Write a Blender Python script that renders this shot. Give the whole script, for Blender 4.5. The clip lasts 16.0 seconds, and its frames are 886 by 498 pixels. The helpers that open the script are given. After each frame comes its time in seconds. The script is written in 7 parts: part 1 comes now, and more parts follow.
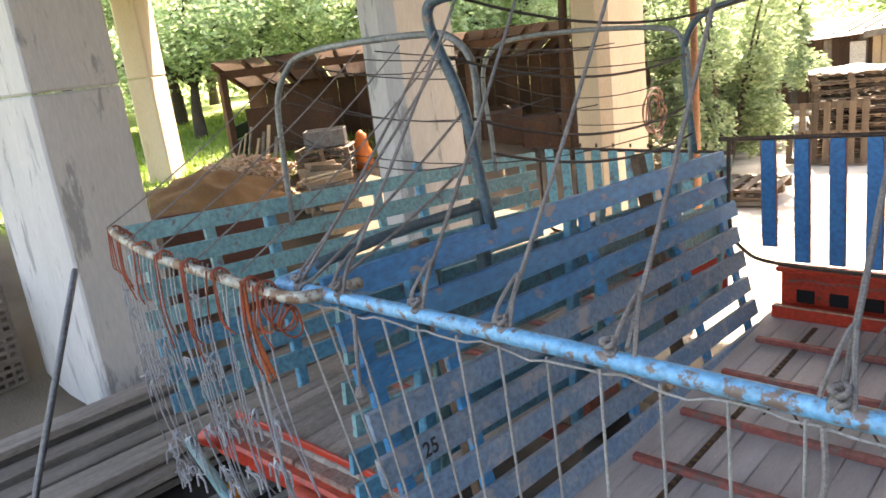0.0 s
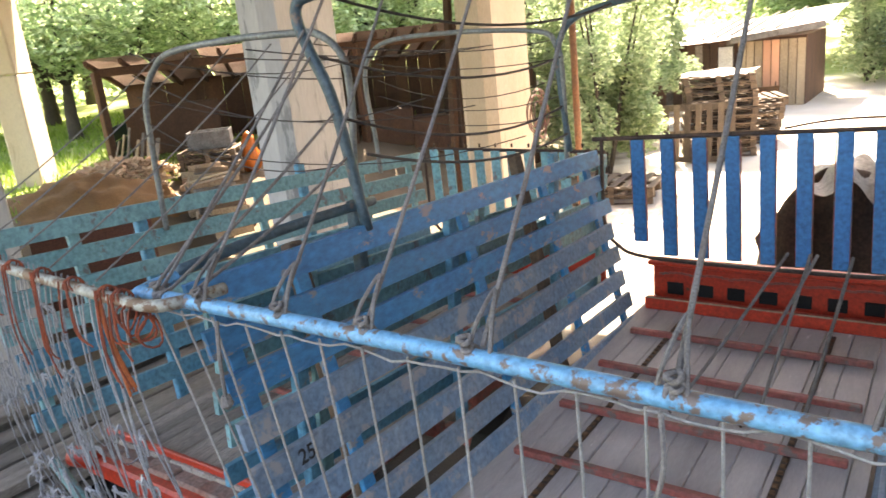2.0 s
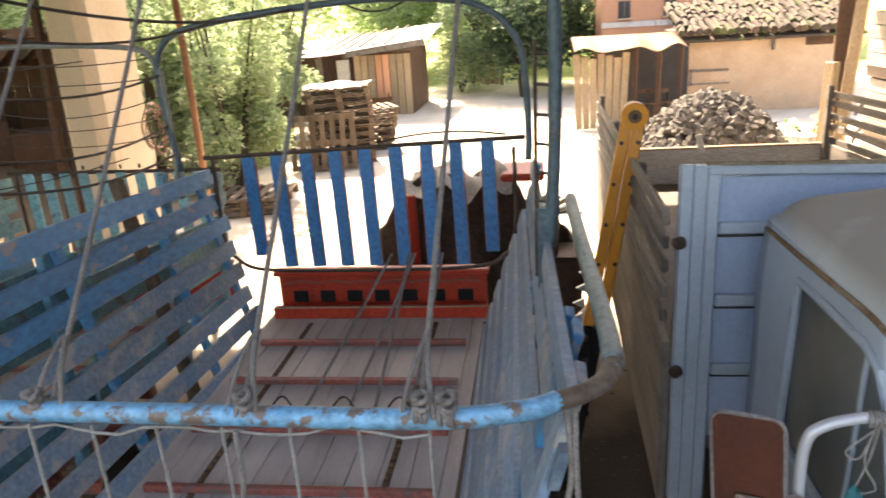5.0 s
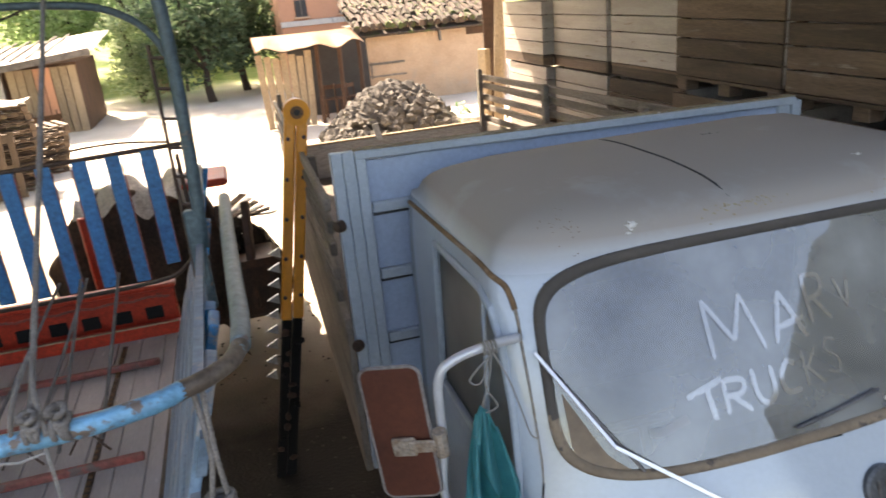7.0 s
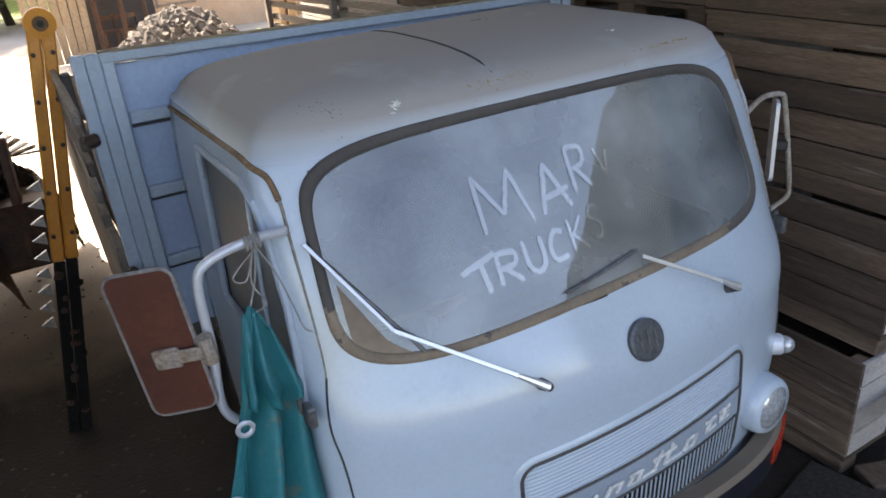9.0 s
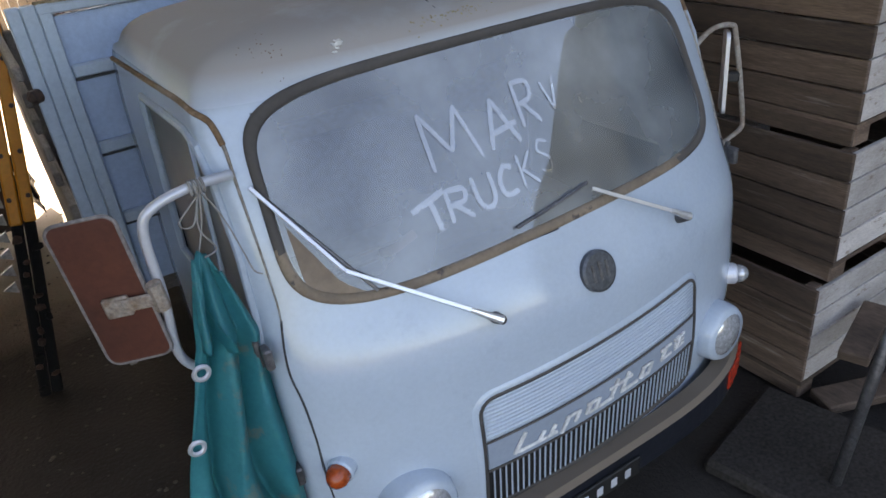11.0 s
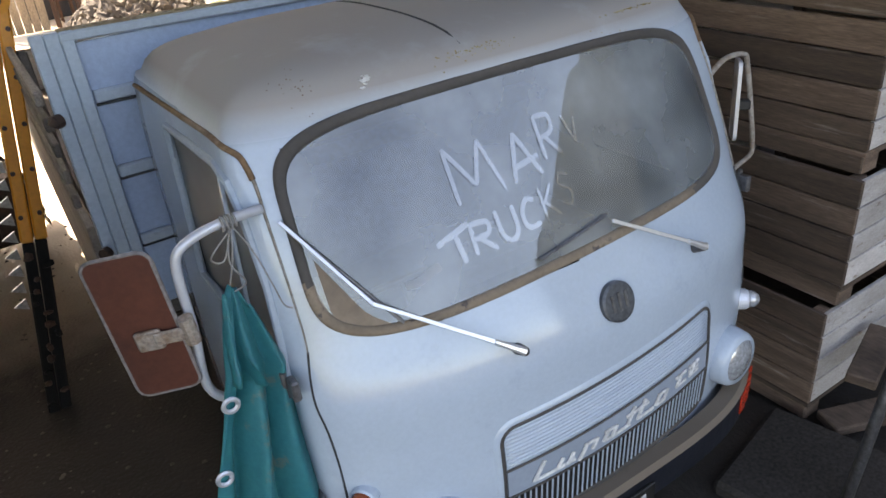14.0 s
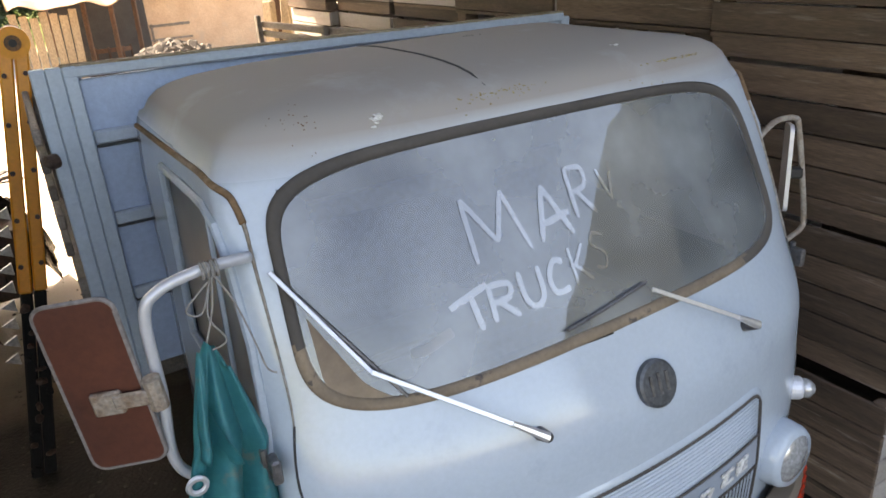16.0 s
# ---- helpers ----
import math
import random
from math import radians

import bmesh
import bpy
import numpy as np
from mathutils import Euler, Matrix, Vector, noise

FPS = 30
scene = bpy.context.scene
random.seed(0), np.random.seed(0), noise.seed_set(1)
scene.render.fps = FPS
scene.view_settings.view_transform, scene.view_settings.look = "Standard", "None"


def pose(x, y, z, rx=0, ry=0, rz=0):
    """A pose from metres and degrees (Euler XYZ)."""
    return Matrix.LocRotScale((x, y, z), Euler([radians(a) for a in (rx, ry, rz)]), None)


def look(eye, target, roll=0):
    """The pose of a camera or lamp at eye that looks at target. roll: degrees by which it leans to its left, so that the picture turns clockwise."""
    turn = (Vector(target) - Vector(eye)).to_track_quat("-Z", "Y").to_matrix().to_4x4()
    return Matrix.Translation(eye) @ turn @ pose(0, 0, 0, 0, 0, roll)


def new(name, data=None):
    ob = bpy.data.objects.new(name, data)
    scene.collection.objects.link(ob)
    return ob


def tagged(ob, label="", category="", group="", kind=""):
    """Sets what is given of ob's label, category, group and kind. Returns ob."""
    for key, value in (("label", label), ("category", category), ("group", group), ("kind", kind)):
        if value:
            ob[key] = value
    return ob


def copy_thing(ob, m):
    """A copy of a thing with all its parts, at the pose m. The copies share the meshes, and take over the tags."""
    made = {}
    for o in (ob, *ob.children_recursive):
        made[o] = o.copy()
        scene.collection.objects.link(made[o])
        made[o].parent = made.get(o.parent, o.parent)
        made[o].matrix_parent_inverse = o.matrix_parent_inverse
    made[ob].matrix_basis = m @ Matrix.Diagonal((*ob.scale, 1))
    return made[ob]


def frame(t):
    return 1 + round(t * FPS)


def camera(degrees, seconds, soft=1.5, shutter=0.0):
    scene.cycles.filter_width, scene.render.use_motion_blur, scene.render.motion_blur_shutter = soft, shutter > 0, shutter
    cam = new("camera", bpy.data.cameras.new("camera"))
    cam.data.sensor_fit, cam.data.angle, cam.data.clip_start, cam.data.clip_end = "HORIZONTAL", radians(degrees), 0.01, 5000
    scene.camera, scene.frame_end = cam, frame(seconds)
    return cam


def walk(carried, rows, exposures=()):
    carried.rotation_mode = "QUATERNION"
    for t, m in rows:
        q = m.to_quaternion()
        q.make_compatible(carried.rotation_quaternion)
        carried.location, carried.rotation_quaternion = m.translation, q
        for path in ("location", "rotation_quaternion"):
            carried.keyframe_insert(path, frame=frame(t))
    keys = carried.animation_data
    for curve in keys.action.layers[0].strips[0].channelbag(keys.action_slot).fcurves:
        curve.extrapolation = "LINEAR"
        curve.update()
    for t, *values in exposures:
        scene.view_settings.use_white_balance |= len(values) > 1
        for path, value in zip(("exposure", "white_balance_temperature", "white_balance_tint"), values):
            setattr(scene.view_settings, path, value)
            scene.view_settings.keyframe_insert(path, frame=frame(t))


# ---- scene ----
cam = camera(62.2, 16.0, soft=1.6, shutter=0.4)
# seconds, place in metres, turn in degrees
PATH = [
    (0.0, -1.849, -1.141, 2.654, 74.43, 6.70, 42.40),
    (0.5, -1.840, -1.130, 2.651, 74.16, 6.44, 41.01),
    (1.0, -1.820, -1.114, 2.646, 73.99, 6.22, 39.33),
    (1.5, -1.806, -1.102, 2.643, 73.82, 6.03, 37.21),
    (2.0, -1.797, -1.087, 2.643, 73.61, 5.83, 34.34),
    (2.5, -1.782, -1.083, 2.648, 73.40, 5.56, 31.16),
    (3.0, -1.749, -1.095, 2.666, 73.16, 5.02, 27.29),
    (5.5, -1.593, -1.115, 2.693, 71.81, 3.56, 0.84),
    (6.0, -1.539, -1.137, 2.694, 71.43, 4.10, -5.16),
    (6.5, -1.489, -1.182, 2.692, 70.97, 4.72, -10.71),
    (7.0, -1.439, -1.226, 2.683, 70.22, 5.10, -16.41),
    (7.5, -1.393, -1.229, 2.656, 68.32, 5.56, -21.30),
    (8.0, -1.352, -1.234, 2.595, 65.91, 5.43, -25.44),
    (8.5, -1.321, -1.220, 2.547, 65.10, 4.65, -28.50),
    (9.0, -1.300, -1.235, 2.513, 64.15, 4.29, -30.94),
    (9.5, -1.276, -1.266, 2.491, 62.86, 4.50, -32.22),
    (10.0, -1.247, -1.298, 2.466, 61.47, 5.30, -32.68),
    (12.5, -1.303, -1.277, 2.510, 60.03, 5.66, -34.00),
    (13.0, -1.317, -1.261, 2.541, 59.85, 5.25, -34.29),
    (13.5, -1.325, -1.251, 2.551, 60.23, 5.14, -34.37),
    (14.0, -1.314, -1.248, 2.552, 60.94, 5.10, -33.85),
    (14.5, -1.303, -1.230, 2.552, 61.57, 4.87, -33.38),
    (15.0, -1.276, -1.200, 2.533, 62.70, 4.77, -32.78),
    (15.5, -1.232, -1.148, 2.480, 64.55, 4.44, -32.04),
    (16.0, -1.191, -1.085, 2.406, 67.01, 3.84, -31.04),
]
# seconds, stops, white balance
EXPOSURE = [(0.0, 2.87, 8300, 17), (1.0, 2.92, 8400, 17), (3.0, 2.98, 8600, 17), (5.5, 2.45, 9100, 18), (6.5, 2.36, 8900, 18), (7.5, 2.40, 8500, 17), (8.0, 2.41, 8200, 17), (9.0, 2.35, 8000, 17), (12.5, 2.36, 8300, 18), (14.0, 2.52, 8600, 18), (16.0, 2.60, 9200, 18)]
walk(cam, [(t, pose(*p)) for t, *p in PATH], EXPOSURE)

# ---- world, sun, exposure ----
SUN_EL, SUN_AZ = radians(48), radians(21)   # height of the sun; turn from ahead (+y) towards the left (-x)
world = bpy.data.worlds.new("sky")
scene.world = world
world.use_nodes = True
sky = world.node_tree.nodes.new("ShaderNodeTexSky")
sky.sky_type, sky.sun_disc, sky.sun_elevation, sky.sun_rotation = "NISHITA", False, SUN_EL, -SUN_AZ
sky.air_density, sky.dust_density = 1.0, 2.0
back = world.node_tree.nodes["Background"]
back.inputs["Strength"].default_value = 0.15
world.node_tree.links.new(sky.outputs[0], back.inputs["Color"])
sun = new("sun", bpy.data.lights.new("sun", "SUN"))
sun.data.energy, sun.data.angle, sun.data.color = 5.0, radians(0.6), (1.0, 0.95, 0.87)
toward = Vector((-math.sin(SUN_AZ) * math.cos(SUN_EL), math.cos(SUN_AZ) * math.cos(SUN_EL), math.sin(SUN_EL)))
sun.matrix_world = look(toward * 60, (0, 0, 0))

# ---- helpers for building ----
rnd = random.Random(7)


def sub(a, b):
    return Vector(a) - Vector(b)


def thing(name, at, label, category, group="", kind="", rot=0.0):
    ob = new(name)
    ob.matrix_world = pose(*at, 0, 0, rot)
    ob.empty_display_size = 0.1
    return tagged(ob, label, category, group, kind)


def mesh_of(name, bm, material, smooth=False):
    me = bpy.data.meshes.new(name)
    bmesh.ops.recalc_face_normals(bm, faces=bm.faces)
    bm.to_mesh(me)
    bm.free()
    if smooth:
        me.polygons.foreach_set("use_smooth", [True] * len(me.polygons))
    me.materials.append(material)
    return me


def part(name, bm, material, parent, label="", smooth=False, at=None):
    ob = new(name, mesh_of(name, bm, material, smooth))
    ob.parent = parent
    if at is not None:
        ob.matrix_local = at
    return tagged(ob, label)


def shared(name, me, parent, at):
    ob = new(name, me)
    ob.parent = parent
    ob.matrix_local = at
    return ob


def solo(name, bm, material, label, category, group="", kind="", smooth=False):
    return tagged(new(name, mesh_of(name, bm, material, smooth)), label, category, group, kind)


def box(bm, c, s, bevel=0.0, rot=None):
    """A box with its centre, its three sizes, and bevelled edges."""
    m = Matrix.Translation(c) @ (rot or Matrix()) @ Matrix.Diagonal((*s, 1))
    made = bmesh.ops.create_cube(bm, size=1, matrix=m)["verts"]
    if bevel:
        edges = list({e for v in made for e in v.link_edges})
        bmesh.ops.bevel(bm, geom=edges, offset=min(bevel, min(s) * 0.45), segments=1, affect="EDGES", profile=0.7)
    return bm


def beam(bm, a, b, w, h, bevel=0.0, up=(0, 0, 1)):
    """A squared bar from a to b, w across and h along up."""
    a, b = Vector(a), Vector(b)
    d = (b - a)
    y = d.normalized()
    x = y.cross(Vector(up)).normalized()
    z = x.cross(y)
    rot = Matrix((x, y, z)).transposed().to_4x4()
    return box(bm, (a + b) / 2, (w, d.length, h), bevel, rot)


def tube(bm, pts, r, seg=8, cap=True):
    """A round bar along points; r is one radius or one for each point."""
    pts = [Vector(p) for p in pts]
    rs = r if isinstance(r, (list, tuple)) else [r] * len(pts)
    rings, side = [], None
    for i, p in enumerate(pts):
        d = (pts[min(i + 1, len(pts) - 1)] - pts[max(i - 1, 0)]).normalized()
        if side is None:
            side = d.orthogonal().normalized()
        side = (side - d * side.dot(d)).normalized()
        other = d.cross(side)
        rings.append([bm.verts.new(p + rs[i] * (side * math.cos(k * math.tau / seg) + other * math.sin(k * math.tau / seg))) for k in range(seg)])
    for a, b in zip(rings, rings[1:]):
        for k in range(seg):
            bm.faces.new((a[k], a[(k + 1) % seg], b[(k + 1) % seg], b[k]))
    if cap:
        bm.faces.new(rings[0][::-1])
        bm.faces.new(rings[-1])
    return bm


def disc(bm, c, axis, r, depth, seg=20, r2=None):
    """A round plate or cone stub along axis from c."""
    axis = Vector(axis).normalized()
    return tube(bm, [Vector(c), Vector(c) + axis * depth], [r, r if r2 is None else r2], seg)


def curve(pts, n=6):
    """Points of a smooth line through pts."""
    pts = [Vector(p) for p in pts]
    out = []
    for i in range(len(pts) - 1):
        a, b = pts[i], pts[i + 1]
        p, q = pts[max(i - 1, 0)], pts[min(i + 2, len(pts) - 1)]
        for k in range(n):
            t = k / n
            out.append(0.5 * ((2 * a) + (b - p) * t + (2 * p - 5 * a + 4 * b - q) * t * t + (3 * a - p - 3 * b + q) * t ** 3))
    return out + [pts[-1]]


def sag(a, b, drop, n=10):
    """A line that hangs between a and b."""
    a, b = Vector(a), Vector(b)
    return [a.lerp(b, k / n) - Vector((0, 0, drop * 4 * (k / n) * (1 - k / n))) for k in range(n + 1)]


def grid(bm, nu, nv, f, wrap=False):
    """A sheet of nu by nv points, f(u, v) with u and v from 0 to 1."""
    v = [[bm.verts.new(f(i / (nu - 1), j / (nv - 1))) for j in range(nv)] for i in range(nu)]
    for i in range(nu - 1):
        for j in range(nv - 1):
            bm.faces.new((v[i][j], v[i + 1][j], v[i + 1][j + 1], v[i][j + 1]))
    return bm


# ---- materials ----
def mat(name, base, second=None, scale=6.0, fine=60.0, rough=0.7, metal=0.0, bump=0.15, wear=None, wear_at=0.62, wear_scale=9.0, wear_soft=0.05,
        dust=None, dust_amount=0.0, spread=0.12, stretch=None, depth=0.004, spec=0.5, grain=0.5, patches=(0.2, 0.55), tilt=(0.1, 0.95), above=None):
    """Paint or stuff with two scales of variation, chips or rust (wear), dust on what faces up (where above is given, only between and over those heights), and fine relief."""
    m = bpy.data.materials.new(name)
    m.use_nodes = True
    n, l = m.node_tree.nodes, m.node_tree.links
    p = n["Principled BSDF"]
    co = n.new("ShaderNodeTexCoord")
    info = n.new("ShaderNodeObjectInfo")
    shift = n.new("ShaderNodeVectorMath")
    shift.operation = "MULTIPLY_ADD"
    spreadv = n.new("ShaderNodeCombineXYZ")
    for k in range(3):
        l.new(info.outputs["Random"], spreadv.inputs[k])
    l.new(spreadv.outputs[0], shift.inputs[0])
    shift.inputs[1].default_value = (17, 31, 23)
    l.new(co.outputs["Object"], shift.inputs[2])
    place = shift.outputs[0]
    if stretch:
        mp = n.new("ShaderNodeMapping")
        mp.inputs["Scale"].default_value = stretch
        l.new(place, mp.inputs["Vector"])
        place = mp.outputs[0]

    def noise_at(s, detail=5.0, r=0.6):
        t = n.new("ShaderNodeTexNoise")
        t.inputs["Scale"].default_value, t.inputs["Detail"].default_value, t.inputs["Roughness"].default_value = s, detail, r
        l.new(place, t.inputs["Vector"])
        return t.outputs["Fac"]

    def ramp(fac, a, b):
        r = n.new("ShaderNodeMapRange")
        r.inputs["From Min"].default_value, r.inputs["From Max"].default_value = a, b
        l.new(fac, r.inputs["Value"])
        return r.outputs[0]

    def mix(fac, a, b):
        x = n.new("ShaderNodeMix")
        x.data_type = "RGBA"
        for sock, val in ((x.inputs["Factor"], fac), (x.inputs["A"], a), (x.inputs["B"], b)):
            if isinstance(val, (tuple, list)):
                sock.default_value = (*val, 1) if len(val) == 3 else val
            elif isinstance(val, (int, float)):
                sock.default_value = val
            else:
                l.new(val, sock)
        return x.outputs["Result"]

    second = second or tuple(c * 0.6 for c in base)
    coarse, small = noise_at(scale), noise_at(fine, 3.0)
    col = mix(ramp(coarse, 0.32, 0.68), base, second)
    dark = mix(1 - grain, (0, 0, 0), col)
    col = mix(ramp(small, 0.72, 0.3), col, dark)
    rough_val = rough
    if wear:
        w = ramp(noise_at(wear_scale, 7.0, 0.68), wear_at, wear_at + wear_soft)
        col = mix(w, col, wear)
    if dust:
        geo = n.new("ShaderNodeNewGeometry")
        sep = n.new("ShaderNodeSeparateXYZ")
        l.new(geo.outputs["Normal"], sep.inputs[0])
        up = ramp(sep.outputs["Z"], *tilt)
        patch = ramp(noise_at(3.0, 6.0), *patches)
        mul = n.new("ShaderNodeMath")
        mul.operation = "MULTIPLY"
        l.new(up, mul.inputs[0])
        l.new(patch, mul.inputs[1])
        if above:
            high = n.new("ShaderNodeSeparateXYZ")
            l.new(co.outputs["Object"], high.inputs[0])
            over = n.new("ShaderNodeMath")
            over.operation = "MULTIPLY"
            l.new(mul.outputs[0], over.inputs[0])
            l.new(ramp(high.outputs["Z"], *above), over.inputs[1])
            mul = over
        amt = n.new("ShaderNodeMath")
        amt.operation = "MULTIPLY"
        l.new(mul.outputs[0], amt.inputs[0])
        amt.inputs[1].default_value = dust_amount
        col = mix(amt.outputs[0], col, dust)
        rr = n.new("ShaderNodeMapRange")
        rr.inputs["To Min"].default_value, rr.inputs["To Max"].default_value = rough, 0.95
        l.new(amt.outputs[0], rr.inputs["Value"])
        l.new(rr.outputs[0], p.inputs["Roughness"])
    else:
        p.inputs["Roughness"].default_value = rough
    hsv = n.new("ShaderNodeHueSaturation")
    val = n.new("ShaderNodeMapRange")
    val.inputs["To Min"].default_value, val.inputs["To Max"].default_value = 1 - spread, 1 + spread
    l.new(info.outputs["Random"], val.inputs["Value"])
    l.new(val.outputs[0], hsv.inputs["Value"])
    l.new(col, hsv.inputs["Color"])
    l.new(hsv.outputs[0], p.inputs["Base Color"])
    p.inputs["Metallic"].default_value = metal
    p.inputs["Specular IOR Level"].default_value = spec
    b = n.new("ShaderNodeBump")
    b.inputs["Strength"].default_value, b.inputs["Distance"].default_value = bump, depth
    l.new(small, b.inputs["Height"])
    l.new(b.outputs[0], p.inputs["Normal"])
    return m


def leaf_mat(name, a, b):
    m = bpy.data.materials.new(name)
    m.use_nodes = True
    n, l = m.node_tree.nodes, m.node_tree.links
    p = n["Principled BSDF"]
    geo = n.new("ShaderNodeNewGeometry")
    x = n.new("ShaderNodeMix")
    x.data_type = "RGBA"
    x.inputs["A"].default_value, x.inputs["B"].default_value = (*a, 1), (*b, 1)
    l.new(geo.outputs["Random Per Island"], x.inputs["Factor"])
    l.new(x.outputs["Result"], p.inputs["Base Color"])
    p.inputs["Roughness"].default_value = 0.5
    t = n.new("ShaderNodeBsdfTranslucent")
    l.new(x.outputs["Result"], t.inputs["Color"])
    s = n.new("ShaderNodeMixShader")
    s.inputs[0].default_value = 0.55
    l.new(p.outputs[0], s.inputs[1])
    l.new(t.outputs[0], s.inputs[2])
    l.new(s.outputs[0], n["Material Output"].inputs[0])
    return m


def glass_mat(name, tint, dust, dust_amount, rough=0.03, shine=1.55):
    """Dusty glass: a clear pane, a film of dust, and a shiny face."""
    m = bpy.data.materials.new(name)
    m.use_nodes = True
    n, l = m.node_tree.nodes, m.node_tree.links
    n.remove(n["Principled BSDF"])
    clear = n.new("ShaderNodeBsdfTransparent")
    clear.inputs[0].default_value = (*tint, 1)
    film = n.new("ShaderNodeBsdfDiffuse")
    film.inputs[0].default_value = (*dust, 1)
    co = n.new("ShaderNodeTexCoord")
    t = n.new("ShaderNodeTexNoise")
    t.inputs["Scale"].default_value, t.inputs["Detail"].default_value = 2.6, 6.0
    l.new(co.outputs["Object"], t.inputs["Vector"])
    r = n.new("ShaderNodeMapRange")
    r.inputs["From Min"].default_value, r.inputs["From Max"].default_value = 0.3, 0.7
    r.inputs["To Min"].default_value, r.inputs["To Max"].default_value = dust_amount * 0.35, min(1.0, dust_amount * 1.6)
    l.new(t.outputs["Fac"], r.inputs["Value"])
    a = n.new("ShaderNodeMixShader")
    l.new(r.outputs[0], a.inputs[0])
    l.new(clear.outputs[0], a.inputs[1])
    l.new(film.outputs[0], a.inputs[2])
    g = n.new("ShaderNodeBsdfGlossy")
    g.inputs["Roughness"].default_value = rough
    fr = n.new("ShaderNodeFresnel")
    fr.inputs[0].default_value = shine
    b = n.new("ShaderNodeMixShader")
    l.new(fr.outputs[0], b.inputs[0])
    l.new(a.outputs[0], b.inputs[1])
    l.new(g.outputs[0], b.inputs[2])
    l.new(b.outputs[0], n["Material Output"].inputs[0])
    return m


BLUE = mat("blue_paint", (0.007, 0.195, 0.44), (0.018, 0.25, 0.48), 3.0, 40, 0.5, wear=(0.20, 0.19, 0.19), wear_at=0.58, wear_scale=13, dust=(0.30, 0.31, 0.33), dust_amount=0.15, stretch=(1, 0.5, 1), spread=0.2)
BLUE_OLD = mat("faded_blue_paint", (0.13, 0.27, 0.43), (0.27, 0.345, 0.42), 4.0, 45, 0.55, wear=(0.32, 0.31, 0.315), wear_at=0.56, wear_scale=7, dust=(0.34, 0.34, 0.35), dust_amount=0.45, spread=0.22)
GATE_BLUE = mat("bright_blue_paint", (0.008, 0.165, 0.42), (0.018, 0.20, 0.43), 4.0, 50, 0.5, wear=(0.12, 0.10, 0.10), wear_at=0.68)
TEAL = mat("teal_paint", (0.17, 0.42, 0.46), (0.25, 0.49, 0.51), 3.0, 40, 0.65, wear=(0.17, 0.17, 0.165), wear_at=0.58, wear_scale=11, spread=0.2)
TEAL_BLUE = mat("sky_blue_paint", (0.07, 0.33, 0.52), (0.14, 0.38, 0.50), 3.0, 40, 0.6, wear=(0.16, 0.20, 0.22), wear_at=0.62, wear_scale=6, spread=0.18)
PIPE_BLUE = mat("chipped_light_blue_paint", (0.10, 0.39, 0.66), (0.20, 0.48, 0.69), 5.0, 60, 0.4, wear=(0.15, 0.11, 0.09), wear_at=0.53, wear_scale=26, bump=0.3)
PIPE_OLD = mat("flaking_pipe_paint", (0.47, 0.46, 0.39), (0.30, 0.29, 0.25), 8, 60, 0.6, wear=(0.15, 0.085, 0.05), wear_at=0.47, wear_scale=16, bump=0.3)
PIPE_BARE = mat("bare_rusty_pipe", (0.20, 0.155, 0.12), (0.12, 0.085, 0.065), 8, 60, 0.55, 0.2, wear=(0.16, 0.33, 0.44), wear_at=0.60, wear_scale=12, bump=0.3)
RAIL_TEAL = mat("dull_teal_grey_pipe", (0.15, 0.21, 0.23), (0.22, 0.27, 0.28), 7, 60, 0.5, wear=(0.13, 0.09, 0.07), wear_at=0.62, wear_scale=12)
HOOP_GREY = mat("weathered_pale_pipe", (0.28, 0.29, 0.27), (0.17, 0.18, 0.17), 9, 60, 0.5, wear=(0.13, 0.09, 0.07), wear_at=0.60, wear_scale=14)
HOOP_TEAL = mat("dark_teal_pipe", (0.04, 0.08, 0.10), (0.08, 0.13, 0.155), 8, 60, 0.5, wear=(0.14, 0.10, 0.08), wear_at=0.62, wear_scale=14)
RED = mat("red_paint", (0.66, 0.05, 0.018), (0.50, 0.038, 0.016), 4, 50, 0.42, wear=(0.10, 0.045, 0.03), wear_at=0.62, wear_scale=8, dust=(0.32, 0.16, 0.11), dust_amount=0.22)
RED_DULL = mat("worn_red_bar", (0.40, 0.085, 0.065), (0.24, 0.09, 0.075), 5, 50, 0.6, wear=(0.13, 0.09, 0.08), wear_at=0.55)
FLOOR_WOOD = mat("dusty_floor_board", (0.53, 0.47, 0.44), (0.42, 0.365, 0.34), 3, 50, 0.85, stretch=(3, 0.5, 1), spread=0.10, wear=(0.66, 0.60, 0.57), wear_at=0.64, grain=0.15, bump=0.08)
DARK_IRON = mat("dark_rusty_iron", (0.05, 0.035, 0.03), (0.11, 0.06, 0.04), 8, 60, 0.6, 0.3)
BLACK = mat("black_rubber", (0.009, 0.009, 0.0095), (0.02, 0.019, 0.018), 6, 60, 0.6)
IRON = mat("grey_iron", (0.22, 0.22, 0.23), (0.13, 0.12, 0.12), 8, 60, 0.45, 0.6)
ROPE = mat("grey_rope", (0.30, 0.27, 0.25), (0.18, 0.16, 0.15), 30, 220, 0.9, bump=0.6)
CORD = mat("pale_net_cord", (0.40, 0.38, 0.36), (0.26, 0.25, 0.24), 25, 200, 0.85)
CABLE = mat("dark_cord", (0.045, 0.035, 0.035), (0.09, 0.07, 0.06), 20, 150, 0.8)
TWINE_TAIL = mat("bright_orange_twine", (0.62, 0.15, 0.03), (0.40, 0.10, 0.03), 14, 150, 0.85)
TWINE = mat("orange_twine", (0.44, 0.085, 0.03), (0.20, 0.055, 0.032), 14, 150, 0.85)
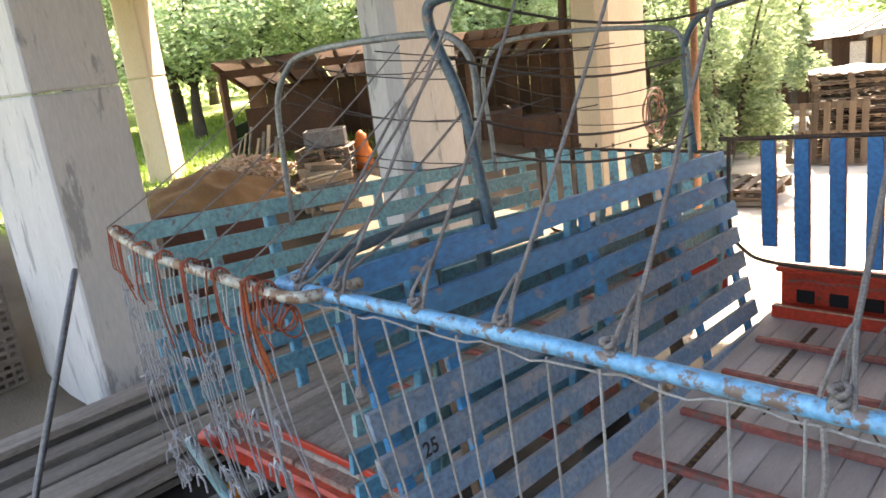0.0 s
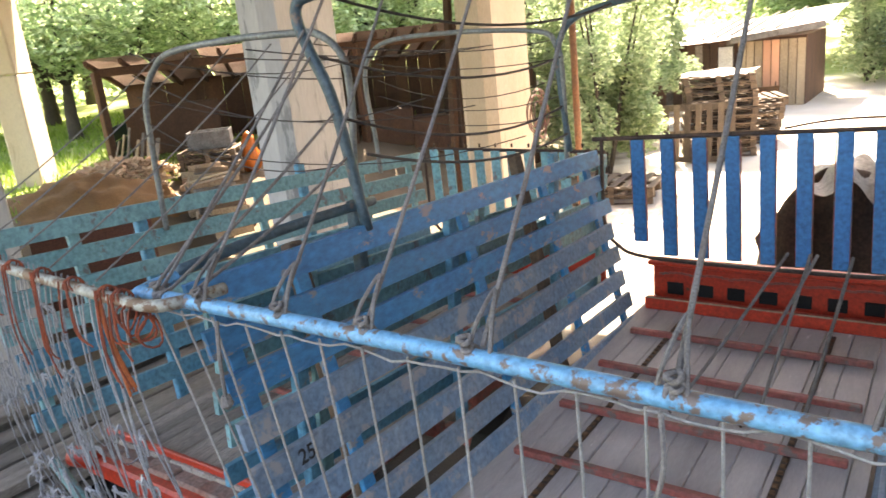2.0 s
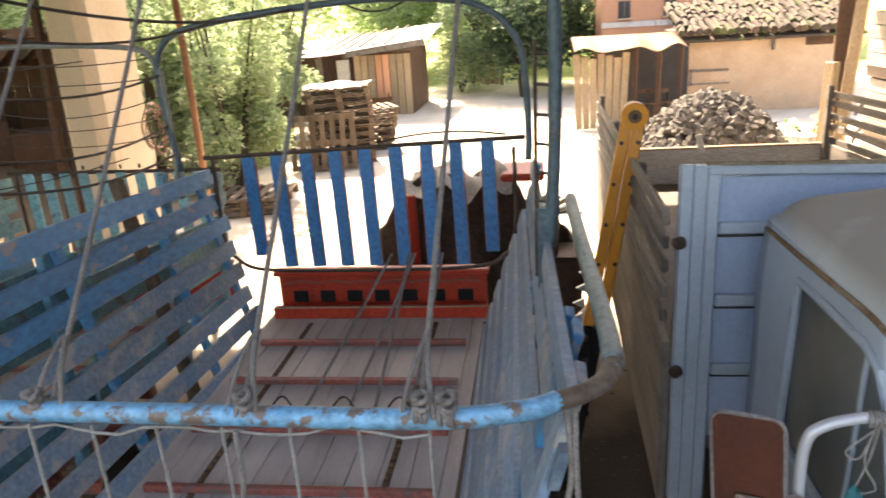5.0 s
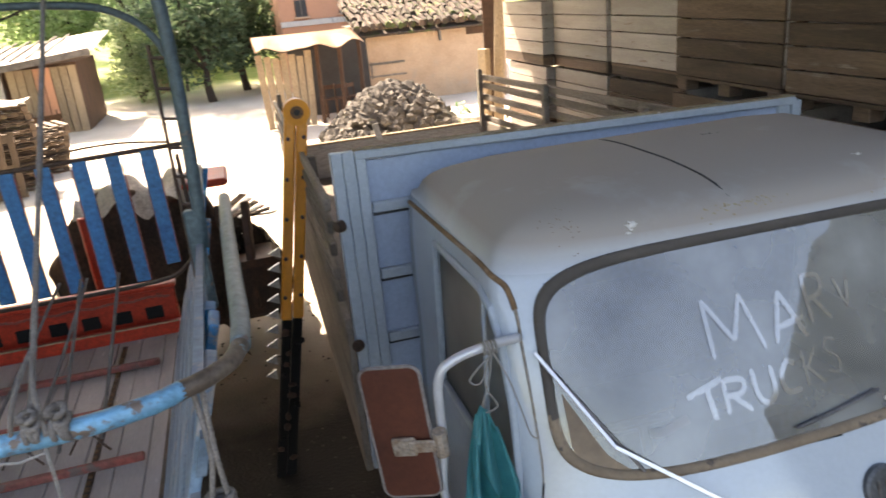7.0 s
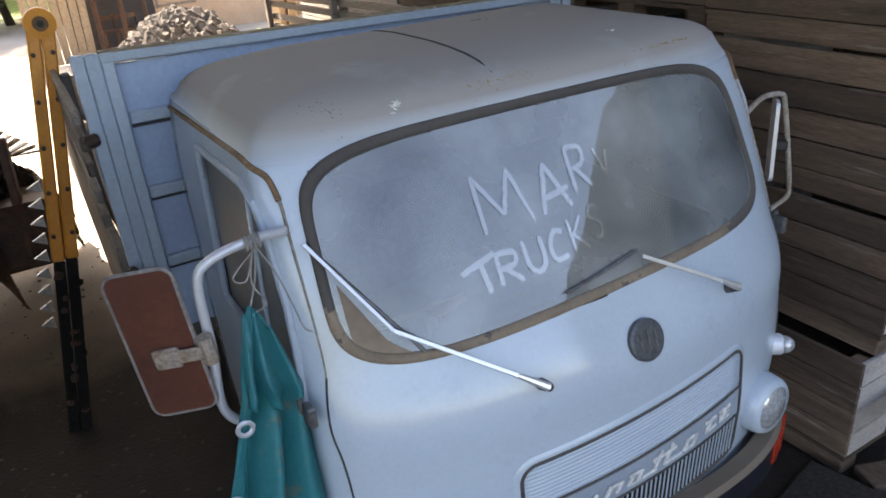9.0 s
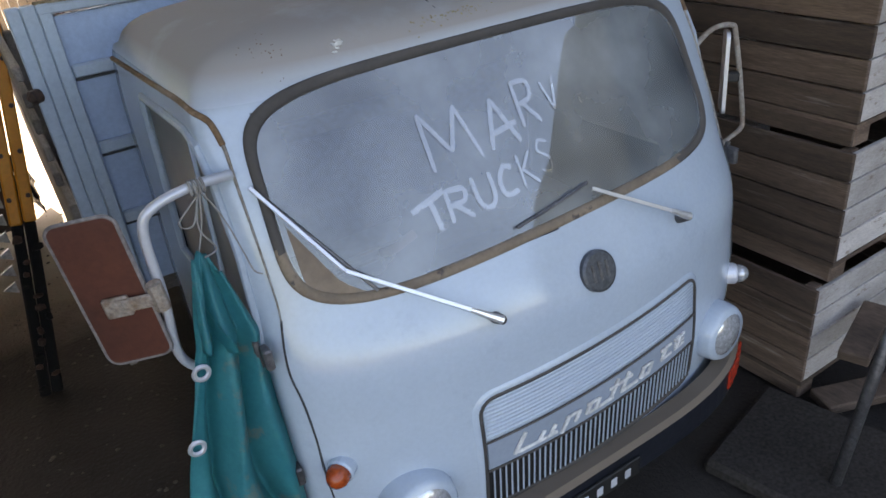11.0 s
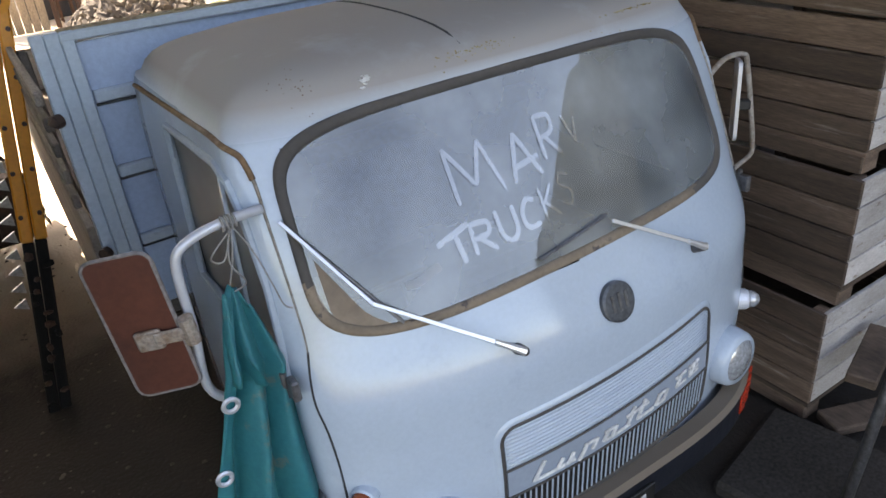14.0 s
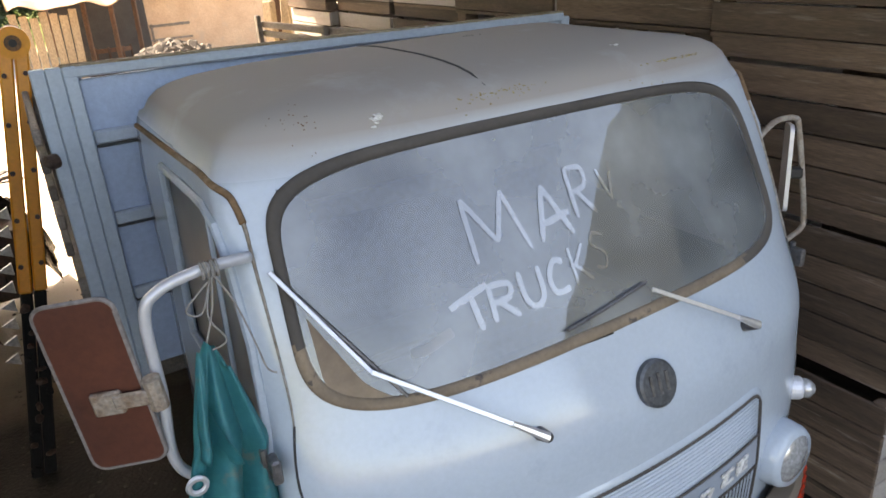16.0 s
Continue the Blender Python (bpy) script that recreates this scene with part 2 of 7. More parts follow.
PLASTIC_NET = mat("clear_net_string", (0.48, 0.48, 0.50), (0.33, 0.34, 0.36), 25, 150, 0.35)
CAB = mat("pale_blue_truck_paint", (0.435, 0.51, 0.585), (0.385, 0.455, 0.53), 2.2, 70, 0.13, bump=0.04, spec=0.7, wear=(0.30, 0.35, 0.43), wear_at=0.58, wear_scale=5, wear_soft=0.25, dust=(0.275, 0.25, 0.232), dust_amount=0.95, spread=0.0, grain=0.06, patches=(-0.1, 0.42), tilt=(0.12, 0.50), above=(1.925, 2.015))
# The ochre is orange bounce light put into the pillars' concrete.
OCHRE = mat("bounce_tinted_concrete", (0.62, 0.53, 0.42), (0.56, 0.45, 0.33), 1.4, 50, 0.85, wear=(0.42, 0.34, 0.25), wear_at=0.62, wear_scale=2.2, stretch=(1.8, 1.8, 0.35), spread=0.03, grain=0.2)
BED_POST = mat("pale_grey_blue_paint", (0.36, 0.43, 0.50), (0.31, 0.375, 0.44), 4, 60, 0.5, wear=(0.20, 0.15, 0.12), wear_at=0.70, wear_scale=11, spread=0.04, grain=0.15)
# Greyer end boards, lightened further for the sky light on that side.
BIN_END = mat("skylit_bin_end", (0.58, 0.54, 0.51), (0.40, 0.36, 0.33), 3, 60, 0.85, stretch=(1, 0.35, 3), spread=0.25, wear=(0.24, 0.19, 0.16), wear_at=0.60, bump=0.25, grain=0.3)
# Lit copy of the crate board, with the yard's sunlight in its colour.
BIN_PALE = mat("sunlit_crate_board", (0.45, 0.41, 0.38), (0.32, 0.28, 0.255), 3, 60, 0.85, stretch=(1, 0.35, 3), spread=0.25, wear=(0.22, 0.17, 0.14), wear_at=0.62, bump=0.15, grain=0.22)
BED_BLUE = mat("pale_blue_bed_paint", (0.34, 0.44, 0.60), (0.30, 0.39, 0.53), 3, 60, 0.5, wear=(0.20, 0.15, 0.12), wear_at=0.72, wear_scale=9, spread=0.04, grain=0.15)
RUST = mat("rust", (0.25, 0.125, 0.055), (0.14, 0.075, 0.04), 14, 80, 0.85, bump=0.3)
GUTTER = mat("rust_through_paint", (0.29, 0.17, 0.085), (0.17, 0.10, 0.055), 9, 80, 0.85, bump=0.3, wear=(0.28, 0.20, 0.14), wear_at=0.52, wear_scale=5, wear_soft=0.2)
PALLET_WOOD = mat("brown_pallet_board", (0.21, 0.15, 0.105), (0.12, 0.085, 0.06), 3, 60, 0.85, stretch=(3, 0.4, 3), spread=0.3)
SHED_TIN = mat("pale_pink_grey_sheet", (0.46, 0.39, 0.35), (0.36, 0.29, 0.25), 3, 50, 0.8)
SHED_SHEET = mat("dark_weathered_sheet", (0.17, 0.13, 0.11), (0.11, 0.085, 0.07), 3, 50, 0.8)
RUST_TRIM = mat("rusty_ochre_rail", (0.40, 0.35, 0.24), (0.23, 0.15, 0.08), 12, 70, 0.8, wear=(0.42, 0.42, 0.40), wear_at=0.64, wear_scale=14, bump=0.3)
SEAL = mat("dusty_rubber_seal", (0.045, 0.041, 0.039), (0.07, 0.063, 0.058), 5, 80, 0.85, dust=(0.15, 0.13, 0.11), dust_amount=0.4, grain=0.15)
SEAL_CAKED = mat("seal_caked_with_dust", (0.17, 0.13, 0.095), (0.24, 0.185, 0.135), 7, 80, 0.95, wear=(0.07, 0.06, 0.055), wear_at=0.60, wear_scale=14, grain=0.2)
CHROME = mat("bright_steel", (0.86, 0.86, 0.87), (0.78, 0.78, 0.80), 20, 90, 0.3, 0.6, bump=0.02, grain=0.1)
ALU = mat("dull_silver_paint", (0.62, 0.64, 0.68), (0.55, 0.57, 0.61), 12, 70, 0.32, 0.25, wear=(0.34, 0.30, 0.28), wear_at=0.72, grain=0.08, bump=0.02)
MIRROR_BACK = mat("red_brown_board", (0.135, 0.038, 0.022), (0.085, 0.026, 0.017), 5, 60, 0.55, grain=0.25, wear=(0.20, 0.10, 0.075), wear_at=0.66, wear_scale=10)
GLASS = glass_mat("dusty_windscreen_glass", (0.50, 0.56, 0.60), (0.49, 0.535, 0.56), 0.34, 0.02, 2.1)
GLASS_SIDE = glass_mat("dusty_side_glass", (0.08, 0.10, 0.10), (0.17, 0.19, 0.185), 0.95, 0.4)
CLEAN = glass_mat("wiped_dust_stroke", (0.5, 0.56, 0.6), (0.66, 0.68, 0.70), 0.30, 0.04, 3.1)
LENS = mat("lamp_glass", (0.72, 0.74, 0.76), (0.6, 0.62, 0.65), 20, 90, 0.12, 0.5, bump=0.05)
AMBER = mat("amber_lens", (0.48, 0.08, 0.015), (0.36, 0.055, 0.015), 20, 100, 0.2)
RED_LENS = mat("red_lens", (0.62, 0.05, 0.02), (0.5, 0.04, 0.02), 20, 100, 0.25)
TARP = mat("turquoise_tarpaulin", (0.018, 0.27, 0.31), (0.05, 0.34, 0.37), 4, 60, 0.45, wear=(0.16, 0.27, 0.25), wear_at=0.58, wear_scale=6, grain=0.15)
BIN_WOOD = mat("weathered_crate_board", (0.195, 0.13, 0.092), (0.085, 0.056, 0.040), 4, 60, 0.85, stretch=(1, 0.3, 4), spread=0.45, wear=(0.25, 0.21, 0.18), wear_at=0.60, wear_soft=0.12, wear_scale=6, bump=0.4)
PALE_WOOD = mat("pale_sawn_wood", (0.47, 0.36, 0.24), (0.36, 0.27, 0.18), 3, 60, 0.8, stretch=(1, 1, 0.4), spread=0.2)
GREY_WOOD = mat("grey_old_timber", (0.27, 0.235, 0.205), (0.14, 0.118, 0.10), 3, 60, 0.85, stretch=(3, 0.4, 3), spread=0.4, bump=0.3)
BROWN_WOOD = mat("brown_shed_board", (0.115, 0.058, 0.034), (0.07, 0.038, 0.025), 3, 60, 0.85, stretch=(1, 1, 0.4), spread=0.35)
CONCRETE = mat("pale_concrete", (0.54, 0.52, 0.495), (0.46, 0.44, 0.42), 1.4, 30, 0.85, bump=0.1, wear=(0.27, 0.262, 0.255), wear_at=0.565, wear_scale=3.2, stretch=(1.6, 1.6, 0.34), spread=0.03, grain=0.15)
PLASTER = mat("ochre_plaster", (0.62, 0.45, 0.32), (0.50, 0.34, 0.23), 1.6, 40, 0.9, spread=0.05, grain=0.3, bump=0.4, depth=0.02, wear=(0.42, 0.32, 0.24), wear_at=0.55, wear_scale=3, wear_soft=0.12)
PLASTER_PALE = mat("pale_barn_plaster", (0.72, 0.65, 0.56), (0.63, 0.55, 0.46), 1.2, 40, 0.9, spread=0.02, grain=0.12)
PLASTER_RED = mat("terracotta_plaster", (0.60, 0.31, 0.20), (0.53, 0.28, 0.18), 1.4, 40, 0.9, grain=0.15)
TIN = mat("pale_roof_sheet", (0.76, 0.75, 0.73), (0.66, 0.63, 0.60), 1.5, 40, 0.55, 0.1, wear=(0.30, 0.22, 0.17), wear_at=0.66, wear_scale=3)
TIN_ORANGE = mat("faded_orange_sheet", (0.50, 0.28, 0.15), (0.55, 0.39, 0.27), 1.5, 40, 0.6)
MOSS = mat("mossy_roof_tile", (0.055, 0.045, 0.035), (0.11, 0.065, 0.045), 4, 40, 0.9, wear=(0.06, 0.08, 0.02), wear_at=0.54, wear_scale=3, spread=0.45)
STONE = mat("grey_rubble_stone", (0.165, 0.145, 0.122), (0.085, 0.075, 0.064), 3, 50, 0.9, spread=0.28, bump=0.3)
SAND = mat("orange_sand", (0.33, 0.18, 0.075), (0.22, 0.115, 0.05), 2, 70, 0.95, bump=0.4)
BRICK = mat("broken_brick", (0.42, 0.25, 0.15), (0.55, 0.42, 0.30), 5, 50, 0.9, spread=0.3)
YELLOW = mat("yellow_machine_paint", (0.80, 0.30, 0.012), (0.68, 0.24, 0.012), 4, 50, 0.45, wear=(0.20, 0.08, 0.02), wear_at=0.70, grain=0.15)
ORANGE = mat("orange_plastic", (0.65, 0.17, 0.02), (0.55, 0.13, 0.02), 4, 50, 0.4)
WHITE_STEEL = mat("worn_bright_teeth", (0.62, 0.62, 0.6), (0.45, 0.44, 0.42), 10, 60, 0.35, 0.6)
SHEET_WHITE = mat("white_plastic_sheet", (0.72, 0.71, 0.69), (0.6, 0.58, 0.55), 3, 40, 0.5)
SHEET_BROWN = mat("dark_brown_sacking", (0.16, 0.105, 0.075), (0.07, 0.048, 0.038), 3, 40, 0.85)
BLACK_SHEET = mat("black_plastic_sheet", (0.02, 0.02, 0.022), (0.05, 0.045, 0.04), 4, 40, 0.25)
BARK = mat("dark_bark", (0.085, 0.065, 0.05), (0.05, 0.038, 0.03), 4, 30, 0.9, stretch=(2, 2, 0.5), bump=0.5, depth=0.02)
LEAF_A = leaf_mat("walnut_leaf", (0.24, 0.37, 0.16), (0.68, 0.77, 0.50))
LEAF_B = leaf_mat("bush_leaf", (0.17, 0.26, 0.12), (0.46, 0.54, 0.34))
LEAF_C = leaf_mat("dark_laurel_leaf", (0.05, 0.095, 0.05), (0.15, 0.22, 0.125))
ROOF_IN = mat("grey_concrete_ceiling", (0.22, 0.21, 0.20), (0.16, 0.155, 0.15), 1, 30, 0.9)
# Dark green picked for how the unseen wall mirrors in the windscreen.
WALL_IN = mat("dark_green_wall", (0.11, 0.125, 0.11), (0.075, 0.088, 0.075), 1, 30, 0.9)
PLASTIC_CRATE = mat("brown_plastic_crate", (0.22, 0.17, 0.13), (0.16, 0.12, 0.095), 5, 60, 0.55)
CASTING = mat("grey_slab", (0.060, 0.052, 0.046), (0.040, 0.035, 0.031), 2, 60, 0.95, spec=0.1, bump=0.05)
BADGE_GREY = mat("grey_badge", (0.13, 0.14, 0.16), (0.09, 0.10, 0.11), 12, 80, 0.4, 0.3)
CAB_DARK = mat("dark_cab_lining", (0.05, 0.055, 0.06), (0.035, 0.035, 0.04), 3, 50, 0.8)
SEAT_BLUE = mat("blue_seat_cloth", (0.05, 0.09, 0.22), (0.07, 0.12, 0.26), 5, 60, 0.9)
WHITE_PAINT = mat("white_paint", (0.86, 0.86, 0.84), (0.80, 0.80, 0.78), 10, 60, 0.5)
LICHEN = mat("yellow_lichen", (0.42, 0.36, 0.16), (0.30, 0.20, 0.09), 30, 90, 0.9)
DEEP_BLACK = mat("deep_black", (0.004, 0.004, 0.004), (0.006, 0.005, 0.005), 6, 60, 0.9)
GRASS = leaf_mat("grass_blade", (0.12, 0.22, 0.03), (0.26, 0.37, 0.07))


def ground_mat():
    m = bpy.data.materials.new("yard_ground")
    m.use_nodes = True
    n, l = m.node_tree.nodes, m.node_tree.links
    p = n["Principled BSDF"]
    co = n.new("ShaderNodeTexCoord")

    def nz(s, d=6.0):
        t = n.new("ShaderNodeTexNoise")
        t.inputs["Scale"].default_value, t.inputs["Detail"].default_value = s, d
        l.new(co.outputs["Object"], t.inputs["Vector"])
        return t.outputs["Fac"]

    def rm(v, a, b):
        r = n.new("ShaderNodeMapRange")
        r.inputs["From Min"].default_value, r.inputs["From Max"].default_value = a, b
        l.new(v, r.inputs["Value"])
        return r.outputs[0]

    def mx(f, a, b):
        x = n.new("ShaderNodeMix")
        x.data_type = "RGBA"
        l.new(f, x.inputs["Factor"])
        for s, v in ((x.inputs["A"], a), (x.inputs["B"], b)):
            if isinstance(v, tuple):
                s.default_value = (*v, 1)
            else:
                l.new(v, s)
        return x.outputs["Result"]

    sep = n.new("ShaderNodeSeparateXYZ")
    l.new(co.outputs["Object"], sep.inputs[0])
    # Shade under the roof is put into this near-black earth colour.
    shaded_dirt = mx(rm(nz(1.5), 0.35, 0.65), (0.0155, 0.012, 0.0095), (0.030, 0.0235, 0.0185))
    shaded_dirt = mx(rm(nz(55), 0.66, 0.76), shaded_dirt, (0.075, 0.064, 0.054))
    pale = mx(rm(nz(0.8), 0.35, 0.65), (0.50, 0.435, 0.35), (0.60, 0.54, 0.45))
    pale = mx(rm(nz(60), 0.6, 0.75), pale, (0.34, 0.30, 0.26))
    # The change to pale ground follows the roof's shadow line.
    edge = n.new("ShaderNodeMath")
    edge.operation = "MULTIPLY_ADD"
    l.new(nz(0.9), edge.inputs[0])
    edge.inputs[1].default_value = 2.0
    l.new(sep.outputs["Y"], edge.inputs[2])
    col = mx(rm(edge.outputs[0], 4.2, 6.4), shaded_dirt, pale)
    grass = mx(rm(nz(2.0), 0.35, 0.65), (0.13, 0.20, 0.04), (0.28, 0.30, 0.10))
    side = n.new("ShaderNodeMath")
    side.operation = "MULTIPLY_ADD"
    l.new(nz(0.7), side.inputs[0])
    side.inputs[1].default_value = 4.0
    l.new(sep.outputs["X"], side.inputs[2])
    earth = mx(rm(nz(1.1), 0.35, 0.65), (0.10, 0.075, 0.05), (0.17, 0.13, 0.09))
    col = mx(rm(side.outputs[0], -4.5, -5.5), col, earth)
    col = mx(rm(side.outputs[0], -9.6, -11.6), col, grass)
    far = n.new("ShaderNodeMath")
    far.operation = "MULTIPLY_ADD"
    l.new(nz(0.4), far.inputs[0])
    far.inputs[1].default_value = 6.0
    l.new(sep.outputs["Y"], far.inputs[2])
    col = mx(rm(far.outputs[0], 27, 31), col, grass)
    l.new(col, p.inputs["Base Color"])
    p.inputs["Roughness"].default_value = 0.95
    b = n.new("ShaderNodeBump")
    b.inputs["Strength"].default_value, b.inputs["Distance"].default_value = 0.6, 0.02
    l.new(nz(45), b.inputs["Height"])
    l.new(b.outputs[0], p.inputs["Normal"])
    return m


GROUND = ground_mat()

from mathutils.bvhtree import BVHTree

# ---- the large structure ----
def step(a, b, v):
    t = min(1.0, max(0.0, (v - a) / (b - a)))
    return t * t * (3 - 2 * t)


def ground_z(x, y):
    rise = step(-8.3, -12.0, x) * 1.0
    bumps = 0.02 * noise.noise((x * 0.8, y * 0.8, 3.0)) + 0.05 * noise.noise((x * 0.15, y * 0.15, 9.0))
    return rise + bumps * (1 if abs(x) > 4 or y > 7 else 0.35) + 0.012 * max(0, -x - 14)


bm = bmesh.new()
xs = [-400, -150, -80, -50, -36, -28, -22] + [-18 + 0.5 * k for k in range(57)] + [12, 16, 24, 40, 80, 200, 400]
ys = [-400, -120, -50, -25, -14, -8] + [-5 + 0.5 * k for k in range(61)] + [28, 32, 40, 60, 120, 250, 600]
vs = [[bm.verts.new((x, y, ground_z(x, y))) for y in ys] for x in xs]
for i in range(len(xs) - 1):
    for j in range(len(ys) - 1):
        bm.faces.new((vs[i][j], vs[i + 1][j], vs[i + 1][j + 1], vs[i][j + 1]))
solo("ground", bm, GROUND, "packed earth painted dark for the roof's shade, pale sunlit yard and grass", "ground", kind="structure", smooth=True)

# roof slab over the parking bay
bm = bmesh.new()
box(bm, (-5.03, 3.665, 4.75), (18.33, 9.33, 0.3), 0.02)
solo("ceiling", bm, ROOF_IN, "plain grey concrete slab ceiling", "ceiling", kind="structure")
# Unseen wall, sized so that the windscreen's right part reflects dark.
bm = bmesh.new()
box(bm, (4.3, -0.3, 2.325), (0.3, 17.4, 4.65), 0.01)
solo("wall_east", bm, WALL_IN, "unseen dark wall behind the crates, added for the windscreen reflection", "wall", kind="structure")


def column(x, y, w, d, h, label, rot=0.0, base=0.0, m=None, lift=9.0, bevel=0.02):
    """A chamfered pillar of cast lifts, with a thin joint between lifts."""
    t = thing("concrete_column", (x, y, base), label, "column", "pillars of the bay", rot=rot)
    z = 0.0
    while z < h - 0.02:
        top = min(h, z + lift)
        b = bmesh.new()
        box(b, (0, 0, (z + top) / 2), (w, d, top - z - 0.006), bevel)
        part("lift", b, m or CONCRETE, t)
        z = top
    return t


column(-8.43, 1.16, 1.45, 0.68, 4.6, "pale concrete pillar streaked with grey run-off stains", lift=2.65)
column(-6.40, 3.42, 0.42, 0.85, 4.6, "pale chamfered concrete pillar behind the teal wagon", bevel=0.10)
column(-6.15, 6.25, 0.45, 0.95, 4.6, "pale concrete pillar at the yard edge, bounced orange light in its colour", m=OCHRE, bevel=0.10)
column(-13.9, 4.75, 0.38, 0.80, 3.65, "pillar standing in grass by the orchard, painted ochre for bounced light", rot=45, base=0.95, m=OCHRE, lift=1.75)

# ---- the pale blue truck ----
W_Z = [(0.45, 0.86, 0.02), (0.60, 0.88, 0.00), (0.90, 0.89, -0.015), (1.15, 0.89, 0.0), (1.255, 0.8875, 0.003), (1.31, 0.886, 0.018), (1.36, 0.884, 0.040), (1.40, 0.882, 0.061),
       (1.60, 0.884, 0.172), (1.80, 0.880, 0.290), (1.93, 0.867, 0.366), (1.98, 0.843, 0.397)]
REAR_Y = 1.42


def corner_of(z):
    """How deep the rounded front corner is at a height."""
    return 0.30 - 0.13 * step(1.35, 1.92, z)


def cab_row(z):
    """Half width and front line of the cab at a height, with soft bends."""
    some = [raw_row(z + 0.012 * k) for k in range(-3, 4)] if 0.5 < z < 1.90 else [raw_row(z)]
    return sum(w for w, _ in some) / len(some), sum(y for _, y in some) / len(some)


def raw_row(z):
    """Half width and front line of the cab from its table."""
    for (z0, w0, y0), (z1, w1, y1) in zip(W_Z, W_Z[1:]):
        if z <= z1:
            t = max(0.0, (z - z0) / (z1 - z0))
            t2 = t * t * (3 - 2 * t) * 0.35 + t * 0.65 if z < 1.25 else t
            return w0 + (w1 - w0) * t2, y0 + (y1 - y0) * t2
    return W_Z[-1][1:]


def bulge(z):
    """How much further the cab reaches on its right side at a height."""
    return 0.028 * (1 - step(1.45, 1.92, z))


def cab_front(x, z, lift=0.0):
    """A point on the rounded front of the cab, lift metres off it."""
    def raw(x, z):
        w, yf = cab_row(z)
        s = min(0.9995, abs(x) / (w + (bulge(z) if x > 0 else 0)))
        return Vector((x, yf + corner_of(z) * (1 - (1 - s * s) ** 0.5), z))
    p = raw(x, z)
    if not lift:
        return p
    e = 0.01
    n = (raw(x + e, z) - raw(x - e, z)).cross(raw(x, z + e) - raw(x, z - e)).normalized()
    if n.y > 0:
        n = -n
    return p + n * lift


def ring_of(z, inset=0.0, nf=57, ns=14):
    """The cab's outline at a height: left side from the rear, front, right side."""
    w, yf = cab_row(z)
    CORNER = corner_of(z)
    out = []
    for k in range(ns):
        out.append(Vector((-w, REAR_Y + (yf + CORNER - REAR_Y) * k / ns, z)))
    for k in range(nf):
        a = -1 + 2 * k / (nf - 1)
        s = math.copysign(1 - (1 - abs(a)) ** 1.7, a)
        x = (w + (bulge(z) if s > 0 else 0)) * s
        y = yf + CORNER * (1 - max(0.0, 1 - s * s) ** 0.5)
        out.append(Vector((x, y, z)))
    for k in range(ns - 1, -1, -1):
        out.append(Vector((w + bulge(z), REAR_Y + (yf + CORNER - REAR_Y) * k / ns, z)))
    return out


WS_C, WS_H, WS_W, WS_X = 1.704, 0.250, 0.753, -0.030


def screen_bow(x, z):
    """How far the windscreen's lower edge arches up and its upper edge lifts, at x and z from -1 to 1."""
    return (1 - x * x) * (0.034 * min(1.0, max(0.0, -z)) + 0.022 * max(0.0, z)) + 0.026 * x * min(1.0, max(0.0, -z))


def screen_edge(a, grow=0.0):
    """x and z on the windscreen's rounded outline at the angle a."""
    c, s = math.cos(a), math.sin(a)
    ex = 2 / 5.5
    x = math.copysign(abs(c) ** ex, c)
    z = math.copysign(abs(s) ** ex, s)
    zz = WS_C + (WS_H + grow) * z + screen_bow(x, z)
    half = WS_W - 0.012 * z
    return WS_X + (half + grow) * x, zz


def in_screen(x, z, grow):
    half = WS_W + grow
    x = x - WS_X
    z = z - screen_bow(max(-1.0, min(1.0, x / half)), (z - WS_C) / WS_H)
    return abs(x / half) ** 5.5 + abs((z - WS_C) / (WS_H + grow)) ** 5.5 < 1


DOOR = [(1.04, 1.87), (0.58, 1.88), (0.49, 1.855), (0.44, 1.78), (0.375, 1.60), (0.32, 1.36), (0.70, 1.345), (1.06, 1.34)]   # y, z round the door's window


def cab_side(y, z):
    """Half width of the cab's outline at y and z."""
    w, yf = cab_row(z)
    c = corner_of(z)
    q = min(1.0, max(0.0, 1 - (y - yf) / c))
    return w * (1 - q * q) ** 0.5


def in_poly(p, poly):
    inside = False
    for (a, b), (c, d) in zip(poly, poly[1:] + poly[:1]):
        if (b > p[1]) != (d > p[1]) and p[0] < (c - a) * (p[1] - b) / (d - b) + a:
            inside = not inside
    return inside


truck = thing("vintage_lorry", (0, 0, 0), "pale blue vintage forward-control lorry, dusty and rust-edged, parked", "lorry")


def dent(p):
    """Shallow dents that time has left in the sheet metal."""
    k = 0.0035 * noise.noise(p * 3.1) + 0.0016 * noise.noise(p * 8.3 + Vector((5, 2, 1)))
    return Vector((0.3 * k, k, 0)) if p.z < 1.43 and not (abs(p.x) < 0.52 and 0.68 < p.z < 1.25) else Vector((0, 0, 0))


bm = bmesh.new()
rows = []
zz = [0.45 + 0.03 * k for k in range(50)] + [1.945, 1.965, 1.98]
for z in zz:
    rows.append([bm.verts.new(p + dent(p)) for p in ring_of(z)])
roof = [(0.018, 2.012), (0.045, 2.036), (0.085, 2.055), (0.14, 2.070), (0.22, 2.083), (0.32, 2.093), (0.45, 2.100), (0.60, 2.105), (0.75, 2.107)]
top_ring = ring_of(1.98)
cx, cy = 0.0, 0.90
for d, z in roof:
    k = 1 - d / 0.84
    rows.append([bm.verts.new((cx + (p.x - cx) * k, cy + (p.y - cy) * (1 - (1 - k) * 0.98), z)) for p in top_ring])
n = len(rows[0])
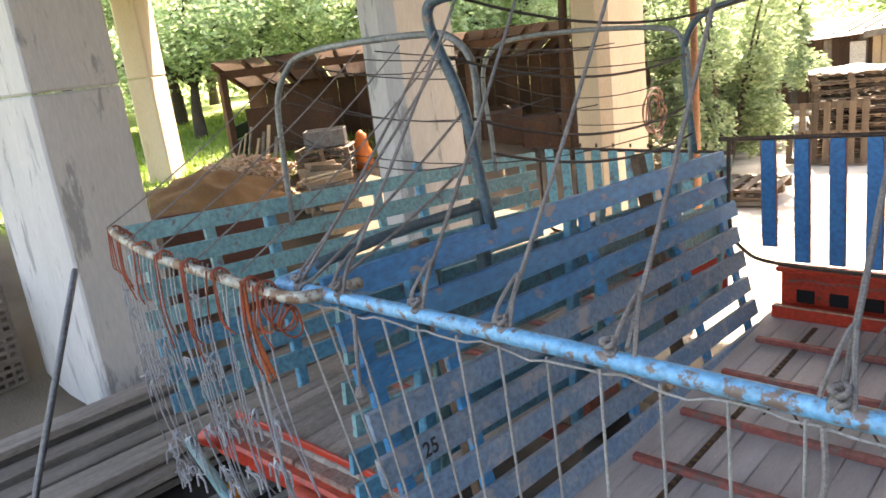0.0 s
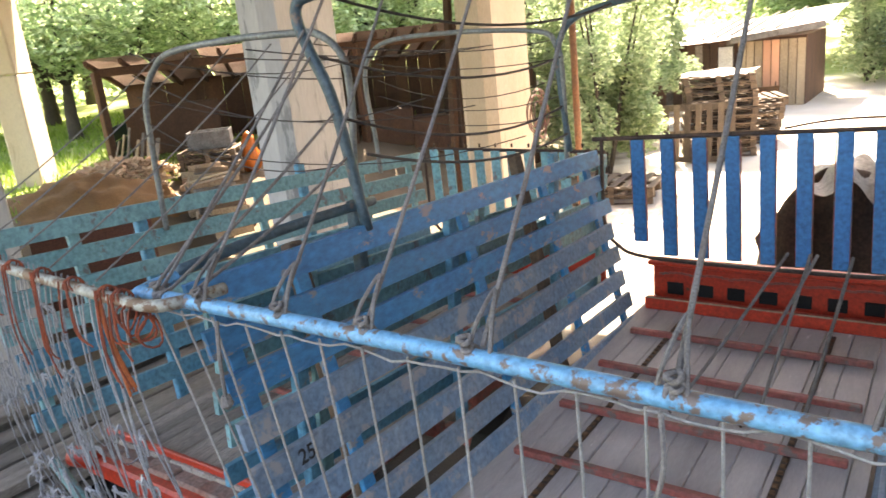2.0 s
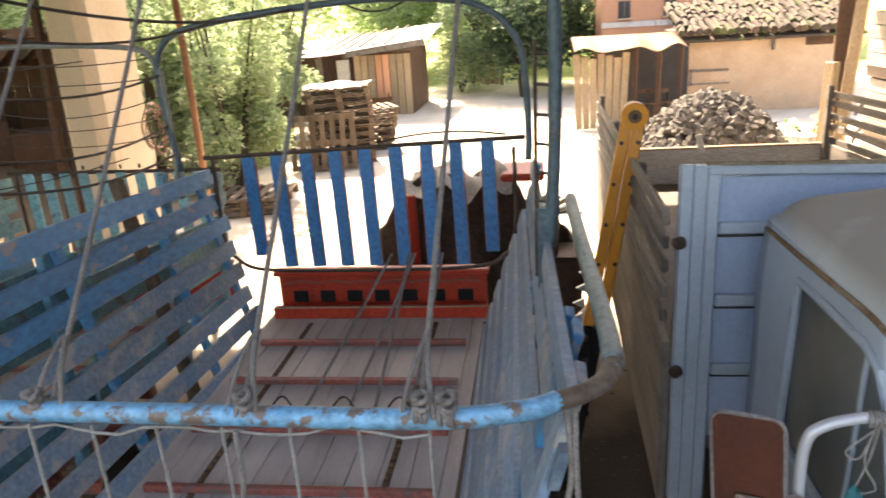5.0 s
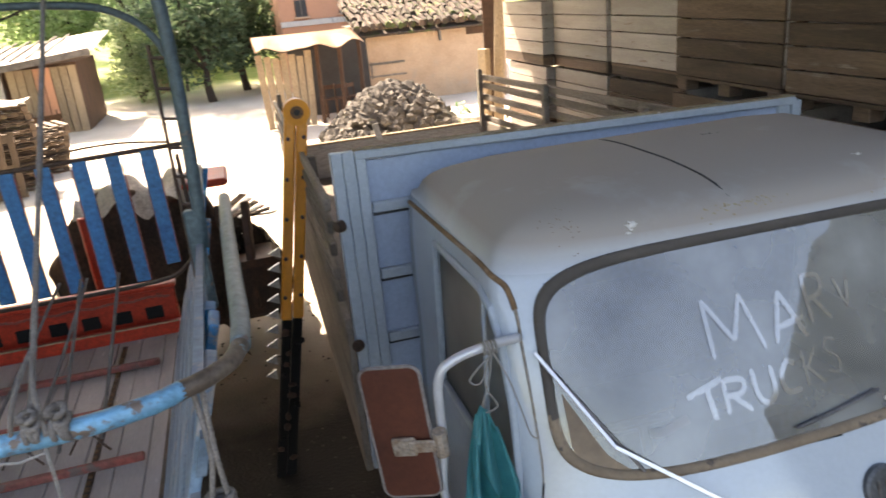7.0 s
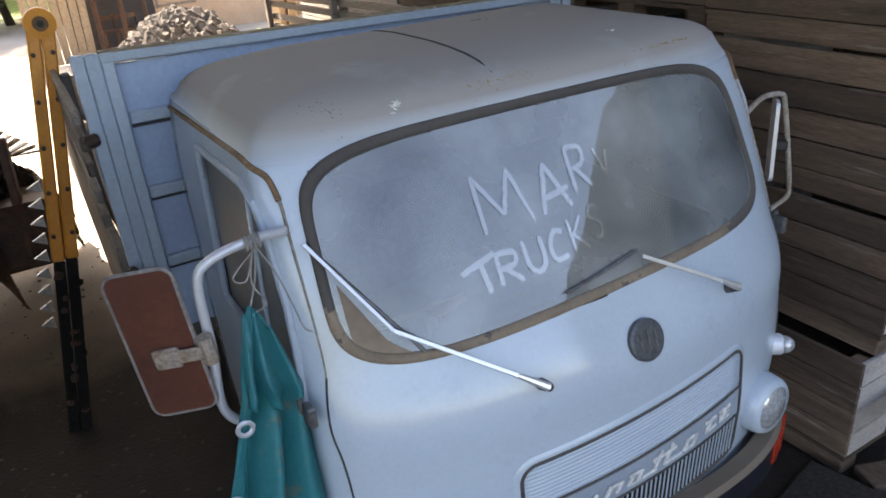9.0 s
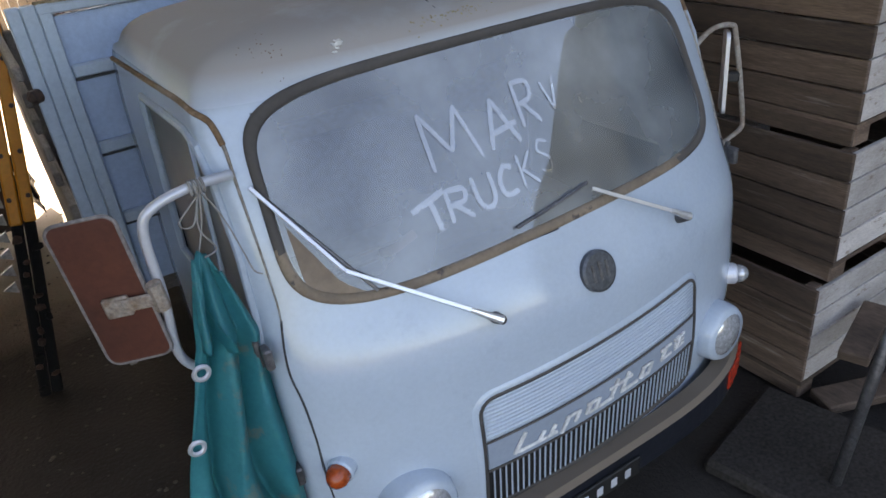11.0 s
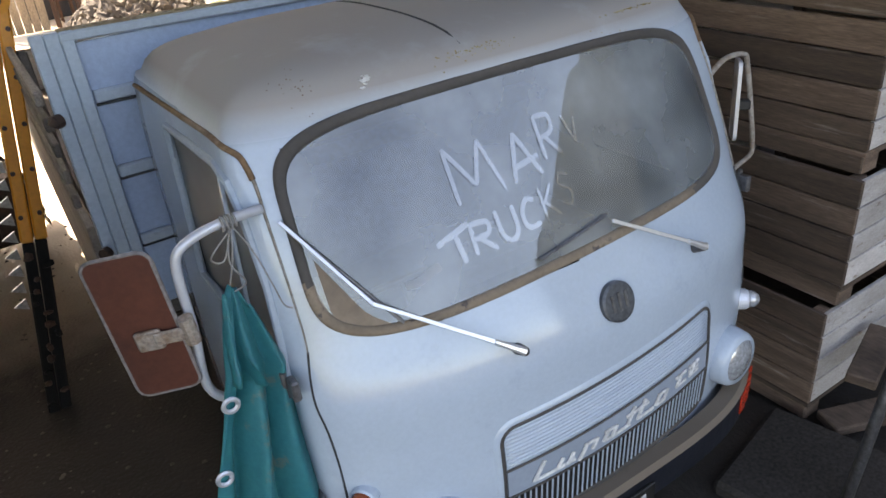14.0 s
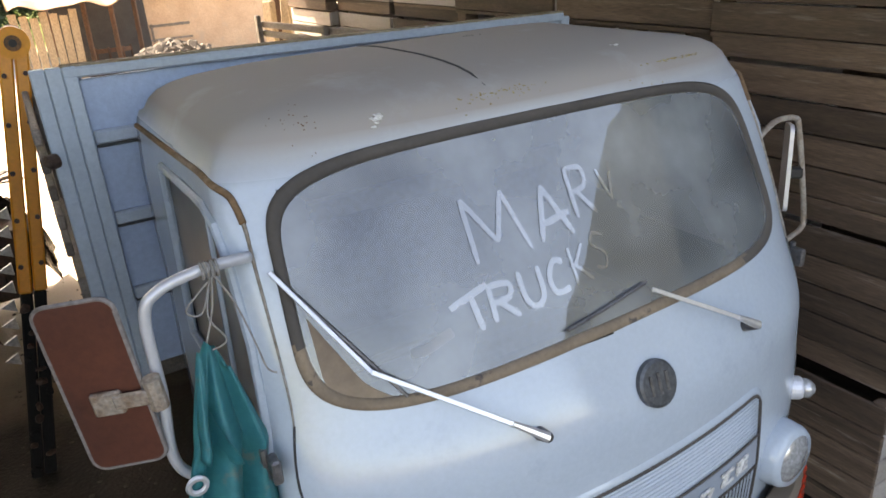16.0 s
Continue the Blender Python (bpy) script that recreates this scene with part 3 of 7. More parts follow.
for j in range(len(rows) - 1):
    for i in range(n - 1):
        a, b, c, d = rows[j][i], rows[j][i + 1], rows[j + 1][i + 1], rows[j + 1][i]
        mid = (a.co + b.co + c.co + d.co) / 4
        if mid.y < 0.75 and abs(mid.x) < cab_row(mid.z)[0] - 0.012 and in_screen(mid.x, mid.z, -0.002):
            continue
        if abs(mid.x) > cab_row(mid.z)[0] - 0.10 and in_poly((mid.y, mid.z), DOOR):
            continue
        bm.faces.new((a, b, c, d))
    a, b, c, d = rows[j][n - 1], rows[j][0], rows[j + 1][0], rows[j + 1][n - 1]
    bm.faces.new((a, b, c, d))
bm.faces.new(rows[-1])
bmesh.ops.smooth_vert(bm, verts=[v for v in bm.verts if v.co.z > 1.975 and not v.is_boundary], factor=0.4, use_axis_x=True, use_axis_y=True, use_axis_z=True)
roof_tree = BVHTree.FromBMesh(bm)


def roof_z(x, y):
    """Height of the cab's roof above a point."""
    at = roof_tree.ray_cast(Vector((x, y, 3)), Vector((0, 0, -1)))[0]
    return at.z if at else 2.05


cab = part("cab_shell", bm, CAB, truck, "pale blue rounded cab with a dust-grey roof", smooth=True)
bm = bmesh.new()
tube(bm, [(-0.165, 0.46 + 0.0643 * k, roof_z(-0.165, 0.46 + 0.0643 * k)) for k in range(13)], [0.001] + [0.0042] * 11 + [0.001], 6)
part("roof_seam", bm, CAB_DARK, truck, "dark pressed seam along the roof")
def rough_fleck(r, seed):
    """A flat uneven speck."""
    q = random.Random(seed)
    return tube(bmesh.new(), [(0, 0, -0.001), (0, 0, 0.0008), (0, 0, 0.0014)], [r * q.uniform(0.7, 1.3), r, r * 0.6], q.choice((5, 6, 7)))


def roof_patch(x, y, m, label, num, sx, sy, r0, r1):
    """A smudge of many small flecks on the roof."""
    bm = bmesh.new()
    for k in range(num):
        px_, py_ = x + rnd.gauss(0, sx), y + rnd.gauss(0, sy)
        f = rough_fleck(rnd.uniform(r0, r1), k)
        f.transform(pose(px_, py_, roof_z(px_, py_), 14, 0, rnd.uniform(-90, 90)))
        me_ = bpy.data.meshes.new("fleck")
        f.to_mesh(me_)
        f.free()
        bm.from_mesh(me_)
        bpy.data.meshes.remove(me_)
    tagged(part("roof_fleck", bm, m, truck, label), label, kind="stuff")


roof_patch(-0.474, 0.452, WHITE_PAINT, "white splash on the roof", 12, 0.009, 0.005, 0.005, 0.010)
roof_patch(0.36, 0.56, WHITE_PAINT, "small white splash on the roof", 3, 0.008, 0.004, 0.003, 0.006)
for x, y, n_, sx in ((-0.14, 0.432, 70, 0.060), (0.40, 0.405, 90, 0.065)):
    roof_patch(x, y, LICHEN, "yellow lichen smudge at the roof edge", n_, sx, 0.007, 0.0008, 0.0028)
roof_patch(-0.66, 0.50, RUST, "rust specks at the roof corner", 26, 0.035, 0.03, 0.0007, 0.002)
roof_patch(0.13, 1.0, CAB_DARK, "dark scratch on the roof", 6, 0.022, 0.003, 0.002, 0.004)

# windscreen: seal band and pane
bm = bmesh.new()
N = 120
prof = [(0.014, -0.004), (0.012, 0.007), (0.004, 0.011), (-0.008, 0.010), (-0.013, 0.004), (-0.014, -0.006)]
lines = []
for k in range(N):
    a = k * math.tau / N
    a = a + 0.22 * math.sin(4 * a) * -0.6
    row = []
    for g, up in prof:
        x, z = screen_edge(a, g)
        row.append(bm.verts.new(cab_front(x, z, up)))
    lines.append(row)
for k in range(N):
    p, q = lines[k], lines[(k + 1) % N]
    for i in range(len(prof) - 1):
        bm.faces.new((p[i], q[i], q[i + 1], p[i + 1]))
bm.faces.index_update()
low = [f for f in bm.faces if f.calc_center_median().z < WS_C - 0.10 - 0.14 * (f.calc_center_median().x > 0.5)]
chosen = {f.index for f in low}
lower = bm.copy()
lower.faces.ensure_lookup_table()
bmesh.ops.delete(lower, geom=[f for f in lower.faces if f.index not in chosen], context="FACES")
bmesh.ops.delete(bm, geom=low, context="FACES")
part("windscreen_seal", bm, SEAL, truck, "dark perished rubber seal", smooth=True)
part("windscreen_seal", lower, SEAL_CAKED, truck, "lower seal caked with brown dust", smooth=True)
bm = bmesh.new()


def pane_point(u, v):
    """A point of the windscreen's pane, u across and v up from 0 to 1."""
    v = math.sin((v - 0.5) * math.pi * 0.994)
    x = (2 * u - 1) * (1 - abs(v) ** 5.5) ** (1 / 5.5)
    return cab_front(WS_X + (WS_W - 0.004) * x, WS_C + (WS_H - 0.004) * v + screen_bow(x, v), 0.002)


grid(bm, 81, 61, pane_point)
screen = part("windscreen", bm, GLASS, truck, "curved dusty windscreen with finger writing", smooth=True)
screen.visible_shadow = False


def stroke(bm, pts, w):
    """A flat stroke on the windscreen through points in x and z."""
    fine = curve([(x, 0, z) for x, z in pts], 5) if len(pts) > 2 else [Vector((pts[0][0], 0, pts[0][1])).lerp(Vector((pts[1][0], 0, pts[1][1])), k / 6) for k in range(7)]
    last = None
    for i, p in enumerate(fine):
        d = fine[min(i + 1, len(fine) - 1)] - fine[max(i - 1, 0)]
        s = Vector((-d.z, 0, d.x)).normalized() * w * (0.35 if i in (0, len(fine) - 1) else 0.5)
        pair = [bm.verts.new(cab_front(p.x + s.x, p.z + s.z, 0.0045)), bm.verts.new(cab_front(p.x - s.x, p.z - s.z, 0.0045))]
        if last:
            bm.faces.new((last[0], pair[0], pair[1], last[1]))
        last = pair


LETTERS = {
    "M": [[(0, 0), (0.02, 1)], [(0.02, 1), (0.45, 0.25)], [(0.45, 0.25), (0.75, 1)], [(0.75, 1), (1, 0.02)]],
    "A": [[(0, 0), (0.42, 1)], [(0.42, 1), (0.95, 0)], [(0.16, 0.30), (1.0, 0.42)]],
    "R": [[(0, 0), (0.05, 1)], [(0.05, 1), (0.8, 0.95), (0.75, 0.6), (0.1, 0.5)], [(0.3, 0.5), (0.95, 0)]],
    "V": [[(0, 0.9), (0.42, 0)], [(0.42, 0), (0.9, 1)]],
    "T": [[(0, 0.72), (1, 1.12)], [(0.55, 0.92), (0.62, 0)]],
    "U": [[(0, 1), (0.05, 0.25), (0.45, 0), (0.9, 0.25), (0.95, 1)]],
    "C": [[(0.95, 0.9), (0.5, 1), (0.1, 0.6), (0.2, 0.1), (0.95, 0.1)]],
    "K": [[(0, 0), (0.02, 1)], [(0.9, 1), (0.08, 0.45)], [(0.2, 0.5), (1, 0)]],
    "S": [[(0.95, 0.9), (0.4, 1), (0.15, 0.7), (0.8, 0.4), (0.6, 0.02), (0.05, 0.1)]],
}
for ch, x0, z0, w, h, thick in (("M", -0.350, 1.695, 0.150, 0.138, 0.013), ("A", -0.165, 1.704, 0.100, 0.118, 0.015), ("R", -0.042, 1.734, 0.066, 0.110, 0.013), ("V", 0.056, 1.750, 0.056, 0.088, 0.009),
                               ("T", -0.452, 1.562, 0.104, 0.080, 0.016), ("R", -0.350, 1.571, 0.068, 0.075, 0.014), ("U", -0.262, 1.580, 0.058, 0.080, 0.014), ("C", -0.186, 1.588, 0.056, 0.072, 0.014), ("K", -0.108, 1.596, 0.050, 0.082, 0.009), ("S", -0.040, 1.612, 0.050, 0.080, 0.008)):
    bm = bmesh.new()
    for line in LETTERS[ch]:
        stroke(bm, [(x0 + u * w, z0 + v * h) for u, v in line], thick)
    part("finger_letter", bm, CLEAN, screen, "pale letter drawn in the dust")

# This pale stroke paints a highlight onto the dusty pane.
bm = bmesh.new()
stroke(bm, [(-0.565, 1.552), (-0.53, 1.552), (-0.49, 1.566), (-0.46, 1.576)], 0.022)
part("highlight_smear", bm, glass_mat("pale_highlight_film", (0.5, 0.56, 0.6), (0.70, 0.71, 0.73), 0.36), screen, "pale highlight painted on the dusty glass")
bm = bmesh.new()
grid(bm, 7, 12, lambda u, v: cab_front(-0.757 + 0.075 * max(0.0, 0.35 - v) ** 2 * 8 * 0.9 + u * ((0.105 + 0.0) * (1 - v) + 0.035 * max(0.0, 0.3 - v)) * (1.0 - 0.55 * max(0.0, 0.35 - v)), 1.458 + 0.20 * v, 0.0035))
part("dust_corner", bm, mat("caked_brown_dust", (0.24, 0.185, 0.135), (0.17, 0.13, 0.10), 9, 60, 0.95, grain=0.15), screen, "brown dust caked in the screen's corner")

# wipers
for bx, bz, kx, kz, tx, tz, ux, uz in ((-0.33, 1.325, -0.66, 1.535, -0.80, 1.76, -0.60, 1.47), (0.408, 1.350, 0.075, 1.534, 0.085, 1.552, -0.185, 1.512)):
    w = part("wiper", tube(bmesh.new(), [cab_front(bx, bz, 0.0), cab_front(bx, bz, 0.045)], [0.017, 0.013], 12), IRON, truck, smooth=True)
    part("wiper_arm", beam(tube(bmesh.new(), [cab_front(bx, bz, 0.042), cab_front(bx + (kx - bx) * 0.22, bz + (kz - bz) * 0.22, 0.045)], [0.013, 0.007], 8),
                           cab_front(bx + (kx - bx) * 0.2, bz + (kz - bz) * 0.2, 0.045), cab_front(kx, kz, 0.04), 0.011, 0.006, 0.001, (0, -1, 0.4)), CHROME, w, "bright steel wiper arm")
    part("wiper_blade", tube(bmesh.new(), [cab_front(tx + (ux - tx) * k / 6, tz + (uz - tz) * k / 6, 0.014) for k in range(7)], 0.0045, 6), IRON, w, "thin wiper blade")
    if bx < 0:
        part("wiper_link", beam(bmesh.new(), cab_front(kx, kz, 0.036), cab_front(tx, tz, 0.022), 0.010, 0.006, 0.001, (0, -1, 0.4)), CHROME, w, "bright steel wiper link")

# badge, drawn as a plain oval
bm = bmesh.new()
c = cab_front(0.024, 1.333, 0)
badge_axis = (cab_front(0.024, 1.333, 0.01) - c).normalized()
tube(bm, [c - badge_axis * 0.01, c + badge_axis * 0.012, c + badge_axis * 0.016], [0.062, 0.062, 0.054], 28)
badge = part("badge", bm, BADGE_GREY, truck, "round dark grey badge on the nose", smooth=False)
bm = bmesh.new()
for k in range(-1, 2):
    box(bm, c + badge_axis * 0.017 + Vector((0.026 * k, 0, 0)), (0.009, 0.005, 0.058 - 0.006 * abs(k)), 0.001, pose(0, 0, 0, -20, 0, 0))
part("badge_relief", bm, IRON, badge, "plain raised bars on the badge")

# grille: frame, ribbed upper panel, name strip, vertical bars
G0, G1, GX = 0.685, 1.108, 0.445


def on_nose(x, z, lift=0.0):
    """A point on the nose for the grille, which sits a little off the middle and out of level."""
    return cab_front(0.024 + x, z + 0.045 * x, lift)


def front_strip(bm, z0, z1, x0, x1, lift, thick=0.006, n=18):
    rows2 = []
    for k in range(n + 1):
        x = x0 + (x1 - x0) * k / n
        rows2.append([bm.verts.new(on_nose(x, z0, lift)), bm.verts.new(on_nose(x, z1, lift)), bm.verts.new(on_nose(x, z1, lift - thick)), bm.verts.new(on_nose(x, z0, lift - thick))])
    for p, q in zip(rows2, rows2[1:]):
        for i in range(4):
            bm.faces.new((p[i], q[i], q[(i + 1) % 4], p[(i + 1) % 4]))
    bm.faces.new(rows2[0])
    bm.faces.new(rows2[-1][::-1])
    return bm


def front_loop(grow, corner=0.05, n=7):
    """Points in x and z round the grille's rounded outline."""
    x1, z0, z1 = GX + grow, G0 - grow, G1 + grow
    r = corner + grow
    out = []
    for cx2, cz2, a0 in ((x1 - r, z1 - r, 0), (-x1 + r, z1 - r, 90), (-x1 + r, z0 + r, 180), (x1 - r, z0 + r, 270)):
        out += [(cx2 + r * math.cos(radians(a0 + 90 * k / n)), cz2 + r * math.sin(radians(a0 + 90 * k / n))) for k in range(n + 1)]
    fine = []
    for (xa, za), (xb, zb) in zip(out, out[1:] + out[:1]):
        m_ = max(1, round(math.hypot(xb - xa, zb - za) / 0.06))
        fine += [(xa + (xb - xa) * k / m_, za + (zb - za) * k / m_) for k in range(m_)]
    return fine


grille = part("grille_frame", bmesh.new(), CAB, truck, "raised rounded grille surround")
bm = bmesh.new()
loops = [[bm.verts.new(on_nose(x, z, up)) for x, z in front_loop(g)] for g, up in ((0.024, 0.000), (0.015, 0.006), (0.004, 0.007), (-0.006, 0.001))]
for p, q in zip(loops, loops[1:]):
    for i in range(len(p)):
        bm.faces.new((p[i], p[(i + 1) % len(p)], q[(i + 1) % len(p)], q[i]))
old = grille.data
grille.data = mesh_of("grille_frame", bm, CAB, True)
bpy.data.meshes.remove(old)
bm = bmesh.new()
tube(bm, [on_nose(x, z, 0.006) for x, z in front_loop(0.0)] + [on_nose(*front_loop(0.0)[0], 0.006)], 0.006, 6)
part("grille_gasket", bm, SEAL, grille, "dirty joint round the grille")
# Flat black panels stand in for the shade behind the bars.
part("grille_back", front_strip(bmesh.new(), G0 + 0.006, 0.770, -GX + 0.008, GX - 0.008, 0.0045, 0.004), DEEP_BLACK, grille, "black panel painted for the recess's shade")
part("grille_back", front_strip(bmesh.new(), 0.770, 0.848, -GX + 0.008, GX - 0.008, 0.0045, 0.004), DEEP_BLACK, grille, "black panel painted for the recess's shade")
part("rib_panel", front_strip(bmesh.new(), 0.966, G1 - 0.006, -GX + 0.008, GX - 0.008, 0.006, 0.003), CAB, grille)
for k in range(10):
    z = 0.972 + k * 0.0132
    part("rib", tube(bmesh.new(), [on_nose(-GX + 0.012 + (2 * GX - 0.024) * i / 16, z + 0.004, 0.005) for i in range(17)], 0.0040, 6), CAB, grille, smooth=True)
for z in (0.961, 0.850, 0.700):
    part("trim_bead", tube(bmesh.new(), [on_nose(-GX + 0.006 + (2 * GX - 0.012) * k / 16, z, 0.010) for k in range(17)], 0.0035, 6), SEAL, grille, "thin grey bead")
strip = part("name_strip", front_strip(bmesh.new(), 0.855, 0.957, -GX + 0.008, GX - 0.008, 0.008, 0.004), mat("grey_blue_strip", (0.30, 0.35, 0.42), (0.26, 0.31, 0.37), 5, 60, 0.4, grain=0.1), grille, "strip with a white script mark")
# the maker's script as plain white slanted shapes
MARKS = [(x - 0.014 * (up + dn) / 0.05, 0.905 - dn, x + 0.018 * (up + dn) / 0.05, 0.905 + up, 0.0125) for x, up, dn in (
    (-0.338, 0.036, 0.026), (-0.262, 0.008, 0.024), (-0.222, 0.008, 0.024), (-0.176, 0.010, 0.040), (-0.128, 0.010, 0.024), (-0.084, 0.012, 0.022), (-0.048, 0.012, 0.022),
    (0.022, 0.036, 0.024), (0.070, 0.036, 0.024), (0.150, 0.012, 0.022), (0.190, 0.012, 0.022), (0.262, 0.022, 0.012), (0.335, 0.022, 0.012))]
MARKS += [(x0, z, x1, z, 0.010) for x0, x1, z in ((-0.345, -0.245, 0.882), (-0.240, -0.205, 0.882), (-0.170, -0.118, 0.914), (-0.088, -0.045, 0.916), (-0.09, -0.02, 0.884), (0.005, 0.105, 0.922), (-0.02, 0.020, 0.884),
          (0.060, 0.130, 0.884), (0.152, 0.195, 0.917), (0.146, 0.188, 0.884), (0.245, 0.300, 0.928), (0.245, 0.300, 0.893), (0.318, 0.375, 0.928), (0.318, 0.372, 0.893), (0.318, 0.370, 0.911))]
for x0, z0, x1, z1, w in MARKS:
    bm = bmesh.new()
    for k in range(3):
        beam(bm, on_nose(x0 + (x1 - x0) * k / 3, z0 + (z1 - z0) * k / 3, 0.013), on_nose(x0 + (x1 - x0) * (k + 1.04) / 3, z0 + (z1 - z0) * (k + 1.04) / 3, 0.013), w, 0.005, 0, (0, -1, 0))
    part("script_stroke", bm, WHITE_PAINT, grille)
for k in range(44):
    x = -GX + 0.022 + (2 * GX - 0.044) * k / 43
    b = front_strip(bmesh.new(), 0.704, 0.844, x - 0.0020, x + 0.0020, 0.011, 0.004, 1)
    part("grille_bar", b, CAB, grille)

# lamps, flashers, bumper
for s in (-1, 1):
    c = cab_front(0.630 * s, 0.818, 0.0)
    bm = bmesh.new()
    ax = Vector((0.10 * s, -1, 0.04)).normalized()
    tube(bm, [c - ax * 0.06, c + ax * 0.02, c + ax * 0.055, c + ax * 0.070, c + ax * 0.066], [0.110, 0.110, 0.105, 0.094, 0.087], 28, cap=False)
    lamp = part("headlamp", bm, CAB, truck, "round headlamp in a pale blue rim", smooth=True)
    bm = bmesh.new()
    tube(bm, [c + ax * t for t in (0.060, 0.066, 0.080, 0.088)], [0.089, 0.085, 0.056, 0.004], 24)
    part("headlamp_lens", bm, LENS, lamp, "domed clear headlamp glass", smooth=True)
    c = cab_front(0.80 * s if s < 0 else 0.825, 0.985 if s < 0 else 0.930, 0.0)
    ax = Vector((0.75 * s, -0.65, 0)).normalized()
    f = part("flasher", tube(bmesh.new(), [c - ax * 0.02, c + ax * 0.018, c + ax * 0.024], [0.040, 0.040, 0.036], 18), ALU if s > 0 else CAB, truck, smooth=False)
    part("flasher_lens", tube(bmesh.new(), [c + ax * t for t in (0.022, 0.045, 0.062, 0.070)], [0.035, 0.033, 0.022, 0.004], 16), LENS if s > 0 else AMBER, f, "clear flasher lens" if s > 0 else "amber flasher lens", smooth=True)
bm = bmesh.new()
secs = []
for k in range(33):
    x = -0.87 + 1.74 * k / 32
    y = -0.078 + 0.20 * abs(x / 0.87) ** 4
    secs.append([bm.verts.new((x, y + dy, z)) for dy, z in ((0.075, 0.680), (0.018, 0.685), (0.0, 0.670), (0.0, 0.56), (0.018, 0.545), (0.075, 0.55))])
for p, q in zip(secs, secs[1:]):
    for i in range(5):
        bm.faces.new((p[i], q[i], q[i + 1], p[i + 1]))
bumper = part("bumper", bm, mat("dusty_dark_bumper", (0.012, 0.014, 0.02), (0.022, 0.025, 0.035), 4, 60, 0.35, dust=(0.17, 0.132, 0.098), dust_amount=1.0, patches=(0.15, 0.45), tilt=(0.2, 0.6)), truck, "dark blue bumper with a dusty top")
for s in (-1, 1):
    bm = bmesh.new()
    for k in range(4):
        x = s * (0.66 + 0.045 * k)
        box(bm, (x, -0.081 + 0.20 * abs(x / 0.87) ** 4, 0.625), (0.05, 0.008, 0.085), 0.003, pose(0, 0, 0, 0, 0, s * 18))
    part("reflector", bm, RED_LENS, bumper, "red reflector panel")
plate = part("number_plate", box(bmesh.new(), (-0.10, -0.085, 0.60), (0.42, 0.012, 0.075), 0.003), BLACK, bumper, "small black number plate")
for k in range(6):
    part("plate_bar", box(bmesh.new(), (-0.26 + 0.062 * k, -0.093, 0.60), (0.026, 0.003, 0.034), 0.001), ALU, plate)

# doors: windows, hinges, gutter
def door_front(z):
    """Front edge of the door's window at a height."""
    line = [(1.30, 0.305), (1.36, 0.32), (1.60, 0.375), (1.78, 0.44), (1.855, 0.49), (1.90, 0.60)]
    for (z0, a), (z1, b) in zip(line, line[1:]):
        if z <= z1:
            return a + (b - a) * (z - z0) / (z1 - z0)
    return 0.60


for s in (-1, 1):
    bm = bmesh.new()
    poly = DOOR
    grid(bm, 16, 14, lambda u, v: (lambda y, z: (s * (cab_side(y, z) - 0.014), y, z))(door_front(1.32 + 0.575 * v) - 0.025 + (1.09 - door_front(1.32 + 0.575 * v)) * u, 1.32 + 0.575 * v))
    pane = part("door_window", bm, GLASS_SIDE, truck, "grey dusty door window", smooth=True)
    pane.visible_shadow = False
    bm = bmesh.new()
    pts = [(s * (cab_side(y, z) + 0.002), y, z) for y, z in poly + poly[:1]]
    tube(bm, pts, 0.0125, 8)
    part("door_window_frame", bm, BED_POST, pane, "pale blue window frame")
    part("quarter_bar", beam(bmesh.new(), (s * (cab_row(1.36)[0]), 0.58, 1.36), (s * (cab_row(1.85)[0]), 0.56, 1.86), 0.018, 0.012, 0.003, (1, 0, 0)), CAB, pane)
    bm = bmesh.new()
    line = [Vector((s * (cab_side(y, z) + (bulge(z) if s > 0 else 0) + 0.002), y - 0.002, z)) for y, z in ((1.40, 1.924), (1.05, 1.934), (0.80, 1.941), (0.66, 1.945), (0.575, 1.945), (0.52, 1.938), (0.482, 1.918), (0.460, 1.890), (0.442, 1.862))]
    tube(bm, curve(line, 5), 0.0082, 8)
    gutter = part("rain_gutter", bm, GUTTER, truck, "rusted rain gutter over the door", smooth=True)
    line = [Vector((s * (cab_side(y, z) + (bulge(z) if s > 0 else 0) + 0.001), y - 0.001, z)) for y, z in ((0.442, 1.862), (0.428, 1.836), (0.400, 1.774), (0.369, 1.697), (0.327, 1.583), (0.287, 1.465), (0.268, 1.40))]
    tube(bm := bmesh.new(), curve(line, 5), [0.0050 - 0.0001 * k for k in range(len(curve(line, 5)))], 6)
    part("pillar_seam", bm, mat("rubbed_seam_paint", (0.33, 0.33, 0.32), (0.24, 0.19, 0.14), 9, 80, 0.7) if s < 0 else bpy.data.materials["rubbed_seam_paint"], gutter, "rubbed pale seam down the door pillar", smooth=True)
    bm = bmesh.new()
    edge = [Vector((s * (cab_side(y, z) + (bulge(z) if s > 0 else 0)), y, z)) for y, z in ((0.276, 1.43), (0.258, 1.36), (0.236, 1.288), (0.212, 1.206), (0.198, 1.08), (0.188, 0.94), (0.186, 0.60))]
    tube(bm, curve(edge, 4), 0.0036, 6)
    part("door_gap", bm, CAB_DARK, truck, "dark gap along the door")
    for z in (1.36, 0.95):
        bm = bmesh.new()
        box(bm, (s * 0.900, 0.25, z), (0.022, 0.045, 0.062), 0.005)
        tube(bm, [(s * 0.912, 0.28, z - 0.04), (s * 0.912, 0.28, z + 0.04)], 0.009, 8)
        part("door_hinge", bm, IRON, truck, "bare metal door hinge")

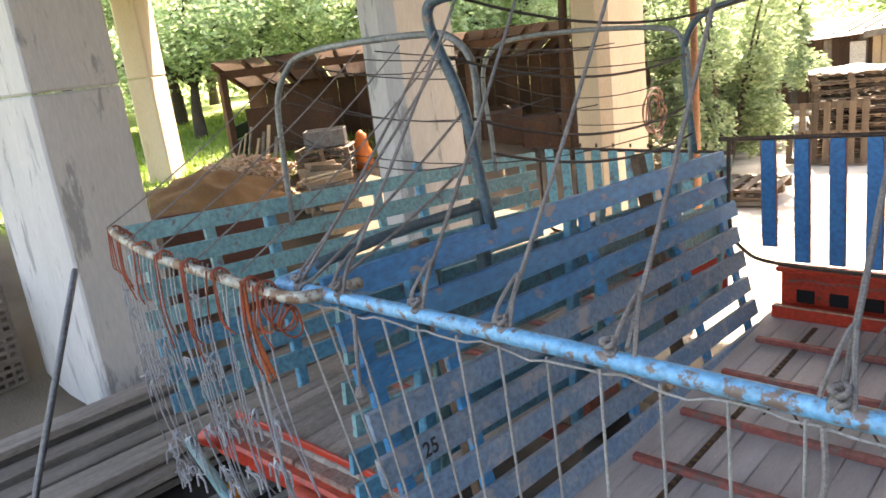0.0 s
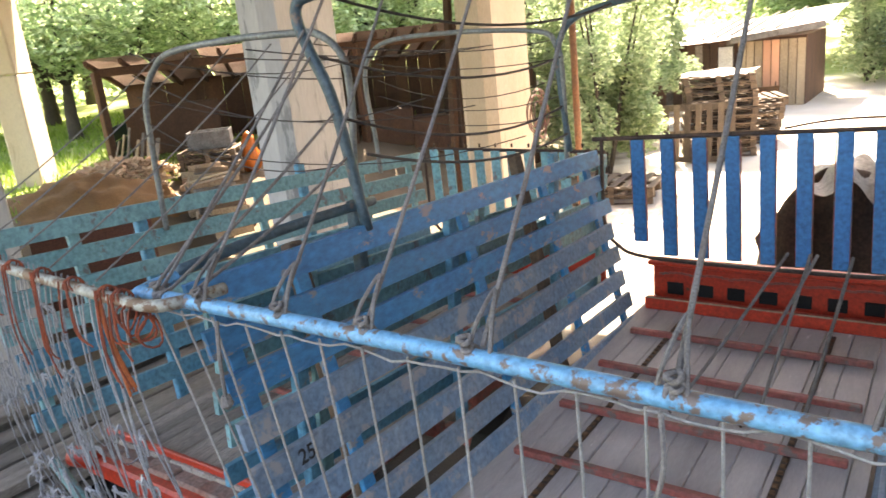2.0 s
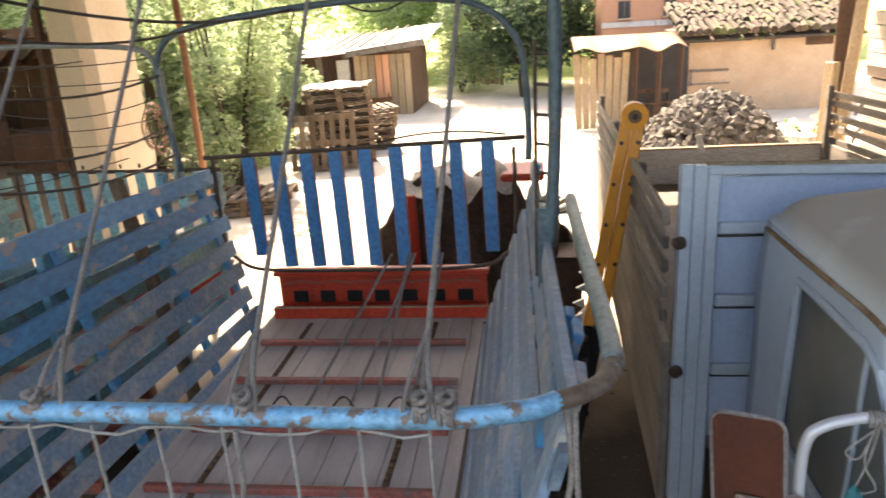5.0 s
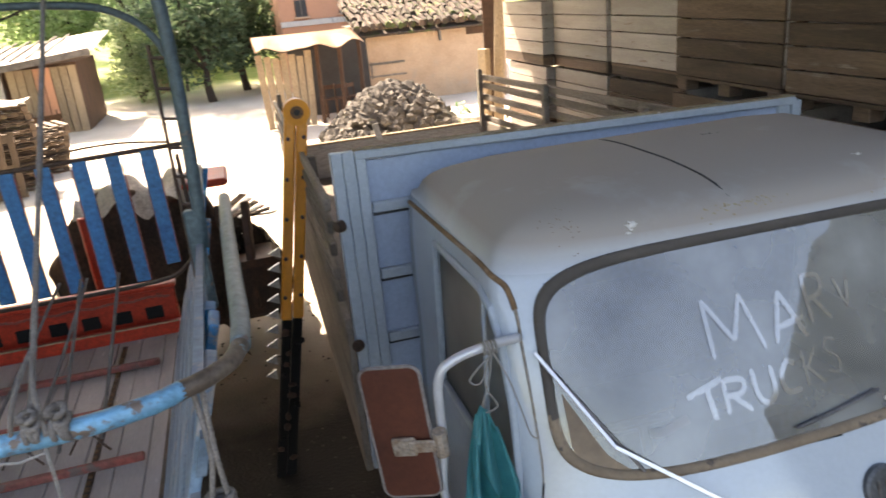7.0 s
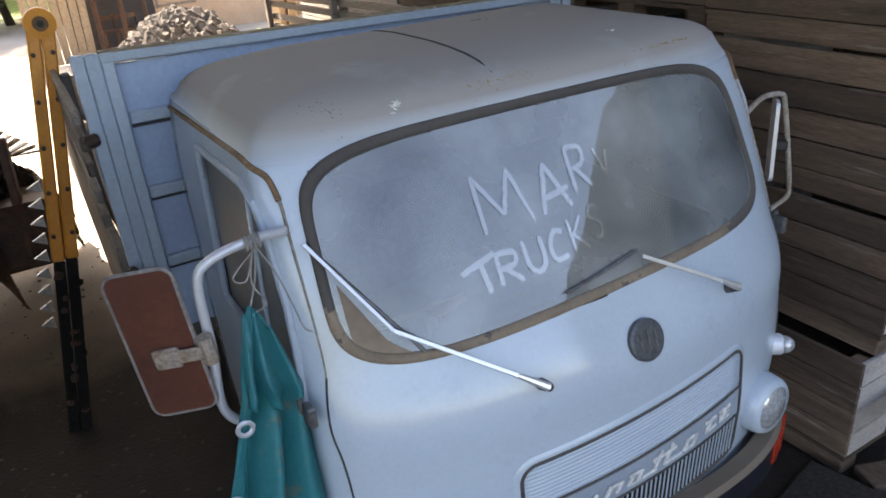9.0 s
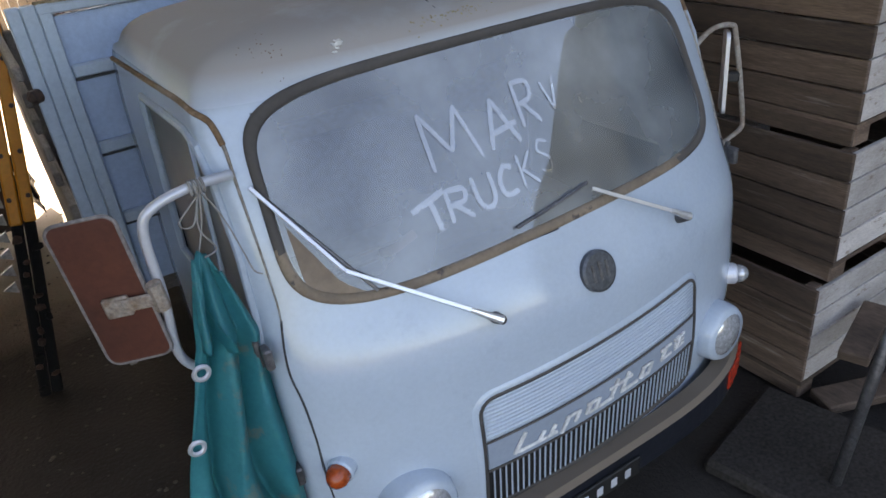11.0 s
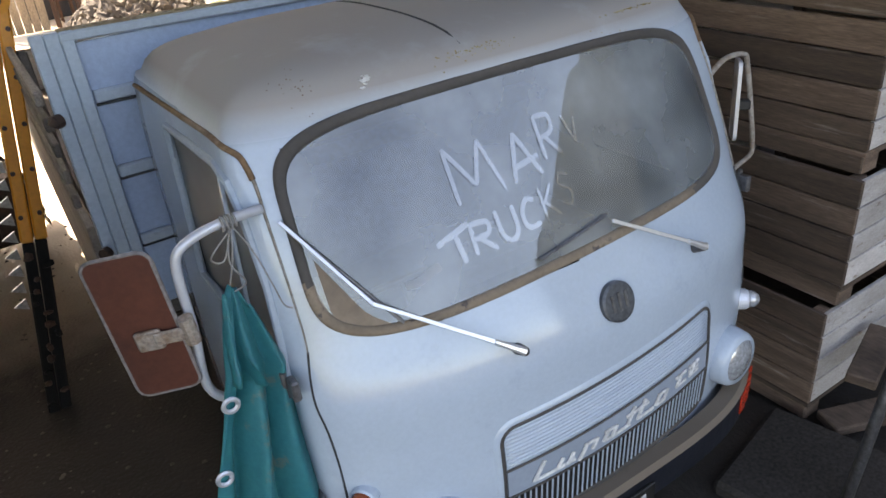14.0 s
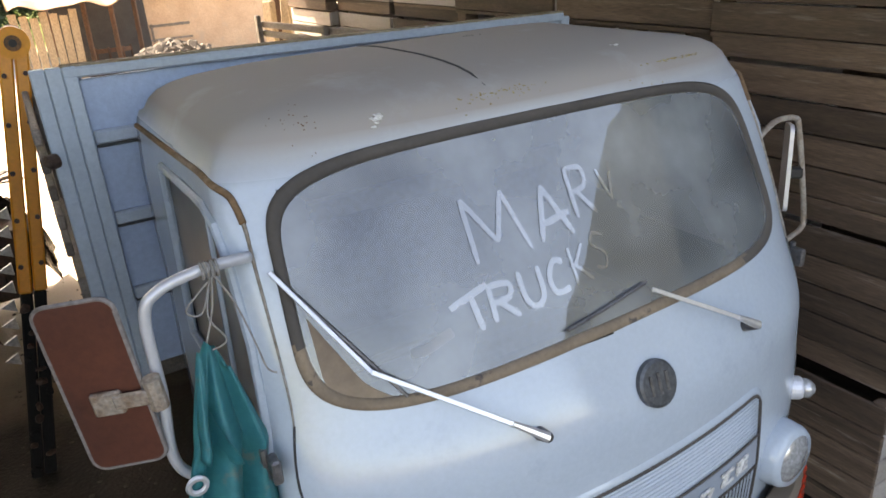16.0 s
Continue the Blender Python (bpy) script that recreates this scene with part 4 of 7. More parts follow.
# wheel arches, wheels, chassis, cab inside
for s in (-1, 1):
    for y in (0.95, 4.6):
        w = part("wheel", tube(bmesh.new(), [(s * 0.62, y, 0.37), (s * 0.66, y, 0.37), (s * 0.80, y, 0.37), (s * 0.84, y, 0.37)], [0.30, 0.36, 0.36, 0.30], 28), BLACK, truck, "black tyre")
        part("rim", tube(bmesh.new(), [(s * 0.835, y, 0.37), (s * 0.85, y, 0.37)], [0.20, 0.17], 20), IRON, w, "dull steel rim")
bm = bmesh.new()
for s in (-1, 1):
    box(bm, (s * 0.38, 3.1, 0.62), (0.08, 5.9, 0.16), 0.01)
for y in (0.3, 1.6, 3.2, 4.8, 6.0):
    box(bm, (0, y, 0.62), (0.7, 0.08, 0.10), 0.01)
part("chassis", bm, DARK_IRON, truck, "dark ladder chassis")
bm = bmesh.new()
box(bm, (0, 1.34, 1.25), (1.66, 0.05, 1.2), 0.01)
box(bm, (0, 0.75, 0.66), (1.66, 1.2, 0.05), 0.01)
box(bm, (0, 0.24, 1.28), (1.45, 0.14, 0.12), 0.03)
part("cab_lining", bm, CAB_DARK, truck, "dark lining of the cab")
bm = bmesh.new()
box(bm, (0, 1.02, 0.98), (1.5, 0.5, 0.22), 0.05)
box(bm, (0, 1.24, 1.32), (1.5, 0.14, 0.55), 0.05)
part("bench_seat", bm, SEAT_BLUE, truck, "blue cloth bench seat")
bm = bmesh.new()
cc = Vector((-0.40, 0.52, 1.36))
ringp = [cc + Vector((0.21 * math.cos(a), 0.21 * math.sin(a) * 0.72, 0.21 * math.sin(a) * -0.5)) for a in [k * math.tau / 28 for k in range(29)]]
tube(bm, ringp, 0.012, 6)
tube(bm, [cc, cc + Vector((0, -0.2, -0.45))], 0.02, 8)
for a in (0.5, 2.6, 4.7):
    tube(bm, [cc, cc + Vector((0.21 * math.cos(a), 0.21 * math.sin(a) * 0.72, 0.21 * math.sin(a) * -0.5))], 0.009, 6)
part("steering_wheel", bm, BLACK, truck, "large thin black steering wheel")

# mirrors on their arms
bm = bmesh.new()
tube(bm, curve([(-0.835, 0.40, 1.80), (-0.94, 0.37, 1.812), (-1.035, 0.36, 1.795), (-1.072, 0.36, 1.745), (-1.075, 0.36, 1.57), (-1.085, 0.36, 1.42), (-1.06, 0.355, 1.355), (-1.00, 0.33, 1.335)], 6), 0.0125, 10)
arm = part("mirror_arm", bm, ALU, truck, "bent silver tube mirror arm", smooth=True)


def plate_mesh(w, h, t, r):
    bm = bmesh.new()
    out = []
    for cx2, cz2, a0 in ((w / 2 - r, h / 2 - r, 0), (-w / 2 + r, h / 2 - r, 90), (-w / 2 + r, -h / 2 + r, 180), (w / 2 - r, -h / 2 + r, 270)):
        out += [(cx2 + r * math.cos(radians(a0 + 18 * k)), cz2 + r * math.sin(radians(a0 + 18 * k))) for k in range(6)]
    a = [bm.verts.new((x, -t / 2, z)) for x, z in out]
    b = [bm.verts.new((x, t / 2, z)) for x, z in out]
    bm.faces.new(a)
    bm.faces.new(b[::-1])
    for i in range(len(a)):
        bm.faces.new((a[i], a[(i + 1) % len(a)], b[(i + 1) % len(a)], b[i]))
    return bm, out


bm, outline = plate_mesh(0.152, 0.395, 0.014, 0.028)
MIR = pose(-1.178, 0.372, 1.618, 3, -3.7, -24)
mirror = part("wing_mirror", bm, MIRROR_BACK, truck, "tall mirror seen from its red-brown back", at=MIR)
bm = bmesh.new()
tube(bm, [(x, -0.002, z) for x, z in outline + outline[:1]], 0.006, 6)
part("mirror_rim", bm, mat("dull_rubber_rim", (0.20, 0.175, 0.17), (0.30, 0.275, 0.265), 14, 70, 0.6), mirror, "dull grey rubber rim")
bm, _ = plate_mesh(0.130, 0.38, 0.004, 0.02)
part("mirror_glass", bm, CHROME, mirror, "silvered mirror glass", at=pose(0, 0.010, 0))
bm = bmesh.new()
box(bm, (0.005, -0.016, -0.03), (0.062, 0.014, 0.055), 0.004)
box(bm, (0.055, -0.020, -0.028), (0.075, 0.012, 0.036), 0.004)
tube(bm, [(0.10, -0.012, -0.062), (0.10, -0.012, 0.010)], 0.019, 10)
part("mirror_clamp", bm, mat("bare_rusty_clamp", (0.50, 0.45, 0.40), (0.30, 0.20, 0.14), 25, 90, 0.55, 0.3), mirror, "bare and rusty clamp")
bm = bmesh.new()
tube(bm, curve([(0.87, 0.42, 1.735), (1.02, 0.47, 1.755), (1.17, 0.50, 1.735), (1.20, 0.50, 1.69), (1.255, 0.50, 1.50), (1.295, 0.50, 1.33), (1.27, 0.49, 1.29), (1.14, 0.46, 1.285), (0.90, 0.40, 1.27)], 6), 0.010, 10)
part("mirror_arm", bm, mat("rusty_pale_tube", (0.55, 0.52, 0.48), (0.30, 0.21, 0.15), 14, 90, 0.5), truck, "bent rusty pale tube mirror arm", smooth=True)
bm, _ = plate_mesh(0.14, 0.31, 0.014, 0.025)
m2 = part("wing_mirror", bm, ALU, truck, "tall pale mirror seen edge on", at=pose(1.150, 0.50, 1.560, 0, 7, 43))
bm = bmesh.new()
box(bm, (0.0, -0.03, -0.02), (0.05, 0.05, 0.04), 0.006)
part("mirror_clamp", bm, BLACK, m2, "black clamp")

# cord tied round the mirror arm
bm = bmesh.new()
for pts in ([(-0.93, 0.36, 1.80), (-0.955, 0.34, 1.72), (-0.93, 0.33, 1.66), (-0.97, 0.33, 1.645)], [(-0.93, 0.36, 1.80), (-0.965, 0.34, 1.73), (-0.995, 0.34, 1.745), (-0.94, 0.35, 1.79)],
            [(-0.93, 0.36, 1.81), (-0.90, 0.32, 1.74), (-0.885, 0.27, 1.66), (-0.88, 0.235, 1.62), (-0.865, 0.22, 1.61)], [(-0.93, 0.35, 1.80), (-0.945, 0.34, 1.73), (-0.975, 0.33, 1.655)]):
    tube(bm, curve(pts, 6), 0.0022, 5)
for k in range(4):
    tube(bm, [Vector((-0.945 + 0.010 * k, 0.365, 1.810)) + Vector((0, 0.016 * math.cos(a), 0.016 * math.sin(a))) for a in [j * math.tau / 10 for j in range(11)]], 0.004, 5)
solo("tie_cord", bm, CORD, "pale cord knotted round the mirror arm", "cord")

# the tarpaulin that hangs from the arm
tarp = thing("hanging_tarpaulin", (0, 0, 0), "crumpled turquoise tarpaulin hung on the lorry's mirror arm", "tarpaulin")
bm = bmesh.new()


def cloth(u, v):
    z = 1.67 - 1.25 * v
    spread = 1 - math.exp(-3.2 * v)
    left = -0.975 - 0.215 * min(1.0, v * 1.9) ** 0.8
    right = -0.955 + 0.075 * min(1, v * 5)
    x = left + (right - left) * u
    fold = 0.9 * (abs(math.sin(u * 8.2 + 0.9 * math.sin(v * 4.1) + 0.5 * v)) * 2 - 1) + math.sin(u * 29 + 7 * v) * 0.16 + 0.4 * math.sin(u * 6 - 3 * v) + 0.35 * math.exp(-((v - 0.16 - 0.05 * u) / 0.02) ** 2)
    y = 0.235 + 0.10 * (1 - v) * (1 - spread) - 0.062 * fold * spread + 0.05 * u * spread - 0.03 * math.sin(9 * v + 4 * u) * 0.3
    x += 0.012 * spread * math.sin(11 * v + 9 * u) + 0.010 * fold * spread
    return (x, y, z + 0.03 * math.sin(u * 3.1) * spread - (0.02 * u if v < 0.05 else 0))


grid(bm, 64, 72, cloth)
bmesh.ops.solidify(bm, geom=bm.faces[:], thickness=0.003)
cl = part("cloth", bm, TARP, tarp, "turquoise coated cloth in deep folds", smooth=True)
bm = bmesh.new()
grid(bm, 18, 20, lambda u, v: (lambda p: (p[0] - 0.012 + 0.02 * v, p[1] - 0.016 - 0.012 * math.sin(u * 7) * v, p[2] + 0.008))(cloth(0.02 + 0.50 * u * (0.35 + 0.65 * v), 0.012 + (0.165 + 0.05 * u) * v)))
bmesh.ops.solidify(bm, geom=bm.faces[:], thickness=0.003)
part("flap", bm, TARP, tarp, "faded turned-over flap of the cloth", smooth=True)
for v in (0.215, 0.375, 0.54):
    p = Vector(cloth(0.06, v))
    bm = bmesh.new()
    ringp = [p + Vector((0.018 * math.cos(a), -0.009, 0.018 * math.sin(a))) for a in [k * math.tau / 18 for k in range(19)]]
    tube(bm, ringp, 0.0065, 6)
    part("eyelet", bm, CHROME, cl, "bright metal eyelet")

# load bed with a ribbed headboard, slatted sides and a tailboard
bed = part("bed_floor", box(bmesh.new(), (0, 3.85, 0.93), (2.06, 4.4, 0.08), 0.01), GREY_WOOD, truck, "grey plank load bed")
head = part("headboard", box(bmesh.new(), (0.0, 1.62, 1.52), (1.97, 0.02, 1.08), 0.003), BED_BLUE, truck, "pale blue sheet headboard")
bm = bmesh.new()
beam(bm, (-1.03, 1.61, 2.088), (1.02, 1.61, 2.045), 0.06, 0.035, 0.006)
part("top_rail", bm, BED_POST, head, "pale blue top rail")
part("rail_edge", beam(bmesh.new(), (-1.03, 1.612, 2.108), (1.02, 1.612, 2.065), 0.052, 0.008, 0.002), RUST_TRIM, head, "rust and lichen on the rail's top")
for z in (1.868, 1.580, 1.29):
    part("cross_rib", box(bmesh.new(), (-0.0, 1.598, z), (1.96, 0.03, 0.045), 0.006), BED_POST, head)
    # A dark strip paints the shadow line below each rib.
    part("cross_shadow_gap", box(bmesh.new(), (-0.0, 1.604, z - 0.031), (1.96, 0.014, 0.010), 0.002), CAB_DARK, head, "dark strip painted as shadow under the rib")
part("corner_backing", box(bmesh.new(), (-1.045, 1.643, 1.38), (0.15, 0.02, 1.44), 0.004), BED_BLUE, head)
for x, w in ((-1.006, 0.042), (-1.052, 0.048), (-1.099, 0.044), (0.965, 0.06), (1.03, 0.05)):
    part("corner_post", box(bmesh.new(), (x, 1.600 + 0.10 * (abs(x) - 1.0) if x < 0 else 1.605, 1.38 if x < 0 else 1.345), (w, 0.036, 1.455 if x < 0 else 1.40), 0.004), BED_POST, head)
part("latch", tube(bmesh.new(), [(-1.11, 1.58, 1.82), (-1.135, 1.565, 1.82), (-1.145, 1.565, 1.81)], [0.024, 0.026, 0.014], 10), DARK_IRON, head, "rusty latch knob")
part("latch", tube(bmesh.new(), [(-1.11, 1.56, 1.30), (-1.13, 1.54, 1.30)], 0.024, 8), DARK_IRON, head, "rusty latch knob")
for s in (-1, 1):
    xa, xb = (-1.130, -1.055) if s < 0 else (1.06, 1.02)
    side = part("side_board", beam(bmesh.new(), (xa, 1.69, 0.97), (xb, 6.04, 0.94), 0.035, 0.78, 0.006), GREY_WOOD, truck, "grey weathered side board")
    for z in (1.46, 1.565, 1.67, 1.775, 1.87):
        part("rail", beam(bmesh.new(), (xa + 0.015 * s, 1.72, z + rnd.uniform(-0.01, 0.01)), (xb + 0.015 * s, 6.04, z - 0.10 + rnd.uniform(-0.01, 0.01)), 0.028, 0.056, 0.006), GREY_WOOD, side)
    for y in (2.9, 4.4, 6.0):
        x = xa + (xb - xa) * (y - 1.7) / 4.34
        part("stake", box(bmesh.new(), (x - 0.03 * s, y, 1.36), (0.045, 0.07, 0.98), 0.008), GREY_WOOD, side)
tail = part("tailboard", box(bmesh.new(), (0.02, 6.06, 1.11), (1.99, 0.035, 0.40), 0.006), mat("bleached_board", (0.64, 0.60, 0.54), (0.54, 0.50, 0.45), 3, 60, 0.85, stretch=(0.4, 3, 3), bump=0.3), truck, "grey plank tailboard with a pale edge")
part("edge_strip", box(bmesh.new(), (0.02, 6.045, 1.315), (1.99, 0.05, 0.02), 0.004), PALE_WOOD, tail, "pale rubbed top edge")
part("corner_stake", beam(bmesh.new(), (1.0, 6.05, 0.95), (1.01, 6.06, 1.36), 0.06, 0.06, 0.008), PALE_WOOD, tail, "short pale wooden stake")
solo("loose_plank_end", beam(bmesh.new(), (-0.10, 6.0, 1.28), (-0.13, 6.05, 1.44), 0.07, 0.02, 0.003), WHITE_PAINT, "short white lath leaning on the tailboard", "lath")

# ---- the two slatted forage wagons ----
def slat_mesh(bm, a, b, h, t, lean, warp=0.0):
    """A board on edge from a to b, h high and t thick, leaning by lean in x per metre of height, a little bowed."""
    a, b = Vector(a), Vector(b)
    n = 6
    rows2 = []
    for k in range(n + 1):
        p = a.lerp(b, k / n)
        p.z += warp * math.sin(math.pi * k / n)
        rows2.append([bm.verts.new(p + Vector((lean * dz + dx, 0, dz))) for dx, dz in ((-t / 2, -h / 2), (t / 2, -h / 2), (t / 2, h / 2), (-t / 2, h / 2))])
    for p, q in zip(rows2, rows2[1:]):
        for i in range(4):
            bm.faces.new((p[i], q[i], q[(i + 1) % 4], p[(i + 1) % 4]))
    bm.faces.new(rows2[0])
    bm.faces.new(rows2[-1][::-1])
    return bm


def rail_box(t, y0, y1, z0, n_slats, rise, cols, post_mat, shape, taper=0.0):
    """Both slatted sides of a wagon. cols: a material for each slat from the top; rise: how much the sides drop towards the rear; shape: half width for each side and depth below the top; taper: how much the right side draws in towards the rear."""
    for s in (-1, 1):
        half = shape[s]
        for k in range(n_slats):
            d = k * 0.133
            lean = (half(d - 0.04) - half(d + 0.04)) / 0.08
            part("side_slat", slat_mesh(bmesh.new(), (s * half(d), y0 + rnd.uniform(0, 0.03), z0 - d), (s * half(d) - (taper if s > 0 else 0), y1 + rnd.uniform(-0.03, 0.03), z0 - d - rise), 0.080 + rnd.uniform(-0.004, 0.006), 0.020, s * lean, rnd.uniform(-0.008, 0.008)), cols[s][k], t)
        low = (n_slats - 1) * 0.133 + 0.07
        for y in (y0 + 0.10, y0 + 0.42, (y0 + y1) / 2, y1 - 0.62, y1 - 0.10) if s < 0 else (y0 + 0.42, (y0 + y1) / 2, y1 - 0.10):
            drop = rise * (y - y0) / (y1 - y0)
            out = 0.026 - (taper * (y - y0) / (y1 - y0) if s > 0 else 0)
            bm = bmesh.new()
            stops = (-0.03, 0.30, low)
            for a, b in zip(stops, stops[1:]):
                beam(bm, (s * (half(b) + out), y, z0 - drop - b), (s * (half(a) + out), y, z0 - drop - a), 0.055, 0.024, 0.003, (1, 0, 0))
            part("side_post", bm, post_mat, t)


def gate(t, half, y, z0, z1, n, slat_mat, rim, corner=0.14, lift=0.0, first=0.09, last=0.09, edge=None):
    """A tailgate: a bent tube round upright slats."""
    g = part("tailgate_rim", tube(bmesh.new(), curve([(-half, y, z1), (-half, y, z0 + corner), (-half + corner * 0.35, y, z0 + corner * 0.3), (-half + corner * 1.2, y, z0), (0, y, z0 - 0.01),
                                                    (half - corner * 1.2, y, z0), (half - corner * 0.35, y, z0 + corner * 0.3), (half, y, z0 + corner), (half, y, z1)], 5), 0.011, 8), rim, t, "dark bent tube tailgate rim", smooth=True)
    part("tailgate_bar", tube(bmesh.new(), [(-half - 0.05, y, z1), (half + 0.06, y, z1 + lift)], 0.012, 8), rim, g, "dark top bar")
    for k in range(n):
        x = -half + first + (2 * half - first - last) * k / (n - 1)
        low = z0 + (0.05 if 0 < k < n - 1 else 0.12) - 0.03
        part("tailgate_slat", beam(bmesh.new(), (x + 0.01, y - 0.006, low), (x + rnd.uniform(-0.006, 0.006), y - 0.006, z1 - 0.004 + lift * (k / n)), 0.068, 0.014, 0.002, (0, 1, 0)), slat_mat, g)
        for e in (-0.0355, 0.0355) if edge else ():
            part("slat_edge", beam(bmesh.new(), (x + 0.01 + e, y + 0.001, low), (x + e, y + 0.001, z1 - 0.006), 0.005, 0.016, 0, (0, 1, 0)), edge, g)
        part("rivet", tube(bmesh.new(), [(x, y, z1 + 0.01), (x, y, z1 + 0.035)], 0.008, 6), rim, g)
    return g


def hoop(t, pts, m, label="", radius=0.018):
    """An arch of bent pipe through points."""
    return part("hoop", tube(bmesh.new(), curve(pts, 5), radius, 10), m, t, label, smooth=True)


def knot(t, p, r, m, turns=4):
    """A bulky knot of rope round a bar that runs along x."""
    bm = bmesh.new()
    p = Vector(p)
    for k in range(turns):
        off = Vector((rnd.uniform(-1, 1) * r * 0.9, 0, 0))
        tilt = rnd.uniform(-0.5, 0.5)
        tube(bm, [p + off + Vector((tilt * r * math.sin(a), r * 1.15 * math.cos(a), r * 1.15 * math.sin(a))) for a in [j * math.tau / 12 for j in range(13)]], r * 0.34, 6)
    c = p + Vector((0, -0.01, r * 1.7))
    tube(bm, [c + Vector((r * 0.8 * math.sin(a * 2.0), r * 0.6 * math.sin(a * 3 + 1), r * 0.9 * math.cos(a))) for a in [j * math.tau / 20 for j in range(21)]], r * 0.36, 6)
    return part("knot", bm, m, t, smooth=True)


def floor_boards(t, half, y0, y1, z, n, m):
    w = 2 * half / n
    me = None
    for k in range(n):
        if me is None:
            me = mesh_of("floor_board", box(bmesh.new(), (0, 0, 0), (w - 0.003, y1 - y0, 0.03), 0.004), m)
        shared("floor_board", me, t, pose(-half + w * (k + 0.5), (y0 + y1) / 2, z - 0.015 + rnd.uniform(-0.002, 0.002)))


def running_gear(t, half, y0, y1, z):
    """Chassis rails, axle and wheels under a wagon."""
    bm = bmesh.new()
    for s in (-1, 1):
        box(bm, (s * half * 0.7, (y0 + y1) / 2, z - 0.12), (0.07, y1 - y0 + 0.1, 0.13), 0.008)
    for k in range(4):
        box(bm, (0, y0 + 0.1 + (y1 - y0 - 0.2) * k / 3, z - 0.10), (2 * half, 0.06, 0.08), 0.008)
    box(bm, (0, y0 + (y1 - y0) * 0.6, 0.36), (2 * half, 0.09, 0.09), 0.01)
    for s in (-1, 1):
        box(bm, (s * half * 0.7, y0 + (y1 - y0) * 0.6, (z + 0.2) / 2), (0.08, 0.3, z - 0.5), 0.01)
    part("chassis", bm, RED_DULL, t, "dull red steel chassis")
    for s in (-1, 1):
        y = y0 + (y1 - y0) * 0.6
        w = part("wheel", tube(bmesh.new(), [(s * (half - 0.16), y, 0.33), (s * (half - 0.13), y, 0.33), (s * (half + 0.01), y, 0.33), (s * (half + 0.04), y, 0.33)], [0.27, 0.33, 0.33, 0.27], 24), BLACK, t, "black tyre")
        part("rim", tube(bmesh.new(), [(s * (half + 0.03), y, 0.33), (s * (half + 0.05), y, 0.33)], [0.18, 0.16], 18), RED_DULL, w, "red rim")


# the blue wagon
bx = -2.575
wb = thing("blue_forage_wagon", (bx, 0, 0), "blue slatted hay wagon, grey plank floor, red bars", "wagon")
floor_boards(wb, 0.675, 0.0, 2.92, 1.0, 11, FLOOR_WOOD)
cols_b = {-1: [BLUE, BLUE, BLUE, BLUE_OLD, BLUE_OLD, BLUE_OLD, BLUE_OLD, BLUE_OLD], 1: [BLUE_OLD] * 8}
rail_box(wb, 0.0, 2.68, 2.035, 8, 0.14, cols_b, BLUE, {-1: lambda d: 0.865 - 0.225 * d, 1: lambda d: 0.985 - 0.12 * min(d, 0.12) - 0.35 * max(0.0, d - 0.12)}, 0.075)
# the number stencilled on one slat
lettering = bpy.data.curves.new("slat_number", "FONT")
lettering.body, lettering.size, lettering.extrude, lettering.offset = "25", 0.066, 0.0005, 0.0012
text_ob = new("slat_number_text", lettering)
bpy.context.view_layer.update()
number = bpy.data.meshes.new_from_object(text_ob.evaluated_get(bpy.context.evaluated_depsgraph_get()))
bpy.data.objects.remove(text_ob)
number.materials.clear()
number.materials.append(BLACK)
for p in number.polygons:
    p.material_index = 0
slope = Vector((-0.225, 0, 1)).normalized()
face = Vector((1, 0, 0.225)).normalized()
tagged(shared("slat_number", number, wb, Matrix(((0, slope.x, face.x, -0.7305), (1, 0, 0, 0.17), (0, slope.z, face.z, 1.472), (0, 0, 0, 1)))), "black stencilled number on a slat")
for y in (0.45, 1.9):
    part("outer_post", beam(bmesh.new(), (-0.735, y, 0.95), (-0.93, y, 2.06), 0.06, 0.05, 0.006, (1, 0, 0)), mat("brown_post_wood", (0.16, 0.10, 0.06), (0.10, 0.065, 0.045), 4, 60, 0.85), wb, "brown wooden stake outside the slats")
for x in (-0.39, 0.345):
    ch = part("chain_slot", box(bmesh.new(), (x, 1.36, 1.003), (0.026, 2.7, 0.006), 0.001), DARK_IRON, wb, "dark chain slot in the floor")
    me = mesh_of("chain_link", box(bmesh.new(), (0, 0, 0), (0.020, 0.022, 0.010), 0.003), RUST)
    for k in range(60):
        shared("chain_link", me, ch, pose(x, 0.05 + 0.044 * k, 1.009))
for y, w in ((0.70, 0), (1.13, 0), (1.545, 0), (1.98, 0), (2.41, 0)):
    bm = bmesh.new()
    box(bm, (-0.02, y, 1.022), (1.13, 0.034, 0.030), 0.005)
    part("floor_bar", bm, RED_DULL, wb, "worn red scraper bar")
part("edge_gap", box(bmesh.new(), (0.625, 1.36, 1.004), (0.02, 2.7, 0.006), 0.001), DARK_IRON, wb, "dark gap beside the floor")
# red box beam at the rear, square holes painted as black blocks, scalloped dent line
rb = part("red_end_beam", box(bmesh.new(), (0.0, 2.92, 1.11), (1.26, 0.03, 0.28), 0.006), RED, wb, "red painted end beam")
bm = bmesh.new()
box(bm, (0.0, 2.90, 1.255), (1.29, 0.10, 0.03), 0.008)
part("beam_flange", bm, RED, rb, "folded red top flange")
bm = bmesh.new()
box(bm, (0.0, 2.80, 1.035), (1.28, 0.05, 0.075), 0.008)
part("beam_lip", bm, RED, rb, "red lower lip")
part("lip_edge", box(bmesh.new(), (0.0, 2.772, 1.075), (1.26, 0.008, 0.008), 0.002), PALE_WOOD, rb, "pale rubbed edge")
